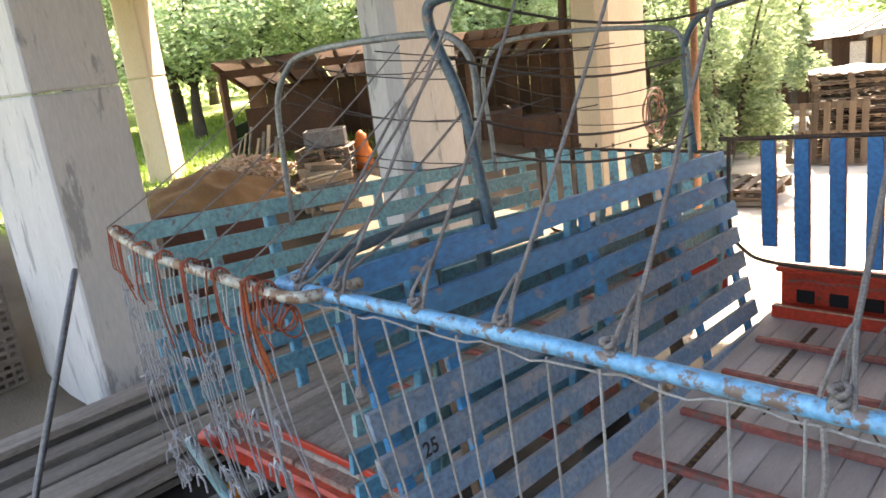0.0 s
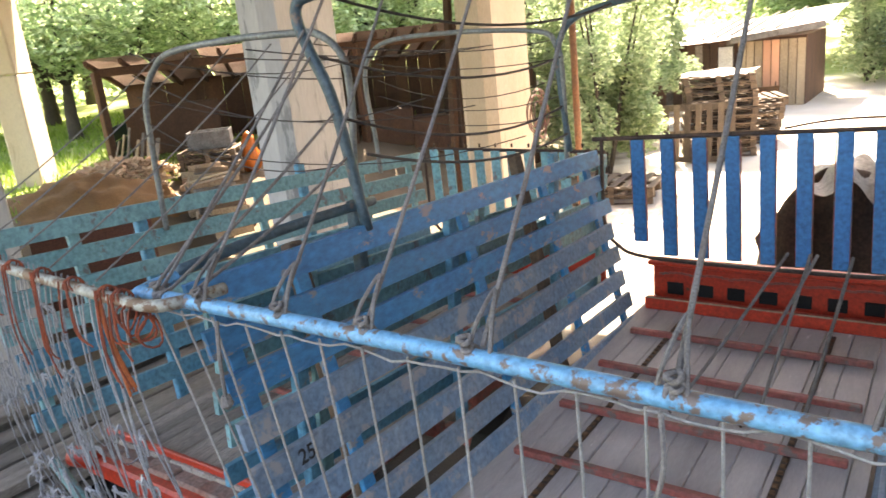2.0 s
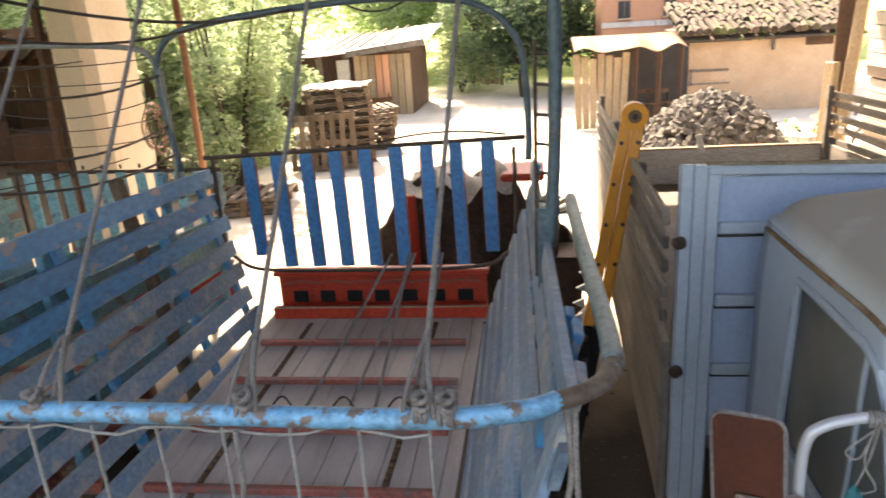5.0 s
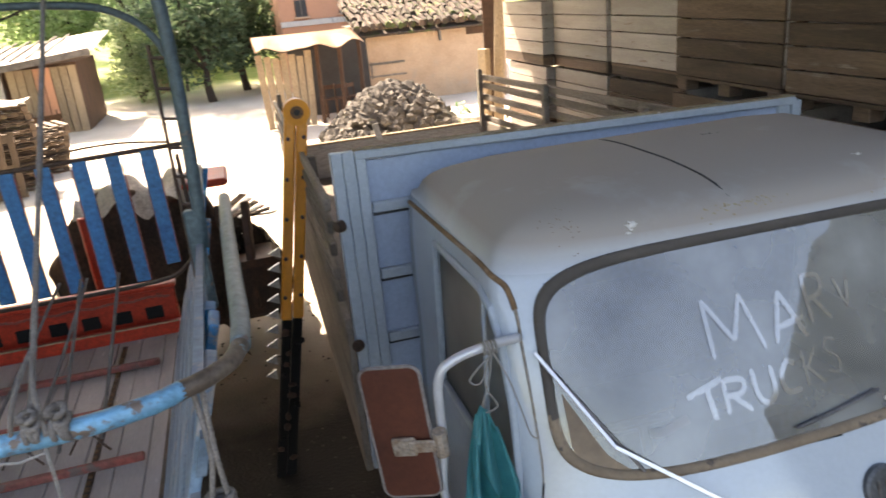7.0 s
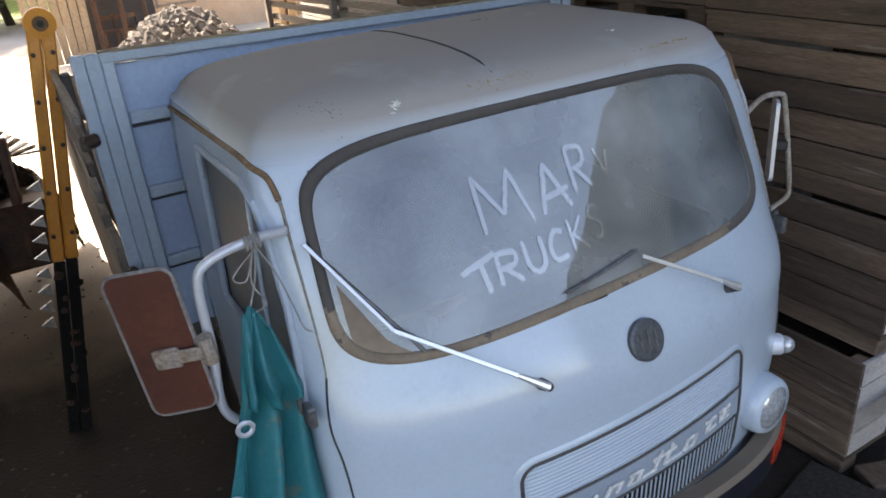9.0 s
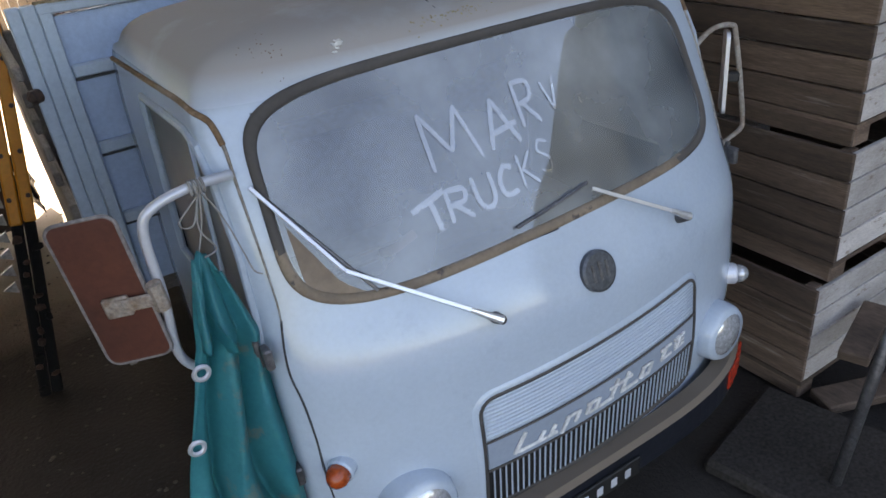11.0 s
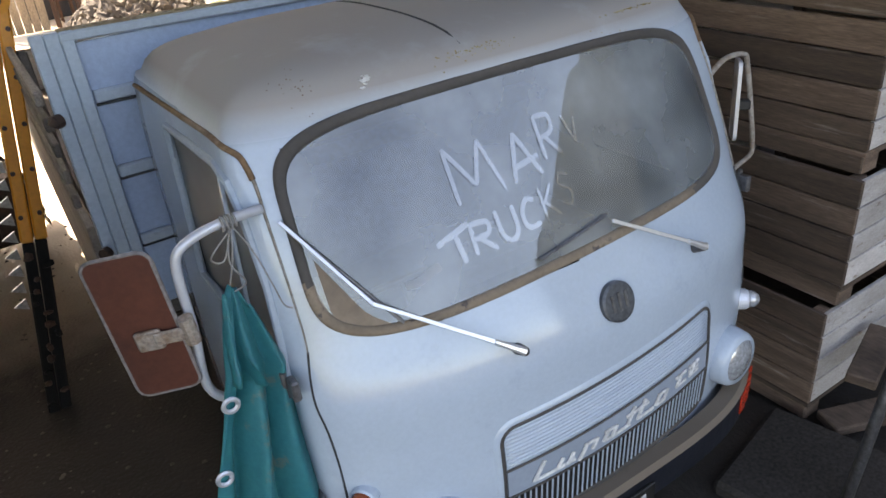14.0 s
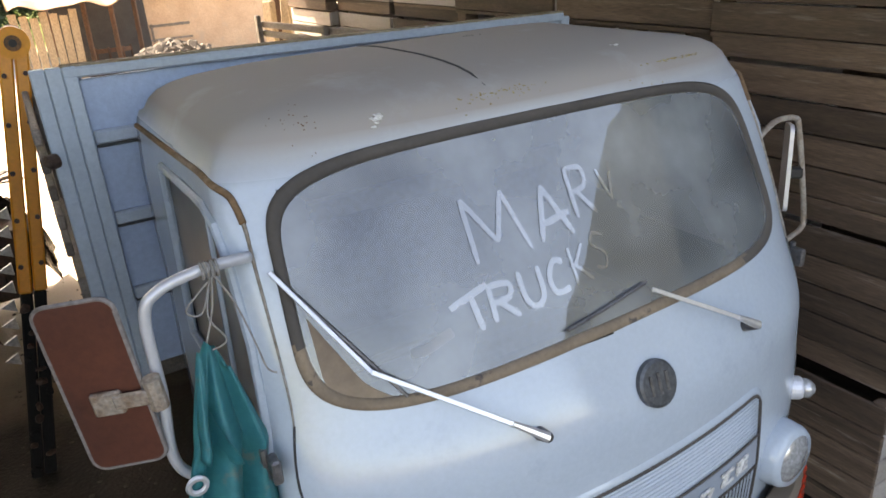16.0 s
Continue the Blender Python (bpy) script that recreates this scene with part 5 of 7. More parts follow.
# Solid black blocks on the face stand for the shade inside the holes.
for k in range(7):
    part("slot_hole", box(bmesh.new(), (-0.50 + 0.167 * k, 2.902, 1.096), (0.092, 0.012, 0.072), 0.002), DEEP_BLACK, rb)
bm = bmesh.new()
for k in range(40):
    x = -0.58 + 1.16 * k / 39
    box(bm, (x, 2.903, 1.178 + 0.012 * abs(math.sin(k * 0.48))), (0.032, 0.006, 0.014), 0.002)
part("dent_line", bm, RED_DULL, rb, "scalloped dark dent line")
gate(wb, 0.815, 2.66, 1.355, 2.005, 9, GATE_BLUE, DARK_IRON, 0.20, 0.05, 0.200, 0.135, RED_DULL)
part("spring_strip", tube(bmesh.new(), curve([(0.10, 2.67, 2.05), (0.30, 2.67, 2.085), (0.55, 2.67, 2.095), (0.78, 2.67, 2.07)], 5), 0.006, 6), DARK_IRON, wb, "thin bowed strip above the gate")
pipe_pts = curve([(-0.935, 0.05, 2.085), (-0.925, -0.075, 2.085), (-0.86, -0.09, 2.085), (-0.3, -0.10, 2.09), (0.3, -0.10, 2.085), (0.74, -0.093, 2.076), (0.90, -0.062, 2.073), (0.962, -0.025, 2.071)], 8)
fp = part("front_pipe", tube(bmesh.new(), pipe_pts, 0.0180, 12), PIPE_BLUE, wb, "chipped light blue pipe across the front", smooth=True)
part("pipe_corner", tube(bmesh.new(), curve([(0.955, -0.030, 2.071), (1.005, 0.003, 2.07), (1.047, 0.050, 2.07), (1.066, 0.115, 2.07)], 8), 0.0175, 12), PIPE_BARE, wb, "bare rusty bend of the front pipe", smooth=True)
part("side_rail", tube(bmesh.new(), curve([(1.066, 0.11, 2.07), (1.069, 0.25, 2.07), (1.062, 0.5, 2.07), (1.052, 0.9, 2.065), (1.045, 1.35, 2.06)], 6), 0.0205, 10), RAIL_TEAL, wb, "dull teal-grey side rail", smooth=True)
part("side_rail", tube(bmesh.new(), curve([(-0.93, 0.03, 2.10), (-0.915, 0.4, 2.115), (-0.915, 0.85, 2.10)], 6), 0.017, 10), HOOP_TEAL, wb, "dark side rail", smooth=True)
hoop(wb, [(-0.87, 0.75, 2.02), (-0.94, 0.75, 2.44), (-1.015, 0.75, 2.62), (-1.055, 0.75, 2.725), (-1.045, 0.75, 2.782), (-0.99, 0.752, 2.803), (-0.85, 0.76, 2.808), (0.0, 0.88, 2.84), (0.75, 1.0, 2.86),
          (0.93, 1.02, 2.835), (0.985, 1.02, 2.74), (0.988, 1.02, 2.35), (0.97, 1.02, 2.0)], HOOP_TEAL, "dark teal arch of bent pipe", 0.020)
hoop(wb, [(-0.975, 2.6, 1.95), (-1.015, 2.6, 2.36), (-1.005, 2.6, 2.53), (-0.925, 2.6, 2.64), (-0.76, 2.6, 2.69), (-0.45, 2.6, 2.73), (0.1, 2.6, 2.765), (0.50, 2.6, 2.745), (0.68, 2.6, 2.70),
          (0.81, 2.6, 2.60), (0.875, 2.6, 2.44), (0.895, 2.6, 2.10), (0.89, 2.6, 1.95)], HOOP_TEAL, "dark blue arch of bent pipe at the rear")
for x in (-0.93, 0.955):
    part("hoop_socket", beam(bmesh.new(), (x, 0.76 if x < 0 else 1.02, 1.80), (x, 0.76 if x < 0 else 1.02, 2.12), 0.045, 0.04, 0.006, (0, 1, 0)), HOOP_TEAL, wb, "hoop socket on the side")
lad = part("rung_frame", tube(bmesh.new(), [(0.930, 1.03, 1.90), (0.935, 1.03, 2.60)], 0.006, 6), DARK_IRON, wb, "thin iron rung frame on the arch")
for k in range(8):
    part("rung", tube(bmesh.new(), [(0.932, 1.03, 1.97 + 0.085 * k), (0.985, 1.02, 1.965 + 0.085 * k)], 0.005, 5), DARK_IRON, lad)
# upright blue boards and a post at the right front corner
for x, y, m in ((1.005, 0.30, BLUE), (1.000, 0.10, BLUE_OLD)):
    part("corner_board", beam(bmesh.new(), (x - 0.32, y, 1.0), (x + 0.01, y, 2.06), 0.085, 0.022, 0.003, (1, 0, 0)), m, wb)
# ropes up to the arch, knots, net cords
KX = (-0.82, -0.66, -0.39, -0.15, 0.09, 0.46, 0.75)
for x in KX:
    knot(wb, (x, -0.095, 2.09), 0.0145, ROPE, 4)
for x, xt, zt in ((-0.66, -0.93, 2.80), (-0.39, -0.69, 2.81), (-0.15, -0.37, 2.82), (0.12, -0.07, 2.835), (0.46, 0.375, 2.845), (0.75, 0.76, 2.86)):
    part("stay_rope", tube(bmesh.new(), sag((x, -0.095, 2.11), (xt, 0.83 + 0.1 * x, zt), 0.012, 6), 0.0055, 6), ROPE, wb)
    part("stay_loop", tube(bmesh.new(), curve([(x - 0.035, -0.10, 2.075), (x - 0.02, -0.085, 2.14), (x + (xt - x) * 0.10, -0.01, 2.185), (x + 0.01, -0.075, 2.15), (x + 0.02, -0.11, 2.085)], 5), 0.0045, 6), ROPE, wb)
knot(wb, (0.79, -0.09, 2.085), 0.016, ROPE, 6)
for x0, x1, y1, z1 in ((-0.86, -1.01, 0.75, 2.62), (-0.83, -1.03, 0.75, 2.70), (-0.80, -0.94, 0.75, 2.43), (-0.72, -0.91, 0.75, 2.28)):
    part("slant_rope", tube(bmesh.new(), sag((x0, -0.09, 2.10), (x1, y1, z1), 0.015, 8), 0.005, 6), ROPE, wb)
cords = []
for k in range(15):
    x = -0.86 + 1.62 * k / 14
    pull = 0.42 * max(0.0, -x - 0.1) ** 1.0
    xb = x + pull
    yb = -0.07 + 0.02 * math.sin(k * 2.1)
    part("net_cord", tube(bmesh.new(), sag((x, -0.10, 2.062), (xb, yb, 1.02 + 0.02 * math.sin(k)), 0.0, 5), 0.0032, 6), CORD, wb)
part("net_hem", tube(bmesh.new(), [(-0.86 + 1.62 * k / 40, -0.10 - 0.004 * math.sin(k), 2.058 + 0.004 * math.sin(k * 0.9) - 0.003 * (k % 4)) for k in range(41)], 0.0028, 5), CORD, wb, "pale net hem laced under the pipe")
for x, l in ((0.44, 0.16), (-0.60, 0.20)):
    part("loose_end", tube(bmesh.new(), curve([(x, -0.11, 2.06), (x + 0.01, -0.13, 2.06 - l * 0.5), (x - 0.01, -0.12, 2.06 - l)], 5), 0.005, 6), ROPE, wb)
    part("loose_knot", tube(bmesh.new(), [(x - 0.01, -0.12, 2.06 - l + 0.012), (x - 0.008, -0.12, 2.06 - l - 0.012), (x - 0.01, -0.12, 2.06 - l - 0.024)], [0.010, 0.017, 0.006], 7), ROPE, wb)
bm = bmesh.new()
for dx in (-0.008, 0.008):
    tube(bm, curve([(0.985 + dx, 0.0, 2.06), (0.99 + dx * 0.5, -0.02, 1.93), (0.985 + dx * 2, -0.02, 1.80), (0.99 + dx * 2.4, -0.01, 1.5), (0.985 + dx * 2, 0.0, 1.2)], 6), 0.0055, 6)
for k in range(5):
    tube(bm, [Vector((0.985, -0.02, 1.84 - 0.014 * k)) + Vector((0.024 * math.cos(a), 0.018 * math.sin(a), 0)) for a in [j * math.tau / 10 for j in range(11)]], 0.007, 6)
part("hanging_rope", bm, ROPE, wb, "grey double rope hanging at the corner", smooth=True)
for x0, x1, y1 in ((0.14, -0.12, 1.72), (0.27, 0.08, 1.74), (0.42, 0.36, 1.74), (0.24, 0.20, 1.70)):
    part("gate_rope", tube(bmesh.new(), sag((x0, 2.62, 1.45), (x1, y1, 1.03), 0.01, 6), 0.008, 6), ROPE, wb)
for x in (-0.20, 0.08, 0.33):
    part("floor_loop", tube(bmesh.new(), [(x - 0.08 + 0.16 * k / 10, 1.66 + 0.03 * math.sin(k * 0.5), 1.03 + 0.075 * math.sin(math.pi * k / 10)) for k in range(11)], 0.005, 5), DARK_IRON, wb, "bent wire loop on the floor")
# dark cords slung between the arches
for k, (x0, z0, x1, z1, d) in enumerate(((-1.01, 2.61, -1.0, 2.46, 0.09), (-0.93, 2.40, -1.0, 2.20, 0.10), (-0.95, 2.80, -0.70, 2.70, 0.10), (-0.55, 2.81, -0.25, 2.745, 0.07), (-0.85, 2.28, -0.98, 2.05, 0.08))):
    part("sagging_cord", tube(bmesh.new(), sag((x0, 0.78, z0), (x1, 2.60, z1), d, 12), 0.006, 6), CABLE, wb)
part("sagging_cord", tube(bmesh.new(), sag((0.0, 2.6, 2.76), (0.32, 2.6, 2.755), 0.05, 10), 0.005, 6), CABLE, wb)
part("front_beam", box(bmesh.new(), (0, -0.03, 0.93), (1.36, 0.06, 0.12), 0.01), RED, wb, "red front beam")
running_gear(wb, 0.62, 0.0, 2.72, 0.97)

# the teal wagon, its tail a little lower than its front
wa = thing("teal_forage_wagon", (-4.30, 0.0, 0.0), "teal slatted hay wagon with a torn net and red sills", "wagon")
floor_boards(wa, 0.66, 0.45, 3.1, 1.0, 17, mat("brown_floor_board", (0.40, 0.335, 0.295), (0.28, 0.235, 0.205), 3, 60, 0.85, stretch=(3, 0.4, 3), spread=0.25, bump=0.2))
cols_a = {-1: [TEAL, TEAL, TEAL, TEAL, TEAL_BLUE, TEAL_BLUE, TEAL_BLUE], 1: [TEAL, TEAL, TEAL, TEAL, TEAL, TEAL_BLUE, TEAL_BLUE]}
rail_box(wa, 0.14, 3.15, 2.02, 7, 0.23, cols_a, TEAL, {-1: lambda d: 0.72 - 0.09 * d, 1: lambda d: 0.72 - 0.09 * d})
for y, s in ((0.45, 1), (1.4, 1), (2.4, 1), (0.9, -1), (2.0, -1)):
    part("outer_post", beam(bmesh.new(), (s * 0.70, y, 0.9), (s * 0.745, y, 1.98), 0.06, 0.04, 0.006, (1, 0, 0)), TEAL_BLUE, wa)
for y in (1.1, 1.6, 2.1, 2.6):
    part("floor_bar", box(bmesh.new(), (0, y, 1.02), (1.05, 0.03, 0.028), 0.005), RED_DULL, wa, "worn red scraper bar")
gate(wa, 0.66, 3.16, 1.25, 1.86, 10, TEAL, DARK_IRON, 0.12, -0.02)
er = part("red_end_beam", box(bmesh.new(), (0.0, 3.26, 1.03), (1.30, 0.04, 0.34), 0.008), RED, wa, "red painted end beam")
part("beam_flange", box(bmesh.new(), (0.0, 3.24, 1.205), (1.32, 0.09, 0.025), 0.006), RED, er, "folded red top flange")
part("floor_channel", box(bmesh.new(), (-0.30, 2.35, 1.045), (0.09, 1.9, 0.05), 0.008), RED, wa, "red channel along the floor")
sill = part("front_sill", box(bmesh.new(), (-0.02, 0.37, 0.905), (1.34, 0.07, 0.10), 0.014), RED, wa, "worn red front sill")
part("sill_edge", box(bmesh.new(), (-0.02, 0.475, 1.008), (1.34, 0.022, 0.045), 0.006), RED, sill, "thin red angle along the floor")
for k in range(7):
    part("sill_plank", box(bmesh.new(), (-0.58 + 0.19 * k, 0.418 + 0.006 * (k % 2), 0.962 + 0.006 * (k % 3)), (0.182, 0.080, 0.03), 0.006), mat("scuffed_sill_wood", (0.27, 0.21, 0.18), (0.33, 0.15, 0.11), 6, 60, 0.85, spread=0.3) if k == 0 else bpy.data.materials["scuffed_sill_wood"], sill)
part("red_cylinder", tube(bmesh.new(), [(-0.74, 0.31, 0.955), (-0.735, 0.31, 0.955), (-0.60, 0.36, 0.94), (-0.595, 0.36, 0.94)], [0.036, 0.046, 0.046, 0.036], 16), RED, wa, "red roller end", smooth=True)
part("red_cylinder", tube(bmesh.new(), [(0.02, 0.30, 0.90), (0.30, 0.30, 0.90)], 0.05, 16), RED, wa, "red roller end", smooth=True)
ap = part("front_pipe", tube(bmesh.new(), curve([(-0.50, 0.02, 2.10), (-0.30, -0.04, 2.105), (0.1, -0.10, 2.09), (0.6, -0.14, 2.09), (0.90, -0.16, 2.09), (0.99, -0.12, 2.09), (1.0, 0.02, 2.08)], 6), 0.0165, 10), PIPE_OLD, wa, "flaking rusty pipe across the front", smooth=True)
part("lower_pipe", tube(bmesh.new(), [(-0.72, 0.22, 0.98), (0.35, -0.02, 0.88)], 0.024, 10), mat("peeling_teal_pipe", (0.10, 0.30, 0.34), (0.20, 0.36, 0.38), 8, 60, 0.5, wear=(0.2, 0.15, 0.1), wear_at=0.6), wa, "peeling teal pipe under the net", smooth=True)
part("bottle", tube(bmesh.new(), [(-0.28, 0.16, 0.93), (-0.27, 0.16, 0.86), (-0.26, 0.15, 0.82)], [0.03, 0.03, 0.012], 12), YELLOW, wa, "yellow tag", smooth=True)
hoop(wa, [(-0.69, 1.0, 1.85), (-0.67, 1.0, 2.2), (-0.635, 1.0, 2.485), (-0.51, 1.0, 2.63), (-0.37, 1.0, 2.685), (-0.01, 1.0, 2.705), (0.39, 1.0, 2.70), (0.53, 1.0, 2.68), (0.625, 1.0, 2.59), (0.636, 1.0, 2.43), (0.61, 1.0, 2.2), (0.60, 1.0, 1.85)],
     HOOP_GREY, "weathered grey arch of bent pipe", 0.0145)
hoop(wa, [(-0.62, 2.6, 1.8), (-0.63, 2.6, 2.06), (-0.655, 2.6, 2.40), (-0.575, 2.6, 2.565), (-0.38, 2.6, 2.635), (0.11, 2.6, 2.638), (0.60, 2.6, 2.60), (0.70, 2.6, 2.52), (0.73, 2.6, 2.38), (0.73, 2.6, 1.8)],
     HOOP_GREY, "weathered grey arch of bent pipe", 0.0145)
for k in range(4):
    x0 = -0.55 + 0.33 * k
    part("top_cord", tube(bmesh.new(), sag((x0, 1.0, 2.66), (x0 + rnd.uniform(-0.2, 0.2), 2.62, 2.55), rnd.uniform(0.02, 0.12), 8), 0.003, 5), CABLE, wa)
for k in range(5):
    z = 2.2 + 0.1 * k
    part("side_cord", tube(bmesh.new(), sag((-0.70, 1.0, z + 0.1), (rnd.uniform(0.5, 0.8), 1.0 + rnd.uniform(0, 1.4), z - 0.1), rnd.uniform(0.05, 0.16), 10), 0.003, 5), CABLE, wa)
    part("side_cord", tube(bmesh.new(), sag((-0.55, 2.6, z), (0.70, 2.6, z - 0.05), rnd.uniform(0.04, 0.12), 10), 0.003, 5), CABLE, wa)
for k in range(5):
    part("net_line", tube(bmesh.new(), sag((-0.50 + 0.29 * k, 0.0 - 0.03 * k, 2.11), (-0.48 + 0.25 * k, 0.99, 2.67), 0.03, 8), 0.0032, 5), ROPE, wa)
for k in range(32):
    u = k / 31
    x, y = -0.49 + 1.30 * u, 0.02 - 0.16 * u
    z1 = rnd.choice((1.0, 1.05, 1.2, 1.45, 1.0, 0.95))
    xb = x + rnd.uniform(-0.12, 0.10) - 0.18 * (1 - u)
    pts = [(x, y, 2.10), (x + rnd.uniform(-0.03, 0.03), y - 0.02, 1.85), (x + (xb - x) * 0.6 + rnd.uniform(-0.04, 0.04), y + 0.04, 1.5 * 0.6 + z1 * 0.4), (xb, y + 0.12, z1)]
    part("torn_string", tube(bmesh.new(), curve(pts, 4), 0.0026, 4), PLASTIC_NET, wa)
for k in range(44):
    u = rnd.random()
    c = Vector((-0.62 + 1.3 * u, 0.06 - 0.16 * u, 0.95 + 1.05 * rnd.random() ** 1.4))
    bm = bmesh.new()
    for j in range(3):
        d = Vector((rnd.uniform(-1, 1), rnd.uniform(-0.4, 0.4), rnd.uniform(-1, 1))).normalized() * 0.03
        tube(bm, curve([c - d, c + Vector((0.01, -0.01, 0.01)), c + d, c + d * 1.2 + Vector((0, 0, -0.05))], 4), 0.004, 4)
    part("string_tangle", bm, PLASTIC_NET, wa)
for x, y, l in ((-0.48, 0.02, 0.30), (-0.38, 0.0, 0.34), (-0.30, -0.02, 0.26), (-0.06, -0.07, 0.36), (0.16, -0.105, 0.42), (0.36, -0.12, 0.48), (0.56, -0.14, 0.26), (0.74, -0.15, 0.34), (0.81, -0.155, 0.20)):
    bm = bmesh.new()
    for j in range(3):
        dx = rnd.uniform(-0.02, 0.02)
        tube(bm, curve([(x + dx, y - 0.02, 2.11), (x + dx * 2, y - 0.03, 2.08 - l * 0.4), (x + dx * 3 + 0.02, y - 0.02, 2.08 - l * (0.45 + 0.3 * rnd.random()))], 4), 0.0028, 5)
    for j in range(4):
        tube(bm, [Vector((x + 0.012 * j, y, 2.10)) + Vector((0.012 * math.sin(a + j), 0.0195 * math.cos(a), 0.0195 * math.sin(a))) for a in [i * math.tau / 10 for i in range(11)]], 0.003, 5)
    part("twine", bm, TWINE, wa, "orange baler twine wound on the pipe")
bm = bmesh.new()
for j in range(7):
    o = rnd.uniform(-0.014, 0.014)
    tube(bm, curve([(0.74 + o * 0.4, -0.165, 2.08), (0.748 + o * 0.7, -0.17, 2.00), (0.768 + o * 1.1, -0.165, 1.91), (0.785 + o * 1.8, -0.16, 1.85 - 0.04 * rnd.random())], 4), 0.0028, 5)
tagged(part("twine_tail", bm, TWINE_TAIL, wa, "frayed orange twine tail"), kind="stuff")
bm = bmesh.new()
for j in range(5):
    c = Vector((0.86 + 0.022 * j, -0.17, 2.055 - 0.006 * j))
    r = 0.034 + 0.006 * (j % 3)
    tube(bm, [c + Vector((0.010 * math.sin(2 * a + j), r * 0.75 * math.cos(a), r * math.sin(a))) for a in [i * math.tau / 14 for i in range(15)]], 0.0032, 5)
part("twine_loop", bm, TWINE, wa, "loops of old twine hanging from the pipe end")
running_gear(wa, 0.60, 0.45, 3.1, 0.95)

# a pole that leans beside the teal wagon
solo("leaning_pole", tube(bmesh.new(), [(-5.001, -0.087, 1.945), (-4.998, -0.09, 1.935), (-4.85, -0.46, 1.23), (-4.60, -1.05, 0.05)], [0.009, 0.014, 0.014, 0.014], 10), IRON, "grey metal pole leaning near the teal wagon", "pole", smooth=True)

# ---- wooden bins stacked along the right ----
def bin_crate(at, rot, label, group, wood, ends, skid=False):
    t = thing("wooden_bin", at, label, "crate", group, rot=rot)
    L, D, H, foot = 1.04, 1.06, 0.50, 0.10
    hb = H / 4
    for k in range(4):
        z = foot + hb * (k + 0.5)
        for s in (-1, 1):
            # Darker sides, lighter ends: the light on each face is in the colour.
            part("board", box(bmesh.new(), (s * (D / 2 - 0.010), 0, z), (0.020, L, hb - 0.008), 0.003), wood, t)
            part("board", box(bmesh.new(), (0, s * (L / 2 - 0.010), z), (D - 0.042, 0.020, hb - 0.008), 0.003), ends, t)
    for sx in (-1, 1):
        for sy in (-1, 1):
            part("corner_post", box(bmesh.new(), (sx * (D / 2 - 0.045), sy * (L / 2 - 0.045), foot + H / 2), (0.05, 0.05, H), 0.004), BIN_WOOD, t)
    part("base", box(bmesh.new(), (0, 0, foot - 0.012), (D, L, 0.022), 0.003), BIN_WOOD, t)
    for sx in (-1, 0, 1):
        for sy in (-1, 0, 1):
            if skid and sx < 0 and sy == 0:
                part("skid", box(bmesh.new(), (-D / 2 + 0.012, 0, 0.046), (0.022, L - 0.02, 0.084), 0.004), BIN_WOOD, t)
            part("foot", box(bmesh.new(), (sx * (D / 2 - 0.06), sy * (L / 2 - 0.06), 0.042), (0.10, 0.11, 0.078), 0.005), BIN_WOOD, t)
    return t


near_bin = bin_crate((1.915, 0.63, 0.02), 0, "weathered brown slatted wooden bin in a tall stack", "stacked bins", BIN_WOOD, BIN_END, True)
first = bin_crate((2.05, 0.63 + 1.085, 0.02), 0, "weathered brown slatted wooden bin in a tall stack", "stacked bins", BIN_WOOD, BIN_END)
paler = bin_crate((2.04, 0.63 + 1.085 * 4, 0.02), 0, "slatted wooden bin towards the yard, sunlight put into its pale boards", "stacked bins", BIN_PALE, BIN_PALE, True)
for j in range(6):
    y = 0.63 + 1.085 * j
    for k in range(5 if j < 4 else 4):
        if (j, k) in ((0, 0), (1, 0), (4, 0)):
            continue
        nudge = (0, -0.07, -0.05, -0.03, 0)[k] if j == 0 else 0
        copy_thing(near_bin if j == 0 else paler if j > 3 or (j == 3 and k > 2) else first, pose(2.04 + nudge + rnd.uniform(-0.02, 0.02) + (0.10 if j in (3, 4) else 0), y + rnd.uniform(-0.015, 0.015), 0.02 + 0.612 * k, 0, 0, rnd.uniform(-1.2, 1.2)))

# ---- loose things round the bay ----
def rough_lump(bm, c, s, seed, detail=1, squash=0.0):
    """An uneven stone or lump."""
    made = bmesh.ops.create_icosphere(bm, subdivisions=detail, radius=1)["verts"]
    for v in made:
        q = v.co.copy()
        k = 1 + 0.35 * noise.noise(q * 1.3 + Vector((seed, seed * 2.3, 0)))
        v.co = Vector(c) + Vector((q.x * s[0] * k, q.y * s[1] * k, max(-0.8, q.z) * s[2] * k))
    return bm


# a slab and timber offcuts by the front of the lorry
solo("grey_slab", box(bmesh.new(), (1.10, -0.25, 0.045), (0.62, 0.85, 0.08), 0.02, pose(0, 0, 0, 0, 0, 12)), CASTING, "dark grey block in front of the bins", "block")
solo("grey_slab", box(bmesh.new(), (0.80, -0.85, 0.03), (0.70, 0.55, 0.05), 0.02, pose(0, 0, 0, 0, 0, -10)), CASTING, "dark grey block on the ground", "block")
for a, b, w in (((1.36, -0.10, 0.40), (1.75, 0.02, 0.42), 0.12), ((1.40, 0.02, 0.06), (2.2, -0.3, 0.05), 0.14), ((1.60, -0.35, 0.10), (2.4, -0.25, 0.12), 0.16)):
    solo("timber_offcut", beam(bmesh.new(), a, b, w, 0.05, 0.006), BIN_WOOD, "short sawn timber lying by the bins", "timber", "offcuts")
solo("leaning_pole", tube(bmesh.new(), [(0.985, -0.30, 0.0), (1.235, -0.30, 1.10)], 0.022, 10), IRON, "grey pole leaning near the bins", "pole", smooth=True)

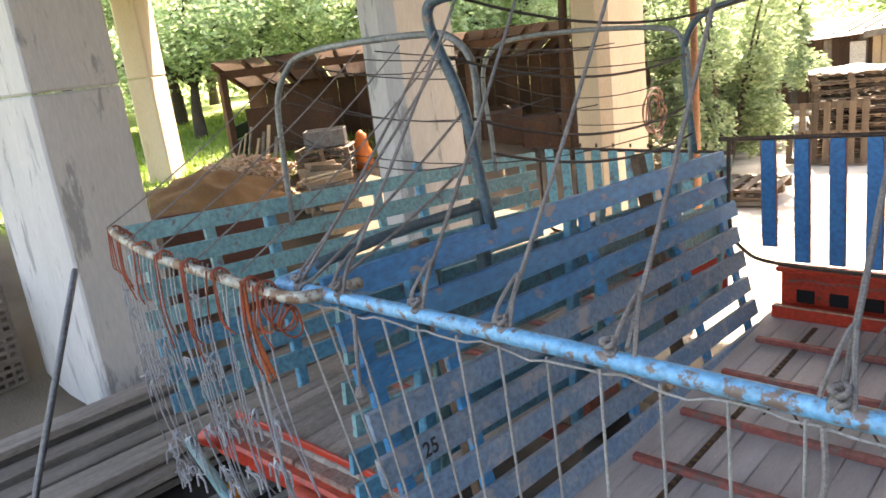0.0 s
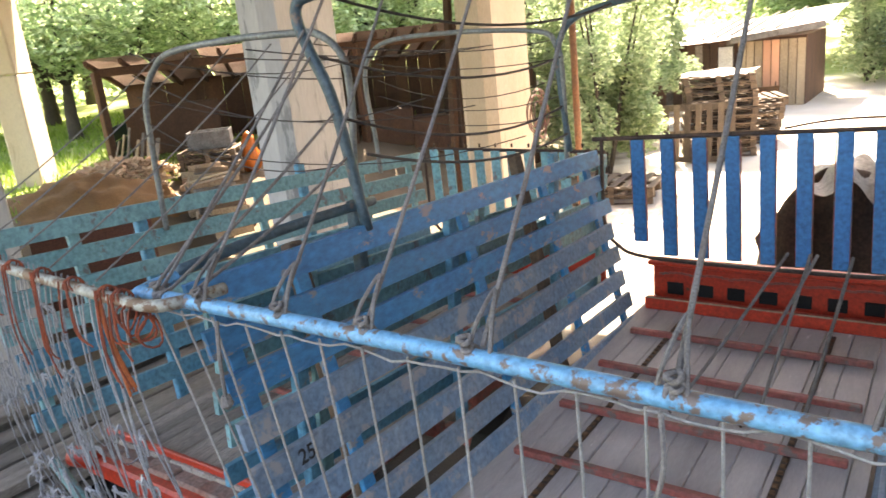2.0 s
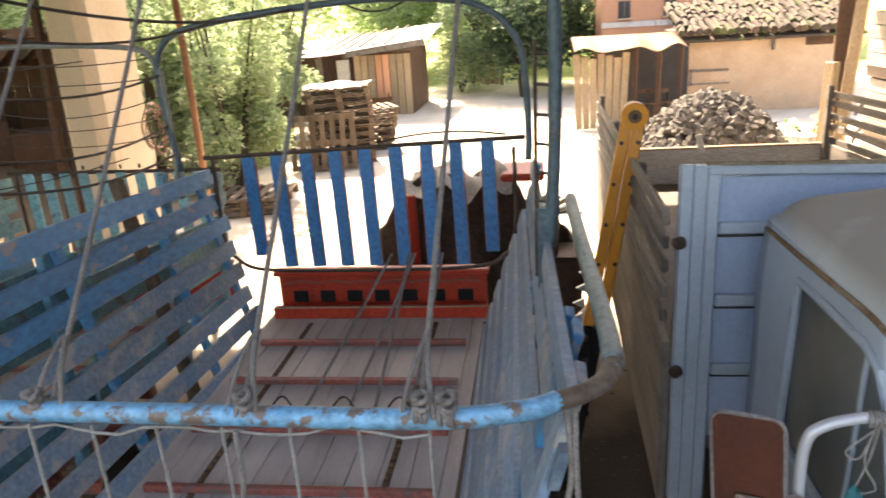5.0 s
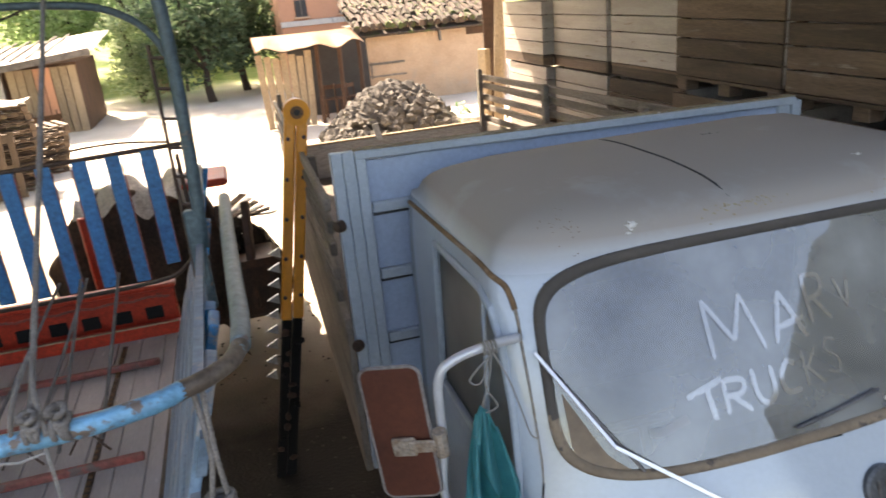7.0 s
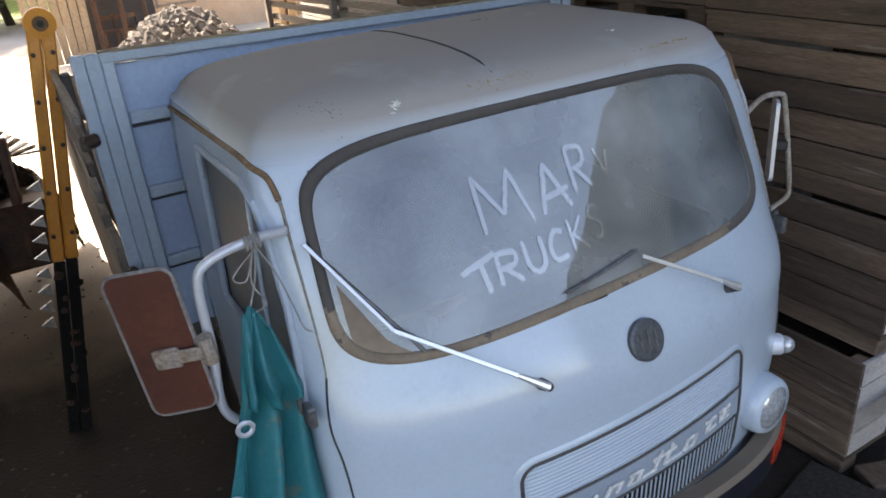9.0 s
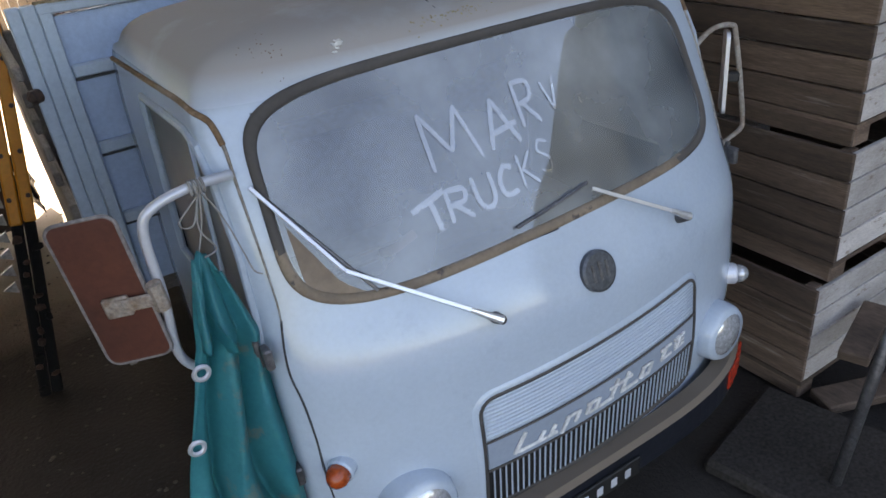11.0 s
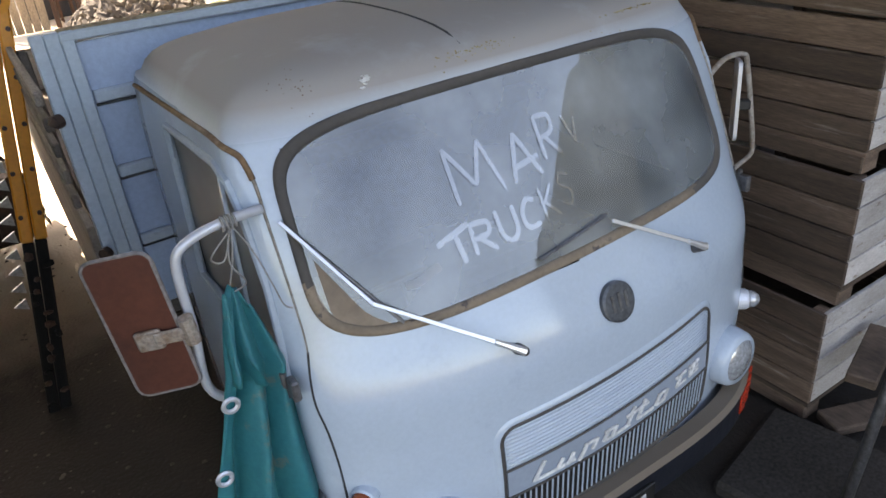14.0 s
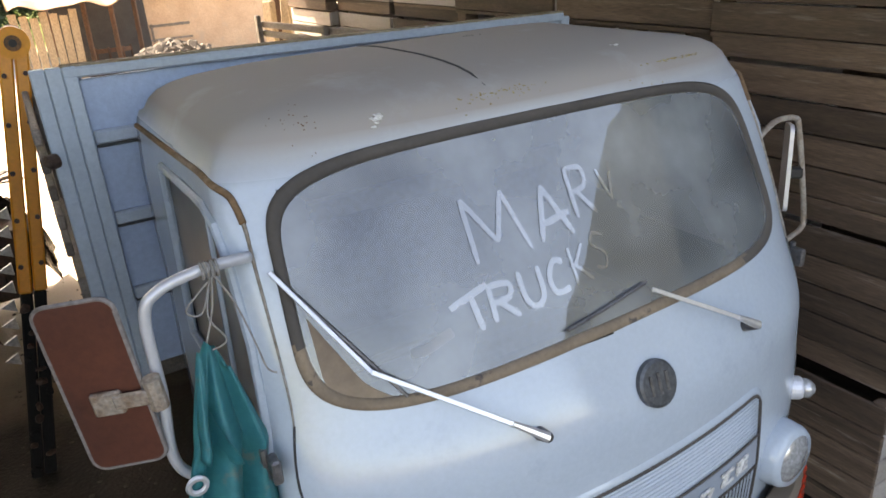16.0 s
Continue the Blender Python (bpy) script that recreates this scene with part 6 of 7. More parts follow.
# long boards stacked beside the teal wagon
for k in range(13):
    lay, col = divmod(k, 4)
    x = -7.35 + 0.30 * col + 0.10 * (lay % 2)
    a = (x + rnd.uniform(-0.05, 0.05), -2.6 + rnd.uniform(-0.2, 0.2), 0.10 + 0.10 * lay)
    b = (x + rnd.uniform(-0.08, 0.08) + 0.15, 3.0 + rnd.uniform(-0.3, 0.3), 0.10 + 0.10 * lay + rnd.uniform(0, 0.01))
    solo("long_board", beam(bmesh.new(), a, b, rnd.uniform(0.18, 0.26), rnd.uniform(0.05, 0.075), 0.006), GREY_WOOD, "long grey timber in a stack on the ground", "timber", "stacked boards")
for k in range(5):
    x = -5.95 + 0.17 * k
    solo("steel_channel", beam(bmesh.new(), (x, -2.2, 0.08 + 0.05 * (k % 2)), (x + 0.2, 2.4, 0.08 + 0.05 * (k % 2)), 0.09, 0.06, 0.008), mat("dusty_channel", (0.20, 0.195, 0.19), (0.13, 0.125, 0.12), 4, 60, 0.7) if k == 0 else bpy.data.materials["dusty_channel"], "dusty steel channel lying on the ground", "channel", "steel channels")
for k, (x, y) in enumerate(((-7.35, -1.3), (-7.35, 1.6))):
    solo("bearer", box(bmesh.new(), (-6.85, y, 0.035), (1.5, 0.10, 0.07), 0.006), GREY_WOOD, "timber bearer under the stack", "timber", "bearers")


def plastic_crate(at, rot):
    t = thing("plastic_crate", at, "brown vented plastic crate in a stack", "crate", "plastic crates", rot=rot)
    for z in (0.015, 0.09, 0.165, 0.235):
        for s in (-1, 1):
            part("band", box(bmesh.new(), (s * 0.285, 0, z), (0.02, 0.40, 0.035), 0.004), PLASTIC_CRATE, t)
            part("band", box(bmesh.new(), (0, s * 0.195, z), (0.58, 0.02, 0.035), 0.004), PLASTIC_CRATE, t)
    for k in range(-2, 3):
        for s in (-1, 1):
            part("stay", box(bmesh.new(), (s * 0.283, 0.09 * k, 0.125), (0.014, 0.03, 0.23), 0.003), PLASTIC_CRATE, t)
            part("stay", box(bmesh.new(), (0.13 * k, s * 0.193, 0.125), (0.04, 0.014, 0.23), 0.003), PLASTIC_CRATE, t)
    part("crate_base", box(bmesh.new(), (0, 0, 0.01), (0.56, 0.38, 0.015), 0.003), PLASTIC_CRATE, t)
    return t


pc = plastic_crate((-9.35, 0.42, 0.12), 8)
for k in range(1, 4):
    copy_thing(pc, pose(-9.35, 0.42, 0.12 + 0.252 * k, 0, 0, 8 + rnd.uniform(-2, 2)))
for k in range(4):
    copy_thing(pc, pose(-9.75, -0.02, 0.12 + 0.252 * k, 0, 0, 6 + rnd.uniform(-2, 2)))


def pallet(at, rot, label, group):
    t = thing("wooden_pallet", at, label, "pallet", group, rot=rot)
    for k in range(7):
        part("deck_board", box(bmesh.new(), (-0.55 + 1.10 * k / 6, 0, 0.132), (0.10, 1.0, 0.020), 0.003), PALLET_WOOD, t)
    for y in (-0.45, 0, 0.45):
        part("stringer", box(bmesh.new(), (0, y, 0.110), (1.2, 0.10, 0.020), 0.003), PALLET_WOOD, t)
        part("bottom_board", box(bmesh.new(), (0, y, 0.011), (1.2, 0.10, 0.020), 0.003), PALLET_WOOD, t)
        for x in (-0.55, 0, 0.55):
            part("block", box(bmesh.new(), (x, y, 0.06), (0.10, 0.10, 0.076), 0.004), PALLET_WOOD, t)
    return t


pl = pallet((-5.45, 12.9, 0.0), 20, "grey wooden pallet in a stack in the sun", "pallets in the yard")
for k in range(1, 10):
    copy_thing(pl, pose(-5.45 + rnd.uniform(-0.04, 0.04), 12.9, 0.145 * k, 0, 0, 20 + rnd.uniform(-3, 3)))
bm = bmesh.new()
grid(bm, 20, 14, lambda u, v: (-5.98 + 1.12 * u, 12.42 + 1.05 * v, 1.475 + 0.02 * math.sin(9 * u + 4 * v) - 0.05 * max(0.0, 0.12 - v) * 6))
bmesh.ops.solidify(bm, geom=bm.faces[:], thickness=0.012)
solo("sack_sheet", bm, SHEET_WHITE, "pale sheet laid on the pallet stack", "sheet", smooth=True)
for k in range(6):
    copy_thing(pl, pose(-5.36 + 0.03 * k, 14.2, 0.145 * k, 0, 0, 20 + rnd.uniform(-4, 4)))
tagged(copy_thing(pl, pose(-5.55, 12.05, 0.50, 80, 0, 8)), "pale pallet leaning on the pallet stack")
for k in range(2):
    copy_thing(pl, pose(-6.0 + 0.1 * k, 9.2, 0.145 * k, 0, 0, 15 - 9 * k))
for k in range(4):
    tagged(copy_thing(pl, pose(-11.25, 6.15, 0.90 + 0.105 * k, 0, 0, 38 + rnd.uniform(-4, 4)) @ Matrix.Scale(0.72, 4)), "brown wooden pallet in the stack by the shed")
tub = thing("grey_tub", (-11.28, 6.18, 1.322), "grey plastic tub standing on the pallet stack", "tub", rot=44)
bm = bmesh.new()
for a, b in (((-0.31, -0.2), (0.31, -0.2)), ((0.31, -0.2), (0.31, 0.2)), ((0.31, 0.2), (-0.31, 0.2)), ((-0.31, 0.2), (-0.31, -0.2))):
    beam(bm, (a[0], a[1], 0.13), (b[0], b[1], 0.13), 0.02, 0.26, 0.004)
part("tub_wall", bm, IRON, tub)
part("tub_floor", box(bmesh.new(), (0, 0, 0.015), (0.60, 0.38, 0.02), 0.004), IRON, tub)

# ---- folded cutter bar, yellow above and black below ----
cb = thing("folded_cutter_bar", (0, 0, 0), "upright mower cutter bar with yellow guards and black lower part", "mower bar")
foot, knee, top = Vector((-1.53, 2.66, 0.0)), Vector((-1.335, 2.82, 0.93)), Vector((-1.115, 3.0, 2.09))
for o in (-0.034, 0.034):
    d = Vector((o, 0, 0))
    part("guard_channel", beam(bmesh.new(), knee + d, top + d, 0.060, 0.05, 0.008, (0, 1, 0)), YELLOW, cb, "yellow steel channel")
    part("lower_bar", beam(bmesh.new(), foot + d * 0.9, knee + d * 0.9, 0.055, 0.05, 0.008, (0, 1, 0)), DEEP_BLACK, cb, "black lower bar")
ax = (top - knee).normalized()
part("pivot", tube(bmesh.new(), [top + Vector((0, -0.04, 0.0)), top + Vector((0, 0.04, 0.0))], 0.074, 24), YELLOW, cb, "rounded yellow head")
part("pivot_ring", tube(bmesh.new(), [top + Vector((0, -0.052, 0)), top + Vector((0, -0.04, 0))], 0.036, 18), RUST, cb, "worn pivot ring")
# Solid black disc painted for the shade in the pivot's hole.
part("pivot_hole", tube(bmesh.new(), [top + Vector((0, -0.056, 0)), top + Vector((0, -0.05, 0))], 0.018, 12), BLACK, cb)
for k in range(5):
    p = knee.lerp(top, 0.12 + 0.19 * k)
    for o in (-0.045, 0.045):
        part("rivet", tube(bmesh.new(), [p + Vector((o, -0.026, 0)), p + Vector((o, -0.036, 0))], 0.012, 8), DARK_IRON, cb)
for k in range(14):
    p = foot.lerp(knee, 0.06 + 0.067 * k) + Vector((rnd.uniform(-0.05, 0.05), -0.03, 0))
    part("guard_clamp", rough_lump(bmesh.new(), p, (rnd.uniform(0.018, 0.034), 0.02, rnd.uniform(0.015, 0.03)), k, 1), DARK_IRON if k % 3 else DEEP_BLACK, cb)
for k in range(9):
    p = foot.lerp(top, 0.30 + 0.042 * k)
    bm = bmesh.new()
    a = [bm.verts.new(p + Vector(q)) for q in ((-0.07, -0.008, 0.03), (-0.07, -0.008, -0.035), (-0.135, -0.008, -0.002), (-0.07, 0.008, 0.03), (-0.07, 0.008, -0.035), (-0.135, 0.008, -0.002))]
    for f in ((0, 1, 2), (5, 4, 3), (0, 2, 5, 3), (1, 4, 5, 2), (0, 3, 4, 1)):
        bm.faces.new([a[i] for i in f])
    part("tooth", bm, WHITE_STEEL, cb)

# ---- covered farm machine behind the blue wagon ----
fm = thing("covered_farm_machine", (0, 0, 0), "dark farm machine under sacking and white plastic sheet", "machine")
bm = bmesh.new()
grid(bm, 40, 26, lambda u, v: (-2.98 + 1.32 * u + 0.06 * math.sin(9 * v + 3 * u), 4.25 + 0.95 * v, max(0.06, 1.36 - 0.55 * abs(2 * u - 1) ** 3.5 - 1.2 * max(0, 0.35 - v) * 1.9 - 0.9 * max(0, v - 0.8) * 2 + 0.05 * math.sin(13 * u + 5 * v) + 0.05 * math.sin(23 * u - 8 * v))))
bmesh.ops.solidify(bm, geom=bm.faces[:], thickness=0.01)
part("sacking", bm, SHEET_BROWN, fm, "dark brown sacking", smooth=True)
bm = bmesh.new()
grid(bm, 36, 18, lambda u, v: (-2.70 + 0.86 * u, 4.40 + 0.62 * v, 1.47 - 0.10 * math.sin(u * 6.3 + 1) ** 2 - 0.20 * max(0, 0.4 - v) + 0.04 * math.sin(19 * u + 6 * v)))
bmesh.ops.solidify(bm, geom=bm.faces[:], thickness=0.008)
part("white_sheet", bm, SHEET_WHITE, fm, "crumpled white plastic sheet", smooth=True)
bm = bmesh.new()
tube(bm, [(-3.0, 4.9, 0.48), (-2.95, 4.9, 0.48), (-2.78, 4.9, 0.48), (-2.73, 4.9, 0.48)], [0.36, 0.46, 0.46, 0.36], 28)
part("tyre", bm, BLACK, fm, "black tractor tyre")
part("red_hood", box(bmesh.new(), (-1.76, 4.72, 1.43), (0.34, 0.5, 0.06), 0.02), RED, fm, "faded red hood")
part("red_arm", beam(bmesh.new(), (-2.62, 4.35, 1.35), (-2.60, 4.30, 0.5), 0.07, 0.06, 0.008), RED, fm, "red steel arm")
for k in range(7):
    part("frame_rod", beam(bmesh.new(), (-2.75 + 0.2 * k, 4.5, 0.35), (-2.7 + 0.2 * k, 4.7, 1.2), 0.06, 0.08, 0.01), DARK_IRON, fm)
part("gear_case", box(bmesh.new(), (-2.05, 4.75, 0.5), (1.5, 0.5, 0.5), 0.05), DARK_IRON, fm, "dark rusty gear case")
cov = thing("black_plastic_heap", (0, 0, 0), "heap under glossy black plastic sheet by the cutter bar", "heap")
bm = bmesh.new()
grid(bm, 70, 60, lambda u, v: (-2.15 + 0.96 * u + 0.03 * noise.noise((u * 9, v * 9, 4)), 4.66 + 1.0 * v, max(0.02, 0.98 * (math.sin(math.pi * min(1, u * 0.9 + 0.05)) * math.sin(math.pi * (0.15 + 0.75 * v))) ** 0.55
     + 0.16 * (0.5 - abs(noise.noise((u * 5, v * 5, 2)))) + 0.09 * (0.4 - abs(noise.noise((u * 13, v * 13, 7)))) - 0.08)))
bmesh.ops.solidify(bm, geom=bm.faces[:], thickness=0.006)
part("sheet", bm, BLACK_SHEET, cov)
for k in range(6):
    part("scrap", beam(bmesh.new(), (-1.95 + 0.09 * k, 4.9 + 0.08 * k, 0.92), (-1.50 + 0.05 * k, 5.2, 1.14 - 0.04 * k), 0.09, 0.012, 0.002), SHEET_WHITE if k % 2 else SHEET_BROWN, cov)

# ---- sheds, hut, houses ----
sh = thing("lean_to_shed", (0, 0, 0), "brown timber store with a rusty sheet roof, full of pallets", "shed")
SH = [(-13.9, 6.1, 0.9), (-12.3, 8.2, 0.8), (-11.0, 9.5, 0.6), (-9.6, 10.6, 0.35), (-8.5, 11.5, 0.15)]
for x, y, z in SH:
    part("post", beam(bmesh.new(), (x, y, z - 0.1), (x + 0.03, y, 2.6), 0.13, 0.13, 0.012), BROWN_WOOD, sh)
    part("back_post", beam(bmesh.new(), (x - 1.7, y + 1.6, z - 0.1), (x - 1.7, y + 1.6, 2.15), 0.12, 0.12, 0.012), BROWN_WOOD, sh)
for (x0, y0, z0), (x1, y1, z1) in zip(SH, SH[1:]):
    part("eaves_beam", beam(bmesh.new(), (x0, y0, 2.58), (x1, y1, 2.60), 0.10, 0.14, 0.01), BROWN_WOOD, sh)
    d = Vector((x1 - x0, y1 - y0, 0))
    for k in range(5):
        p = Vector((x0, y0, 2.70)) + d * (k / 5)
        part("rafter", beam(bmesh.new(), p + Vector((0.3, -0.3, 0.05)), p + Vector((-1.9, 1.8, -0.55)), 0.06, 0.09, 0.006), BROWN_WOOD, sh)
    for k in range(3):
        p = Vector((x0, y0, 2.76)) + d * (k / 3)
        q = Vector((x0, y0, 2.76)) + d * ((k + 0.97) / 3)
        bm = bmesh.new()
        grid(bm, 22, 2, lambda u, v, p=p, q=q: p.lerp(q, u) + Vector((0.35, -0.35, 0.06)) * (1 - v) + Vector((-2.0, 1.9, -0.58)) * v + Vector((0, 0, 0.008 * math.sin(u * 66))))
        bmesh.ops.solidify(bm, geom=bm.faces[:], thickness=0.004)
        part("roof_sheet", bm, SHED_TIN if k != 1 and x0 < -12 else SHED_SHEET, sh, "weathered corrugated sheet")
    for k in range(7):
        p = Vector((x0 - 1.65, y0 + 1.55, 0)) + d * (k / 7)
        q = Vector((x0 - 1.65, y0 + 1.55, 0)) + d * ((k + 0.99) / 7)
        part("back_board", beam(bmesh.new(), ((p + q) / 2) + Vector((0, 0, z0)), ((p + q) / 2) + Vector((0, 0, 2.34 - 0.05 * (k % 3))), (q - p).length, 0.03, 0.004, Vector((d.y, -d.x, 0)).normalized()), BROWN_WOOD, sh)
for k in range(3):
    part("side_board", beam(bmesh.new(), (-13.95, 6.15, 1.0 + 0.26 * k), (-15.3, 7.5, 1.0 + 0.26 * k), 0.03, 0.24, 0.004), mat("dark_green_board", (0.02, 0.07, 0.05), (0.03, 0.09, 0.06), 3, 50, 0.7) if k == 0 else bpy.data.materials["dark_green_board"], sh)
for n_, (x0, y0, z0) in enumerate(SH[1:3]):
    st_ = thing("timber_stack", (x0 + 0.25, y0 + 1.25, z0 - 0.05), "stack of brown boards stored under the shed roof", "timber", "shed timber", rot=44 if n_ == 0 else 38)
    for k in range(13):
        lay, col = divmod(k, 3)
        part("board", box(bmesh.new(), (0.05 * (k % 2), 0.24 * col - 0.24, 0.05 + 0.115 * lay), (1.75 - 0.15 * (k % 3), 0.20, 0.09), 0.006, pose(0, 0, 0, 0, 0, rnd.uniform(-3, 3))), (PALLET_WOOD, BROWN_WOOD, GREY_WOOD)[k % 3], st_)
part("stored_panel", box(bmesh.new(), (-13.25, 7.0, 1.52), (1.6, 0.06, 0.85), 0.01, pose(0, 0, 0, 0, 0, 48)), BROWN_WOOD, sh, "brown board panel")
for x, y, z, s in ((-11.6, 9.3, 1.0, 0.9), (-10.9, 10.2, 1.0, 0.8), (-10.3, 10.6, 0.8, 0.7), (-11.9, 8.9, 1.45, 0.6)):
    solo("stored_box", box(bmesh.new(), (x, y, z), (s, s, 0.7), 0.02, pose(0, 0, 0, 0, 0, 40)), BROWN_WOOD, "brown wooden box stored in the shed", "box", "stored boxes")
og = thing("orange_machine_cover", (-11.02, 6.68, 0.83), "glossy orange machine cover beside the pallets", "machine", rot=42)
part("hood", rough_lump(bmesh.new(), (0, 0, 0.26), (0.15, 0.14, 0.33), 3, 3), ORANGE, og, smooth=True)
part("hood_cap", tube(bmesh.new(), [(0, 0, 0.50), (0, 0, 0.60), (0, 0, 0.65)], [0.09, 0.07, 0.02], 16), ORANGE, og, smooth=True)
ob = thing("stacked_slats", (-12.95, 5.45, 0.96), "pale broken slats leaning by the shed", "timber")
for k in range(7):
    part("slat", beam(bmesh.new(), (0.12 * k, 0.05 * k, 0), (0.10 * k + 0.08, 0.2 + 0.05 * k, 0.55 + 0.1 * (k % 3)), 0.08, 0.02, 0.003), PALE_WOOD if k % 2 else GREY_WOOD, ob)

# sand heap with broken bricks on its far side
bm = bmesh.new()
grid(bm, 44, 34, lambda u, v: (-12.5 + 2.1 * u, 3.1 + 2.2 * v, ground_z(-12.5 + 2.1 * u, 3.1 + 2.2 * v) - 0.05 + 0.36 * max(0.0, math.sin(math.pi * u) * math.sin(math.pi * v)) ** 0.9 + 0.09 * noise.noise((u * 9, v * 9, 1)) + 0.03 * noise.noise((u * 31, v * 31, 1))))
solo("sand_mound", bm, SAND, "orange sand heap behind the column", "sand", smooth=True)
bm = bmesh.new()
for k in range(520):
    u, v = rnd.gauss(0, 0.36), rnd.gauss(0, 0.36)
    x, y = -11.85 + u, 4.90 + v * 1.25
    z = ground_z(x, y) + max(0.0, 0.36 - 0.5 * (u * u + v * v)) * rnd.random() ** 0.3
    box(bm, (x, y, z), (rnd.uniform(0.07, 0.21), rnd.uniform(0.04, 0.07), rnd.uniform(0.02, 0.045)), 0, Euler((rnd.uniform(-0.5, 0.5), rnd.uniform(-0.5, 0.5), rnd.uniform(0, 3))).to_matrix().to_4x4())
solo("firewood_heap", bm, BRICK, "heap of pale split firewood and offcuts", "firewood", kind="stuff")
# firewood, and a red-brown panel in place of a carton, between the pillars
fw = thing("firewood_stack", (-10.15, 5.2, ground_z(-10.15, 5.2) - 0.04), "rough stack of grey and pale firewood billets", "firewood", rot=58)
for k in range(112):
    col, lay = k % 14, k // 14
    bm = box(bmesh.new(), (0, 0, 0), (rnd.uniform(0.42, 0.62), rnd.uniform(0.07, 0.12), rnd.uniform(0.06, 0.10)), 0.008)
    m_ = pose(rnd.uniform(-0.08, 0.08), 0, 0, rnd.uniform(-30, 30), rnd.uniform(-7, 7), rnd.uniform(-12, 12))
    bmesh.ops.transform(bm, matrix=Matrix.Translation((0, 0.17 * col - 1.1 + rnd.uniform(-0.03, 0.03), 0.06 + 0.095 * lay * (0.75 + 0.25 * math.sin(col * 0.9)))) @ m_, verts=bm.verts)
    part("billet", bm, (PALE_WOOD, GREY_WOOD, PALLET_WOOD, BRICK)[k % 4], fw)
rp = thing("rusty_panel", (-8.95, 2.75, 0.0), "red-brown panel on edge, standing in for a brown carton", "panel", rot=58)
part("sheet", box(bmesh.new(), (0, 0, 0.62 + ground_z(-8.95, 2.75) * 0.5), (1.15, 0.03, 1.22), 0.004), mat("red_brown_sheet", (0.17, 0.065, 0.045), (0.12, 0.05, 0.035), 3, 50, 0.8), rp)
for x in (-0.5, 0.5):
    part("edge_batten", box(bmesh.new(), (x, 0.03, 0.60), (0.05, 0.03, 1.18), 0.004), BROWN_WOOD, rp)

# the low hut across the yard
hut = thing("timber_hut", (0, 0, 0), "low plank hut with a pale sheet roof", "hut")
HX0, HX1, HY0, HY1 = -9.35, -5.0, 19.4, 22.5
for k in range(13):
    x = HX0 + 2.6 * (k + 0.5) / 13
    part("plank", box(bmesh.new(), (x, HY0 - 0.02 * (k % 2), 0.85), (0.19, 0.035, 1.72 - 0.08 * (k % 3)), 0.006), BROWN_WOOD if k % 4 else GREY_WOOD, hut)
part("wall_panel", box(bmesh.new(), ((HX0 + HX1) / 2, (HY0 + HY1) / 2 + 0.05, 0.85), (HX1 - HX0 - 0.1, HY1 - HY0 - 0.1, 1.72), 0.01), BROWN_WOOD, hut, "brown hut wall")
for k in range(8):
    x = -6.65 + 1.6 * (k + 0.5) / 8
    part("pale_plank", box(bmesh.new(), (x, HY0 - 0.03, 0.82), (0.18, 0.035, 1.64), 0.006), PALE_WOOD if k not in (3, 4) else PLASTER_RED, hut)
part("hung_sheet", box(bmesh.new(), (-6.95, HY0 - 0.08, 1.1), (0.35, 0.02, 0.9), 0.005), SHEET_WHITE, hut, "pale sheet hung on the wall")
bm = bmesh.new()
grid(bm, 50, 8, lambda u, v: (HX0 - 0.3 + (HX1 - HX0 + 0.8) * u, HY0 - 0.6 + (HY1 - HY0 + 0.8) * v, 1.56 + 0.40 * u + 0.36 * v + 0.008 * math.sin(u * 130) + 0.03 * math.sin(u * 9)))
bmesh.ops.solidify(bm, geom=bm.faces[:], thickness=0.03)
part("roof", bm, TIN, hut, "pale sunlit sheet roof")
for k in range(6):
    part("roof_pole", tube(bmesh.new(), [(-7.4 + 0.35 * k, HY0 - 0.50, 1.80 + 0.03 * k), (-7.3 + 0.35 * k, HY1, 2.16 + 0.03 * k)], 0.03, 6), GREY_WOOD, hut)
part("fascia", beam(bmesh.new(), (-6.7, HY0 - 0.62, 1.72), (HX1 + 0.45, HY0 - 0.62, 1.95), 0.04, 0.16, 0.006), GREY_WOOD, hut)

wbw = thing("wheelbarrow", (-5.85, 18.7, 0.0), "orange wheelbarrow tipped against the hut", "wheelbarrow", rot=25)
bm = bmesh.new()
grid(bm, 8, 8, lambda u, v: ((u - 0.5) * (0.40 + 0.25 * v) * 1.1, -0.05 + 0.10 * math.cos(u * 3.14) ** 2 - 0.12 * abs(u - 0.5), 0.20 + 0.36 * v))
bmesh.ops.solidify(bm, geom=bm.faces[:], thickness=0.02)
part("tray", bm, RUST, wbw, "dented rusty orange tray")
for s in (-1, 1):
    part("handle", tube(bmesh.new(), [(s * 0.10, -0.1, 0.12), (s * 0.26, 0.08, 0.45), (s * 0.28, 0.10, 0.66)], 0.018, 6), BROWN_WOOD, wbw)
part("wheel", tube(bmesh.new(), [(-0.04, -0.14, 0.18), (0.04, -0.14, 0.18)], 0.18, 18), BLACK, wbw)

# store with a drooping sheet canopy, low house, upper house
ho = thing("low_farm_building", (0, 0, 0), "ochre plastered outbuilding with a mossy roof", "building")
part("wall_block", box(bmesh.new(), (3.65, 18.6, 0.92), (3.7, 3.0, 1.90), 0.02), PLASTER, ho, "ochre plastered wall")
for x, z, w, h in ((2.35, 1.0, 0.9, 0.06), (2.35, 0.7, 0.95, 0.05), (1.95, 0.85, 0.05, 0.4)):
    part("wall_seam", box(bmesh.new(), (x, 17.08, z), (w, 0.02, h), 0.004), GREY_WOOD, ho)
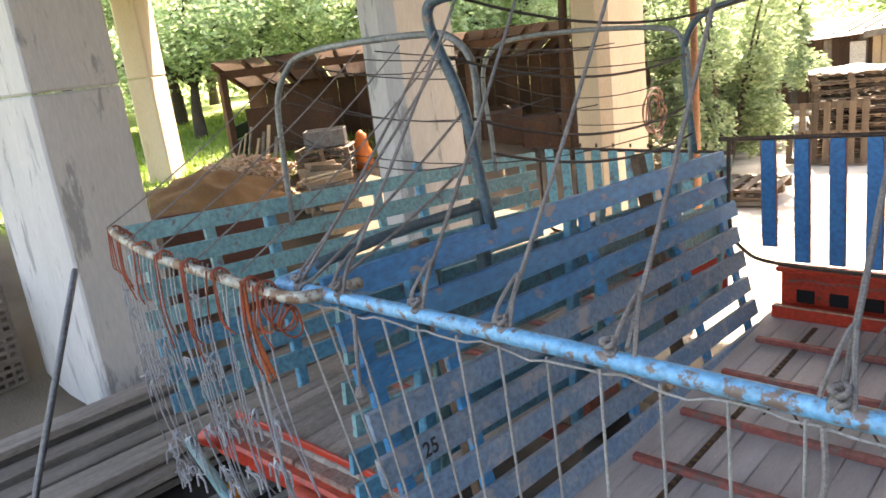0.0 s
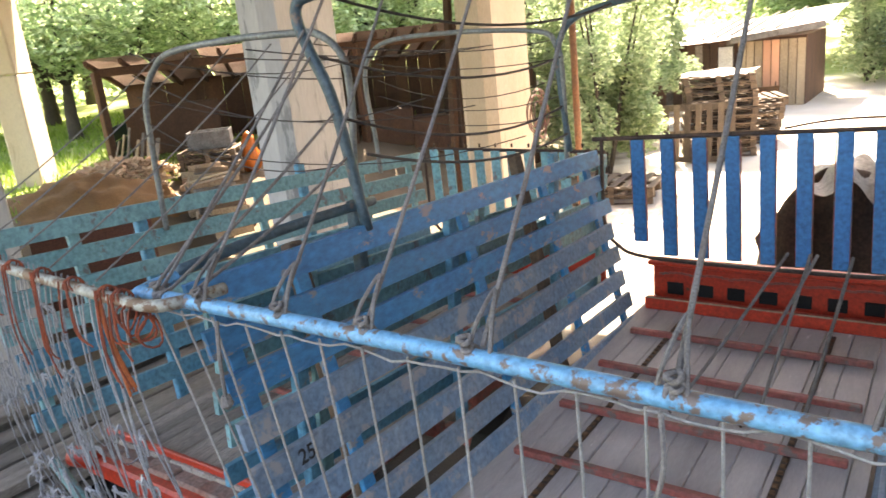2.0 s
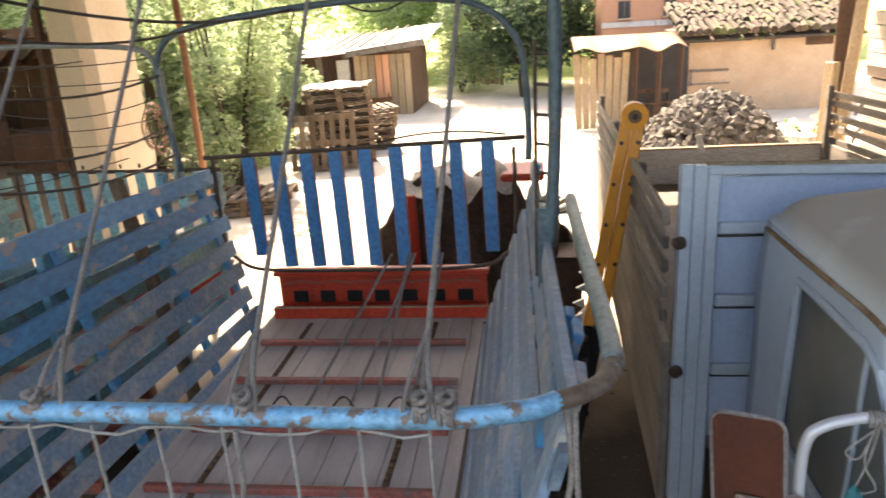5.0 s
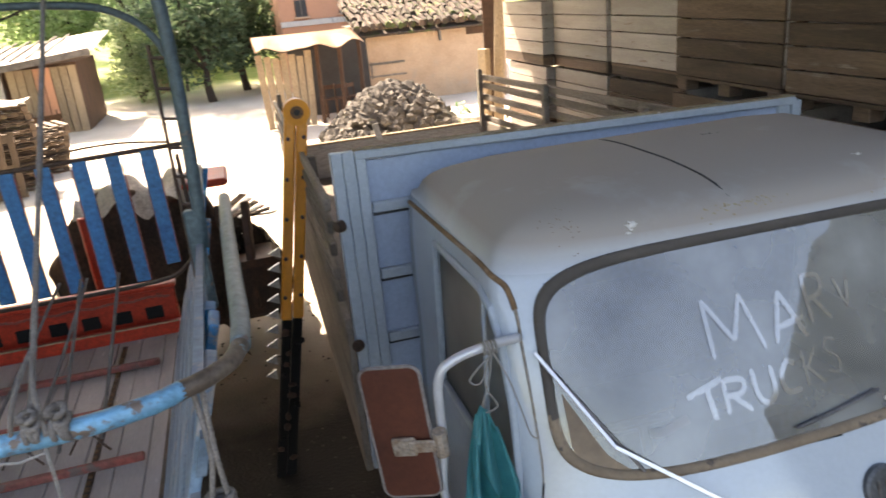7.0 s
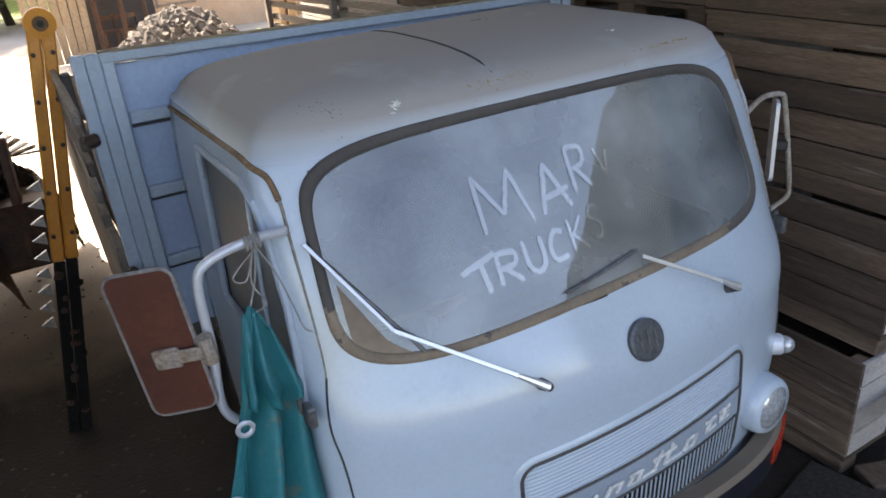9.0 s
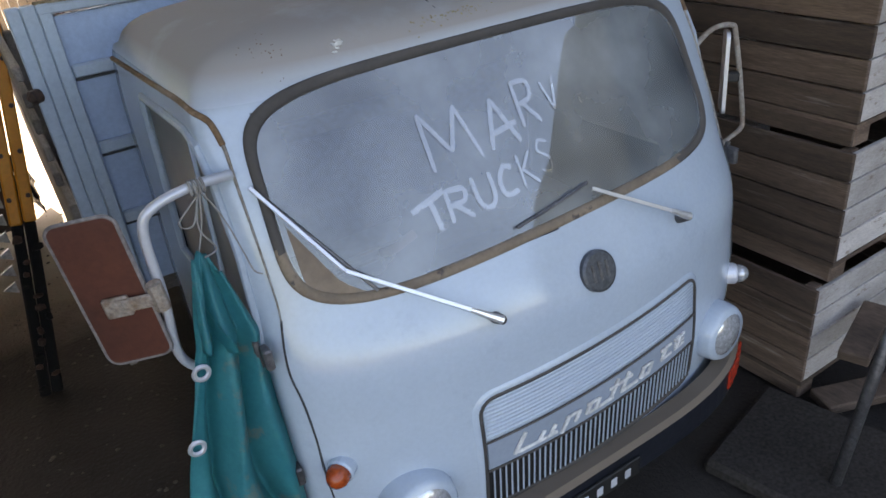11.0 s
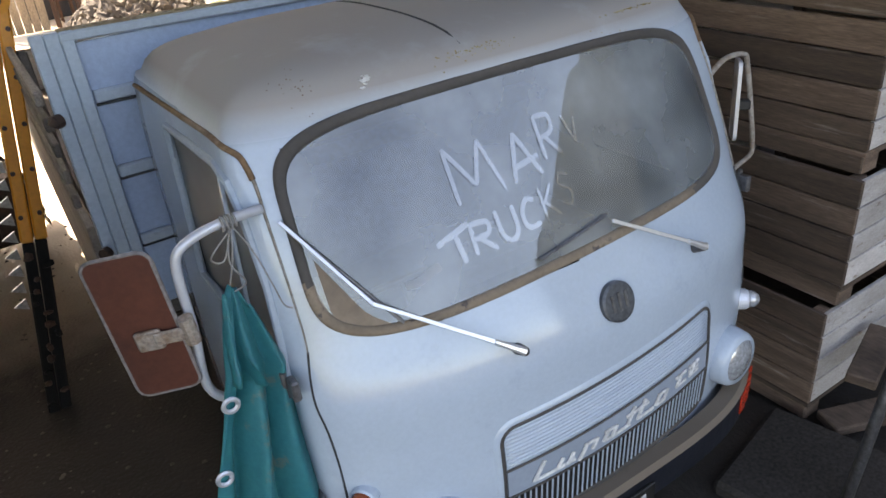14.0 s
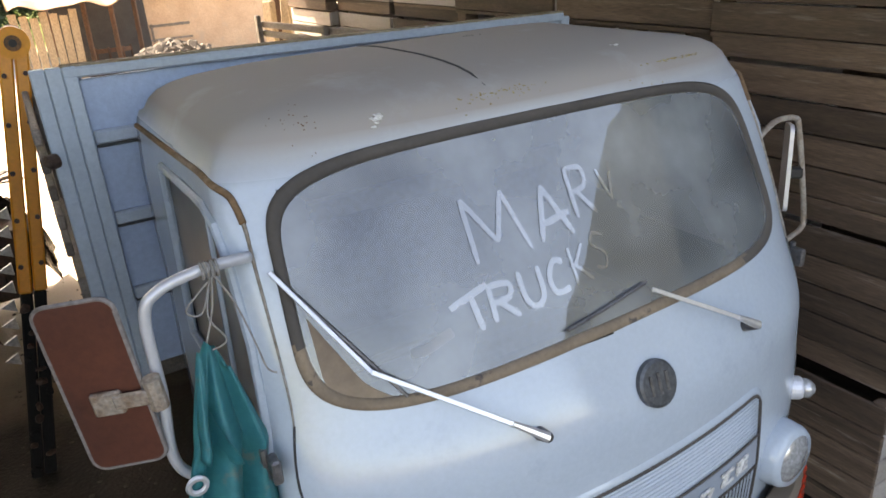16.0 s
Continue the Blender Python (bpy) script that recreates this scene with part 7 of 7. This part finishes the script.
part("window_niche", box(bmesh.new(), (4.75, 17.09, 1.55), (0.6, 0.03, 0.18), 0.01), BROWN_WOOD, ho, "dark lintel board")
part("downpipe", tube(bmesh.new(), [(3.75, 17.05, 1.9), (3.75, 17.05, 1.4)], 0.04, 8), IRON, ho)
tile = mesh_of("roof_tile", tube(bmesh.new(), [(0, -0.21, 0), (0, 0.21, 0)], [0.085, 0.065], 8), MOSS)
for r in range(7):
    for c2 in range(24):
        shared("roof_tile", tile, ho, pose(1.70 + 0.165 * c2 + rnd.uniform(-0.03, 0.03), 16.95 + 0.33 * r + rnd.uniform(-0.05, 0.05), 1.93 + 0.085 * r + rnd.uniform(-0.03, 0.03), 16 + rnd.uniform(-5, 5), 0, rnd.uniform(-12, 12)))
part("roof_deck", box(bmesh.new(), (3.65, 18.1, 2.06), (4.0, 2.7, 0.06), 0.01, pose(0, 0, 0, 16.5, 0, 0)), MOSS, ho, "mossy roof bed")
up = thing("terracotta_house", (0, 0, 0), "terracotta plastered house with small windows", "house")
part("wall_block", box(bmesh.new(), (3.4, 24.0, 2.0), (6.2, 4.0, 5.6), 0.03), PLASTER_RED, up, "terracotta wall")
for x in (0.95, 2.25, 3.5):
    w = part("window", box(bmesh.new(), (x, 21.98, 2.40), (0.34, 0.06, 0.48), 0.01), CAB_DARK, up, "small dark window")
    part("sill", box(bmesh.new(), (x, 21.94, 2.14), (0.44, 0.10, 0.05), 0.01), PLASTER, w)
    part("frame_post", box(bmesh.new(), (x, 21.945, 2.40), (0.03, 0.03, 0.46), 0.004), GREY_WOOD, w)
part("string_course", box(bmesh.new(), (3.4, 21.97, 1.98), (6.2, 0.08, 0.16), 0.01), CONCRETE, up)
st = thing("store_shed", (0, 0, 0), "open store with a fibre sheet door and drooping canopy", "shed")
for k in range(7):
    x = -0.72 + 0.155 * k
    part("door_plank", beam(bmesh.new(), (x, 15.45, 0.0), (x + 0.06 * (k - 3) / 3, 15.40, 1.62 - 0.05 * (k % 3)), 0.145, 0.03, 0.005, (0, 1, 0)), PALE_WOOD, st)
part("dark_inside", box(bmesh.new(), (0.9, 16.9, 0.85), (1.9, 0.06, 1.75), 0.01), CAB_DARK, st, "dark back of the store")
for x in (0.45, 0.95, 1.40):
    part("prop", beam(bmesh.new(), (x, 15.5, 0.0), (x + 0.05, 15.6, 1.70), 0.08, 0.08, 0.008), BROWN_WOOD, st)
bm = bmesh.new()
grid(bm, 44, 14, lambda u, v: (-0.85 + 2.35 * u, 15.05 + 1.8 * v, 1.70 + 0.30 * v + (0.10 * math.sin(u * 8.0 + 0.6) ** 2 + 0.03 * math.sin(u * 23)) * (1 - v) - 0.06))
bmesh.ops.solidify(bm, geom=bm.faces[:], thickness=0.012)
part("canopy", bm, TIN_ORANGE, st, "wavy faded orange sheet canopy", smooth=True)
for k in range(3):
    t = thing("old_chair_frame", (0.72 + 0.28 * k, 16.0, 0.02), "broken wooden chair frame stored in the shed", "chair", "stored chairs", rot=20 * k)
    for x in (-0.12, 0.12):
        for y in (-0.12, 0.12):
            part("leg", beam(bmesh.new(), (x, y, 0), (x, y, 0.75 if y > 0 else 0.42), 0.035, 0.035, 0.004, (0, 1, 0)), BROWN_WOOD, t)
    part("seat", box(bmesh.new(), (0, 0, 0.43), (0.32, 0.32, 0.03), 0.005), BROWN_WOOD, t)
    part("backrest", box(bmesh.new(), (0, 0.12, 0.68), (0.30, 0.02, 0.09), 0.004), BROWN_WOOD, t)

bm = bmesh.new()
box(bm, (4.32, 10.35, 2.4), (0.3, 3.6, 4.8), 0.02)
solo("barn_wall", bm, PLASTER_PALE, "pale plastered barn wall beyond the bins", "wall", kind="structure")
fg = thing("yard_gate", (-3.4, 26.2, 0.0), "tan board gate between posts at the yard's end", "gate")
for k in range(5):
    part("board", box(bmesh.new(), (-0.34 + 0.17 * k, 0, 0.75), (0.155, 0.03, 1.45 - 0.05 * (k % 2)), 0.006), PALE_WOOD, fg)
for x in (-0.52, 0.52):
    part("post", box(bmesh.new(), (x, 0.02, 0.85), (0.12, 0.12, 1.75), 0.012), GREY_WOOD, fg)

# rubble stone heap: near stones singly, the rest as one
sp = thing("stone_heap", (0, 0, 0), "heap of grey squared rubble stones", "stones")
stone_meshes = []
for k in range(6):
    b = box(bmesh.new(), (0, 0, 0), (0.17 + 0.024 * k, 0.125 + 0.016 * (k % 3), 0.10 + 0.012 * (k % 4)), 0.022)
    for v in b.verts:
        v.co += Vector((rnd.uniform(-0.02, 0.02), rnd.uniform(-0.02, 0.02), rnd.uniform(-0.02, 0.02)))
    stone_meshes.append(mesh_of("stone", b, STONE))
count = 0
core = bmesh.new()
grid(core, 30, 22, lambda u, v: (0.05 + 2.5 * u, 11.2 + 2.6 * v, ground_z(0, 12) - 0.15 + 1.05 * max(0.0, math.sin(math.pi * u ** 1.15) * math.sin(math.pi * (0.1 + 0.8 * v))) ** 0.8))
part("heap_core", core, STONE, sp, "packed stones inside the heap")
while count < 300:
    u, v = rnd.random(), rnd.random() * 0.62
    x, y = 0.0 + 2.6 * u, 11.05 + 2.6 * v
    z = -0.08 + 1.05 * max(0.0, math.sin(math.pi * u ** 1.15) * math.sin(math.pi * (0.1 + 0.8 * v))) ** 0.8
    shared("stone", rnd.choice(stone_meshes), sp, pose(x, y, z + 0.05, rnd.uniform(-50, 50), rnd.uniform(-50, 50), rnd.uniform(0, 180)))
    count += 1
rest = bmesh.new()
for k in range(420):
    u, v = rnd.random(), rnd.random()
    z = -0.06 + 1.05 * max(0.0, math.sin(math.pi * u ** 1.15) * math.sin(math.pi * (0.1 + 0.8 * v))) ** 0.8
    box(rest, (2.6 * u, 11.05 + 2.6 * v, z + 0.03), (rnd.uniform(0.10, 0.22), rnd.uniform(0.08, 0.14), rnd.uniform(0.07, 0.12)), 0, Euler((rnd.uniform(-1, 1), rnd.uniform(-1, 1), rnd.uniform(0, 3))).to_matrix().to_4x4())
tagged(part("rubble", rest, STONE, sp, "smaller grey stones between"), "smaller grey stones between", kind="stuff")
tagged(solo("plaster_bucket", tube(bmesh.new(), [(2.42, 10.75, 0.02), (2.42, 10.75, 0.52), (2.42, 10.75, 0.55), (2.42, 10.75, 0.50)], [0.17, 0.19, 0.20, 0.16], 18), CONCRETE, "pale bucket beside the stones", "bucket"))
for a, b, w, m in (((2.16, 8.85, 0), (2.46, 9.2, 2.6), 0.13, PALE_WOOD), ((2.30, 9.3, 0), (2.36, 9.4, 3.8), 0.19, BROWN_WOOD), ((2.05, 9.0, 0), (2.10, 9.02, 1.78), 0.17, PALE_WOOD)):
    solo("leaning_timber", beam(bmesh.new(), a, b, w, 0.10, 0.01), m, "long timber standing against the bins", "timber", "standing timbers")
solo("rail_fence", (lambda b: [beam(b, (1.75, 7.3, z), (2.9, 9.6, z + 0.02), 0.03, 0.08, 0.006) for z in (0.5, 0.8, 1.1, 1.4)] and [beam(b, (1.75 + 0.38 * k, 7.3 + 0.77 * k, 0), (1.75 + 0.38 * k, 7.3 + 0.77 * k, 1.5), 0.08, 0.08, 0.008) for k in range(4)] and b)(bmesh.new()), GREY_WOOD, "grey timber rails behind the lorry", "fence")
solo("orange_post", tube(bmesh.new(), [(-5.15, 6.2, 0.0), (-5.17, 6.2, 4.1)], 0.036, 12), mat("orange_rust_post", (0.34, 0.135, 0.055), (0.24, 0.11, 0.06), 5, 50, 0.6), "orange rusted steel post at the yard edge", "post", smooth=True)
solo("timber_prop", (lambda b: [beam(b, (-6.75 + 0.12 * k, 6.1 + 0.1 * k, 0), (-6.72 + 0.1 * k, 6.3 + 0.08 * k, 3.6), 0.09, 0.07, 0.01) for k in range(3)] and b)(bmesh.new()), BROWN_WOOD, "dark brown timbers standing at the pillar", "timber")
bm = bmesh.new()
for k in range(5):
    tube(bm, [Vector((-5.67, 6.2, 1.75)) + Vector((0.03 + 0.01 * k + 0.04 * math.sin(a + k), (0.13 + 0.03 * (k % 3)) * math.cos(a), (0.20 + 0.04 * (k % 2)) * math.sin(a) - 0.03 * k)) for a in [j * math.tau / 24 for j in range(25)]], 0.008, 6)
solo("coiled_hose", bm, mat("faded_red_hose", (0.25, 0.13, 0.10), (0.18, 0.10, 0.08), 6, 60, 0.7), "faded red hose coiled on the pillar", "hose", smooth=True)

# ---- trees, bushes, grass ----
def leaf_cloud(n, size, spots, seed, curl=0.25):
    """A crown of n folded leaves round spots (centre, radius), thicker at the outside."""
    r = random.Random(seed)
    verts, faces = [], []
    for k in range(n):
        c, rad = r.choice(spots)
        d = Vector((r.gauss(0, 1), r.gauss(0, 1), r.gauss(0, 0.8))).normalized()
        p = Vector(c) + d * rad * (0.45 + 0.55 * r.random() ** 0.5)
        a = Vector((r.gauss(0, 1), r.gauss(0, 1), r.gauss(0, 0.5))).normalized()
        b = a.orthogonal().normalized()
        b = (b * math.cos(r.random() * 6) + a.cross(b) * math.sin(r.random() * 6)).normalized()
        s = size * r.uniform(0.6, 1.35)
        up = a.cross(b) * s * curl
        i = len(verts)
        verts += [p - a * s, p - b * s * 0.42 + up, p + a * s, p + b * s * 0.42 + up]
        faces += [(i, i + 1, i + 2), (i, i + 2, i + 3)]
    me = bpy.data.meshes.new("crown")
    me.from_pydata([tuple(v) for v in verts], [], faces)
    return me


def tree_parts(seed, height, leaf, n, size, trunk_r=0.16):
    r = random.Random(seed)
    spots, bm = [], bmesh.new()
    fork = height * 0.2
    pts = [Vector((0, 0, -0.2)), Vector((r.uniform(-0.1, 0.1), r.uniform(-0.1, 0.1), fork * 0.5)), Vector((r.uniform(-0.2, 0.2), r.uniform(-0.2, 0.2), fork))]
    tube(bm, curve(pts, 3), [trunk_r * (1.25 - 0.1 * k) for k in range(7)], 9)
    for k in range(9):
        a = k * math.tau / 9 * 2 + r.uniform(-0.3, 0.3)
        out = height * r.uniform(0.16, 0.36)
        h = height * r.uniform(0.28, 0.98)
        tip = Vector((math.cos(a) * out, math.sin(a) * out, h))
        mid = pts[-1].lerp(tip, 0.5) + Vector((r.uniform(-0.3, 0.3), r.uniform(-0.3, 0.3), 0.15 * height * 0.3))
        line = curve([pts[-1], mid, tip], 4)
        tube(bm, line, [trunk_r * (0.62 - 0.06 * j) for j in range(9)], 6)
        for j in range(3):
            q = line[3 + 2 * j] + Vector((r.uniform(-0.7, 0.7), r.uniform(-0.7, 0.7), r.uniform(-0.3, 0.5)))
            tube(bm, [line[3 + 2 * j], q], [trunk_r * 0.2, 0.015], 5)
            spots.append((q, height * r.uniform(0.08, 0.15)))
        spots.append((tip, height * r.uniform(0.10, 0.18)))
        spots.append((mid, height * r.uniform(0.08, 0.14)))
    me = leaf_cloud(n, size, spots, seed)
    me.materials.append(leaf)
    return bm, me


def tree(name, at, seed, height, leaf, n, size, label, group, trunk_r=0.16):
    t = thing(name, at, label, "tree", group)
    bm, me = tree_parts(seed, height, leaf, n, size, trunk_r)
    part("trunk", bm, BARK, t, smooth=True)
    shared("crown", me, t, Matrix())
    return t


kinds = [tree("orchard_tree", (-19.5, 8.6, 1.1), 11, 6.5, LEAF_A, 16000, 0.082, "leafy walnut tree with a forked dark trunk", "orchard trees", 0.15),
         tree("orchard_tree", (-23.0, 7.0, 1.15), 12, 7.5, LEAF_A, 17000, 0.088, "leafy walnut tree in the sun", "orchard trees", 0.17),
         tree("orchard_tree", (-17.5, 12.5, 1.0), 13, 7.0, LEAF_A, 16000, 0.082, "leafy walnut tree behind the shed", "orchard trees", 0.16)]
spots_t = [(-21, 11.5), (-25, 11), (-28, 8), (-30, 13), (-24, 15.5), (-20, 16), (-27, 18.5), (-33, 17), (-16, 17), (-18.5, 20.5), (-23, 21.5), (-29, 24), (-13.8, 14.2), (-14.5, 21.5), (-14.0, 26.5), (-17, 26),
           (-8.0, 33), (-22, 29), (-12.5, 31), (-4.0, 28.5), (-7, 33), (-1.0, 32), (-30, 4.5), (-35, 8.5), (-26, 3.5), (-36, 13), (-40, 5), (-33, 1), (-3.0, 36), (-38, 20), (-13.6, 18.2)]
for k, (x, y) in enumerate(spots_t):
    s = rnd.uniform(0.85, 1.25)
    t = copy_thing(kinds[k % 3], pose(x, y, ground_z(x, y), 0, 0, rnd.uniform(0, 360)))
    t.scale = (s, s, s * rnd.uniform(0.9, 1.15))
far = []
fr = random.Random(77)
for k in range(150):
    a = radians(fr.uniform(-12, 112))
    d = fr.uniform(36, 52)
    far.append((Vector((-2 - d * math.cos(a), d * math.sin(a), fr.uniform(1.2, 8.5))), fr.uniform(1.2, 2.6)))
me = leaf_cloud(60000, 0.24, far, 78)
me.materials.append(LEAF_A)
tagged(new("far_wood", me), "leafy wood far behind the orchard", "wood", kind="stuff")
tree("dark_laurel", (-2.0, 22.5, 0.0), 31, 4.6, LEAF_C, 5200, 0.11, "dense dark green laurel at the end of the yard", "yard trees", 0.12)
tree("dark_laurel", (-0.9, 24.5, 0.0), 32, 5.2, LEAF_C, 5200, 0.11, "dense dark green laurel beside the house", "yard trees", 0.12)


def bush(at, seed, r, h, leaf, n, size, label):
    t = thing("bush", at, label, "bush", "bushes at the yard edge")
    q = random.Random(seed)
    bm = bmesh.new()
    spots = []
    for k in range(9):
        a = q.uniform(0, 6.3)
        tip = Vector((math.cos(a) * r * q.uniform(0.3, 0.9), math.sin(a) * r * q.uniform(0.3, 0.9), h * q.uniform(0.45, 1.0)))
        tube(bm, curve([Vector((0, 0, -0.1)), tip * 0.5 + Vector((0, 0, 0.2)), tip], 4), [0.035 - 0.003 * j for j in range(9)], 5)
        spots += [(tip, r * q.uniform(0.25, 0.45)), (tip * 0.65, r * q.uniform(0.25, 0.4)), (Vector((tip.x * 0.9, tip.y * 0.9, tip.z * 0.35)), r * q.uniform(0.28, 0.42))]
    part("stem", bm, BARK, t)
    me = leaf_cloud(n, size, spots, seed)
    me.materials.append(leaf)
    shared("foliage", me, t, Matrix())
    return t


bush((-6.55, 10.3, 0.0), 41, 1.15, 3.3, LEAF_B, 11900, 0.055, "loose grey-green bush in the sun")
bush((-7.6, 11.4, 0.0), 42, 1.2, 3.8, LEAF_B, 11900, 0.06, "tall grey-green bush in the sun")
bush((-8.2, 13.2, 0.0), 43, 1.3, 3.6, LEAF_B, 10700, 0.065, "tall grey-green bush in the sun")
bush((-8.3, 16.8, 0.0), 44, 1.4, 4.2, LEAF_B, 10700, 0.07, "tall grey-green bush by the hut")
bush((-4.2, 24.5, 0.0), 45, 1.5, 3.0, LEAF_B, 4600, 0.08, "green bush behind the hut")
bush((2.75, 11.4, 0.0), 46, 0.5, 0.7, LEAF_A, 900, 0.05, "small green plant by the stones")
verts, faces = [], []
gr = random.Random(5)
for k in range(16000):
    x, y = gr.uniform(-26, -11.3), gr.uniform(1.5, 14)
    z, s, a = ground_z(x, y), gr.uniform(0.06, 0.17), gr.uniform(0, 3.14)
    i = len(verts)
    c, d = math.cos(a) * 0.018, math.sin(a) * 0.018
    verts += [(x - c, y - d, z - 0.01), (x + c, y + d, z - 0.01), (x + gr.uniform(-0.06, 0.06), y + gr.uniform(-0.06, 0.06), z + s)]
    faces.append((i, i + 1, i + 2))
me = bpy.data.meshes.new("grass")
me.from_pydata(verts, [], faces)
me.materials.append(GRASS)
tagged(new("grass", me), "short sunlit orchard grass", "grass", kind="stuff")
# pebbles on the packed earth beside the lorry
bm = bmesh.new()
for k in range(220):
    x, y = rnd.uniform(-1.95, -0.95), rnd.uniform(0.2, 5.5)
    s = rnd.uniform(0.005, 0.016)
    rough_lump(bm, (x, y, 0.004), (s, s * 0.8, s * 0.6), k, 1)
solo("pebbles", bm, STONE, "small pebbles scattered on packed earth", "gravel", kind="stuff")
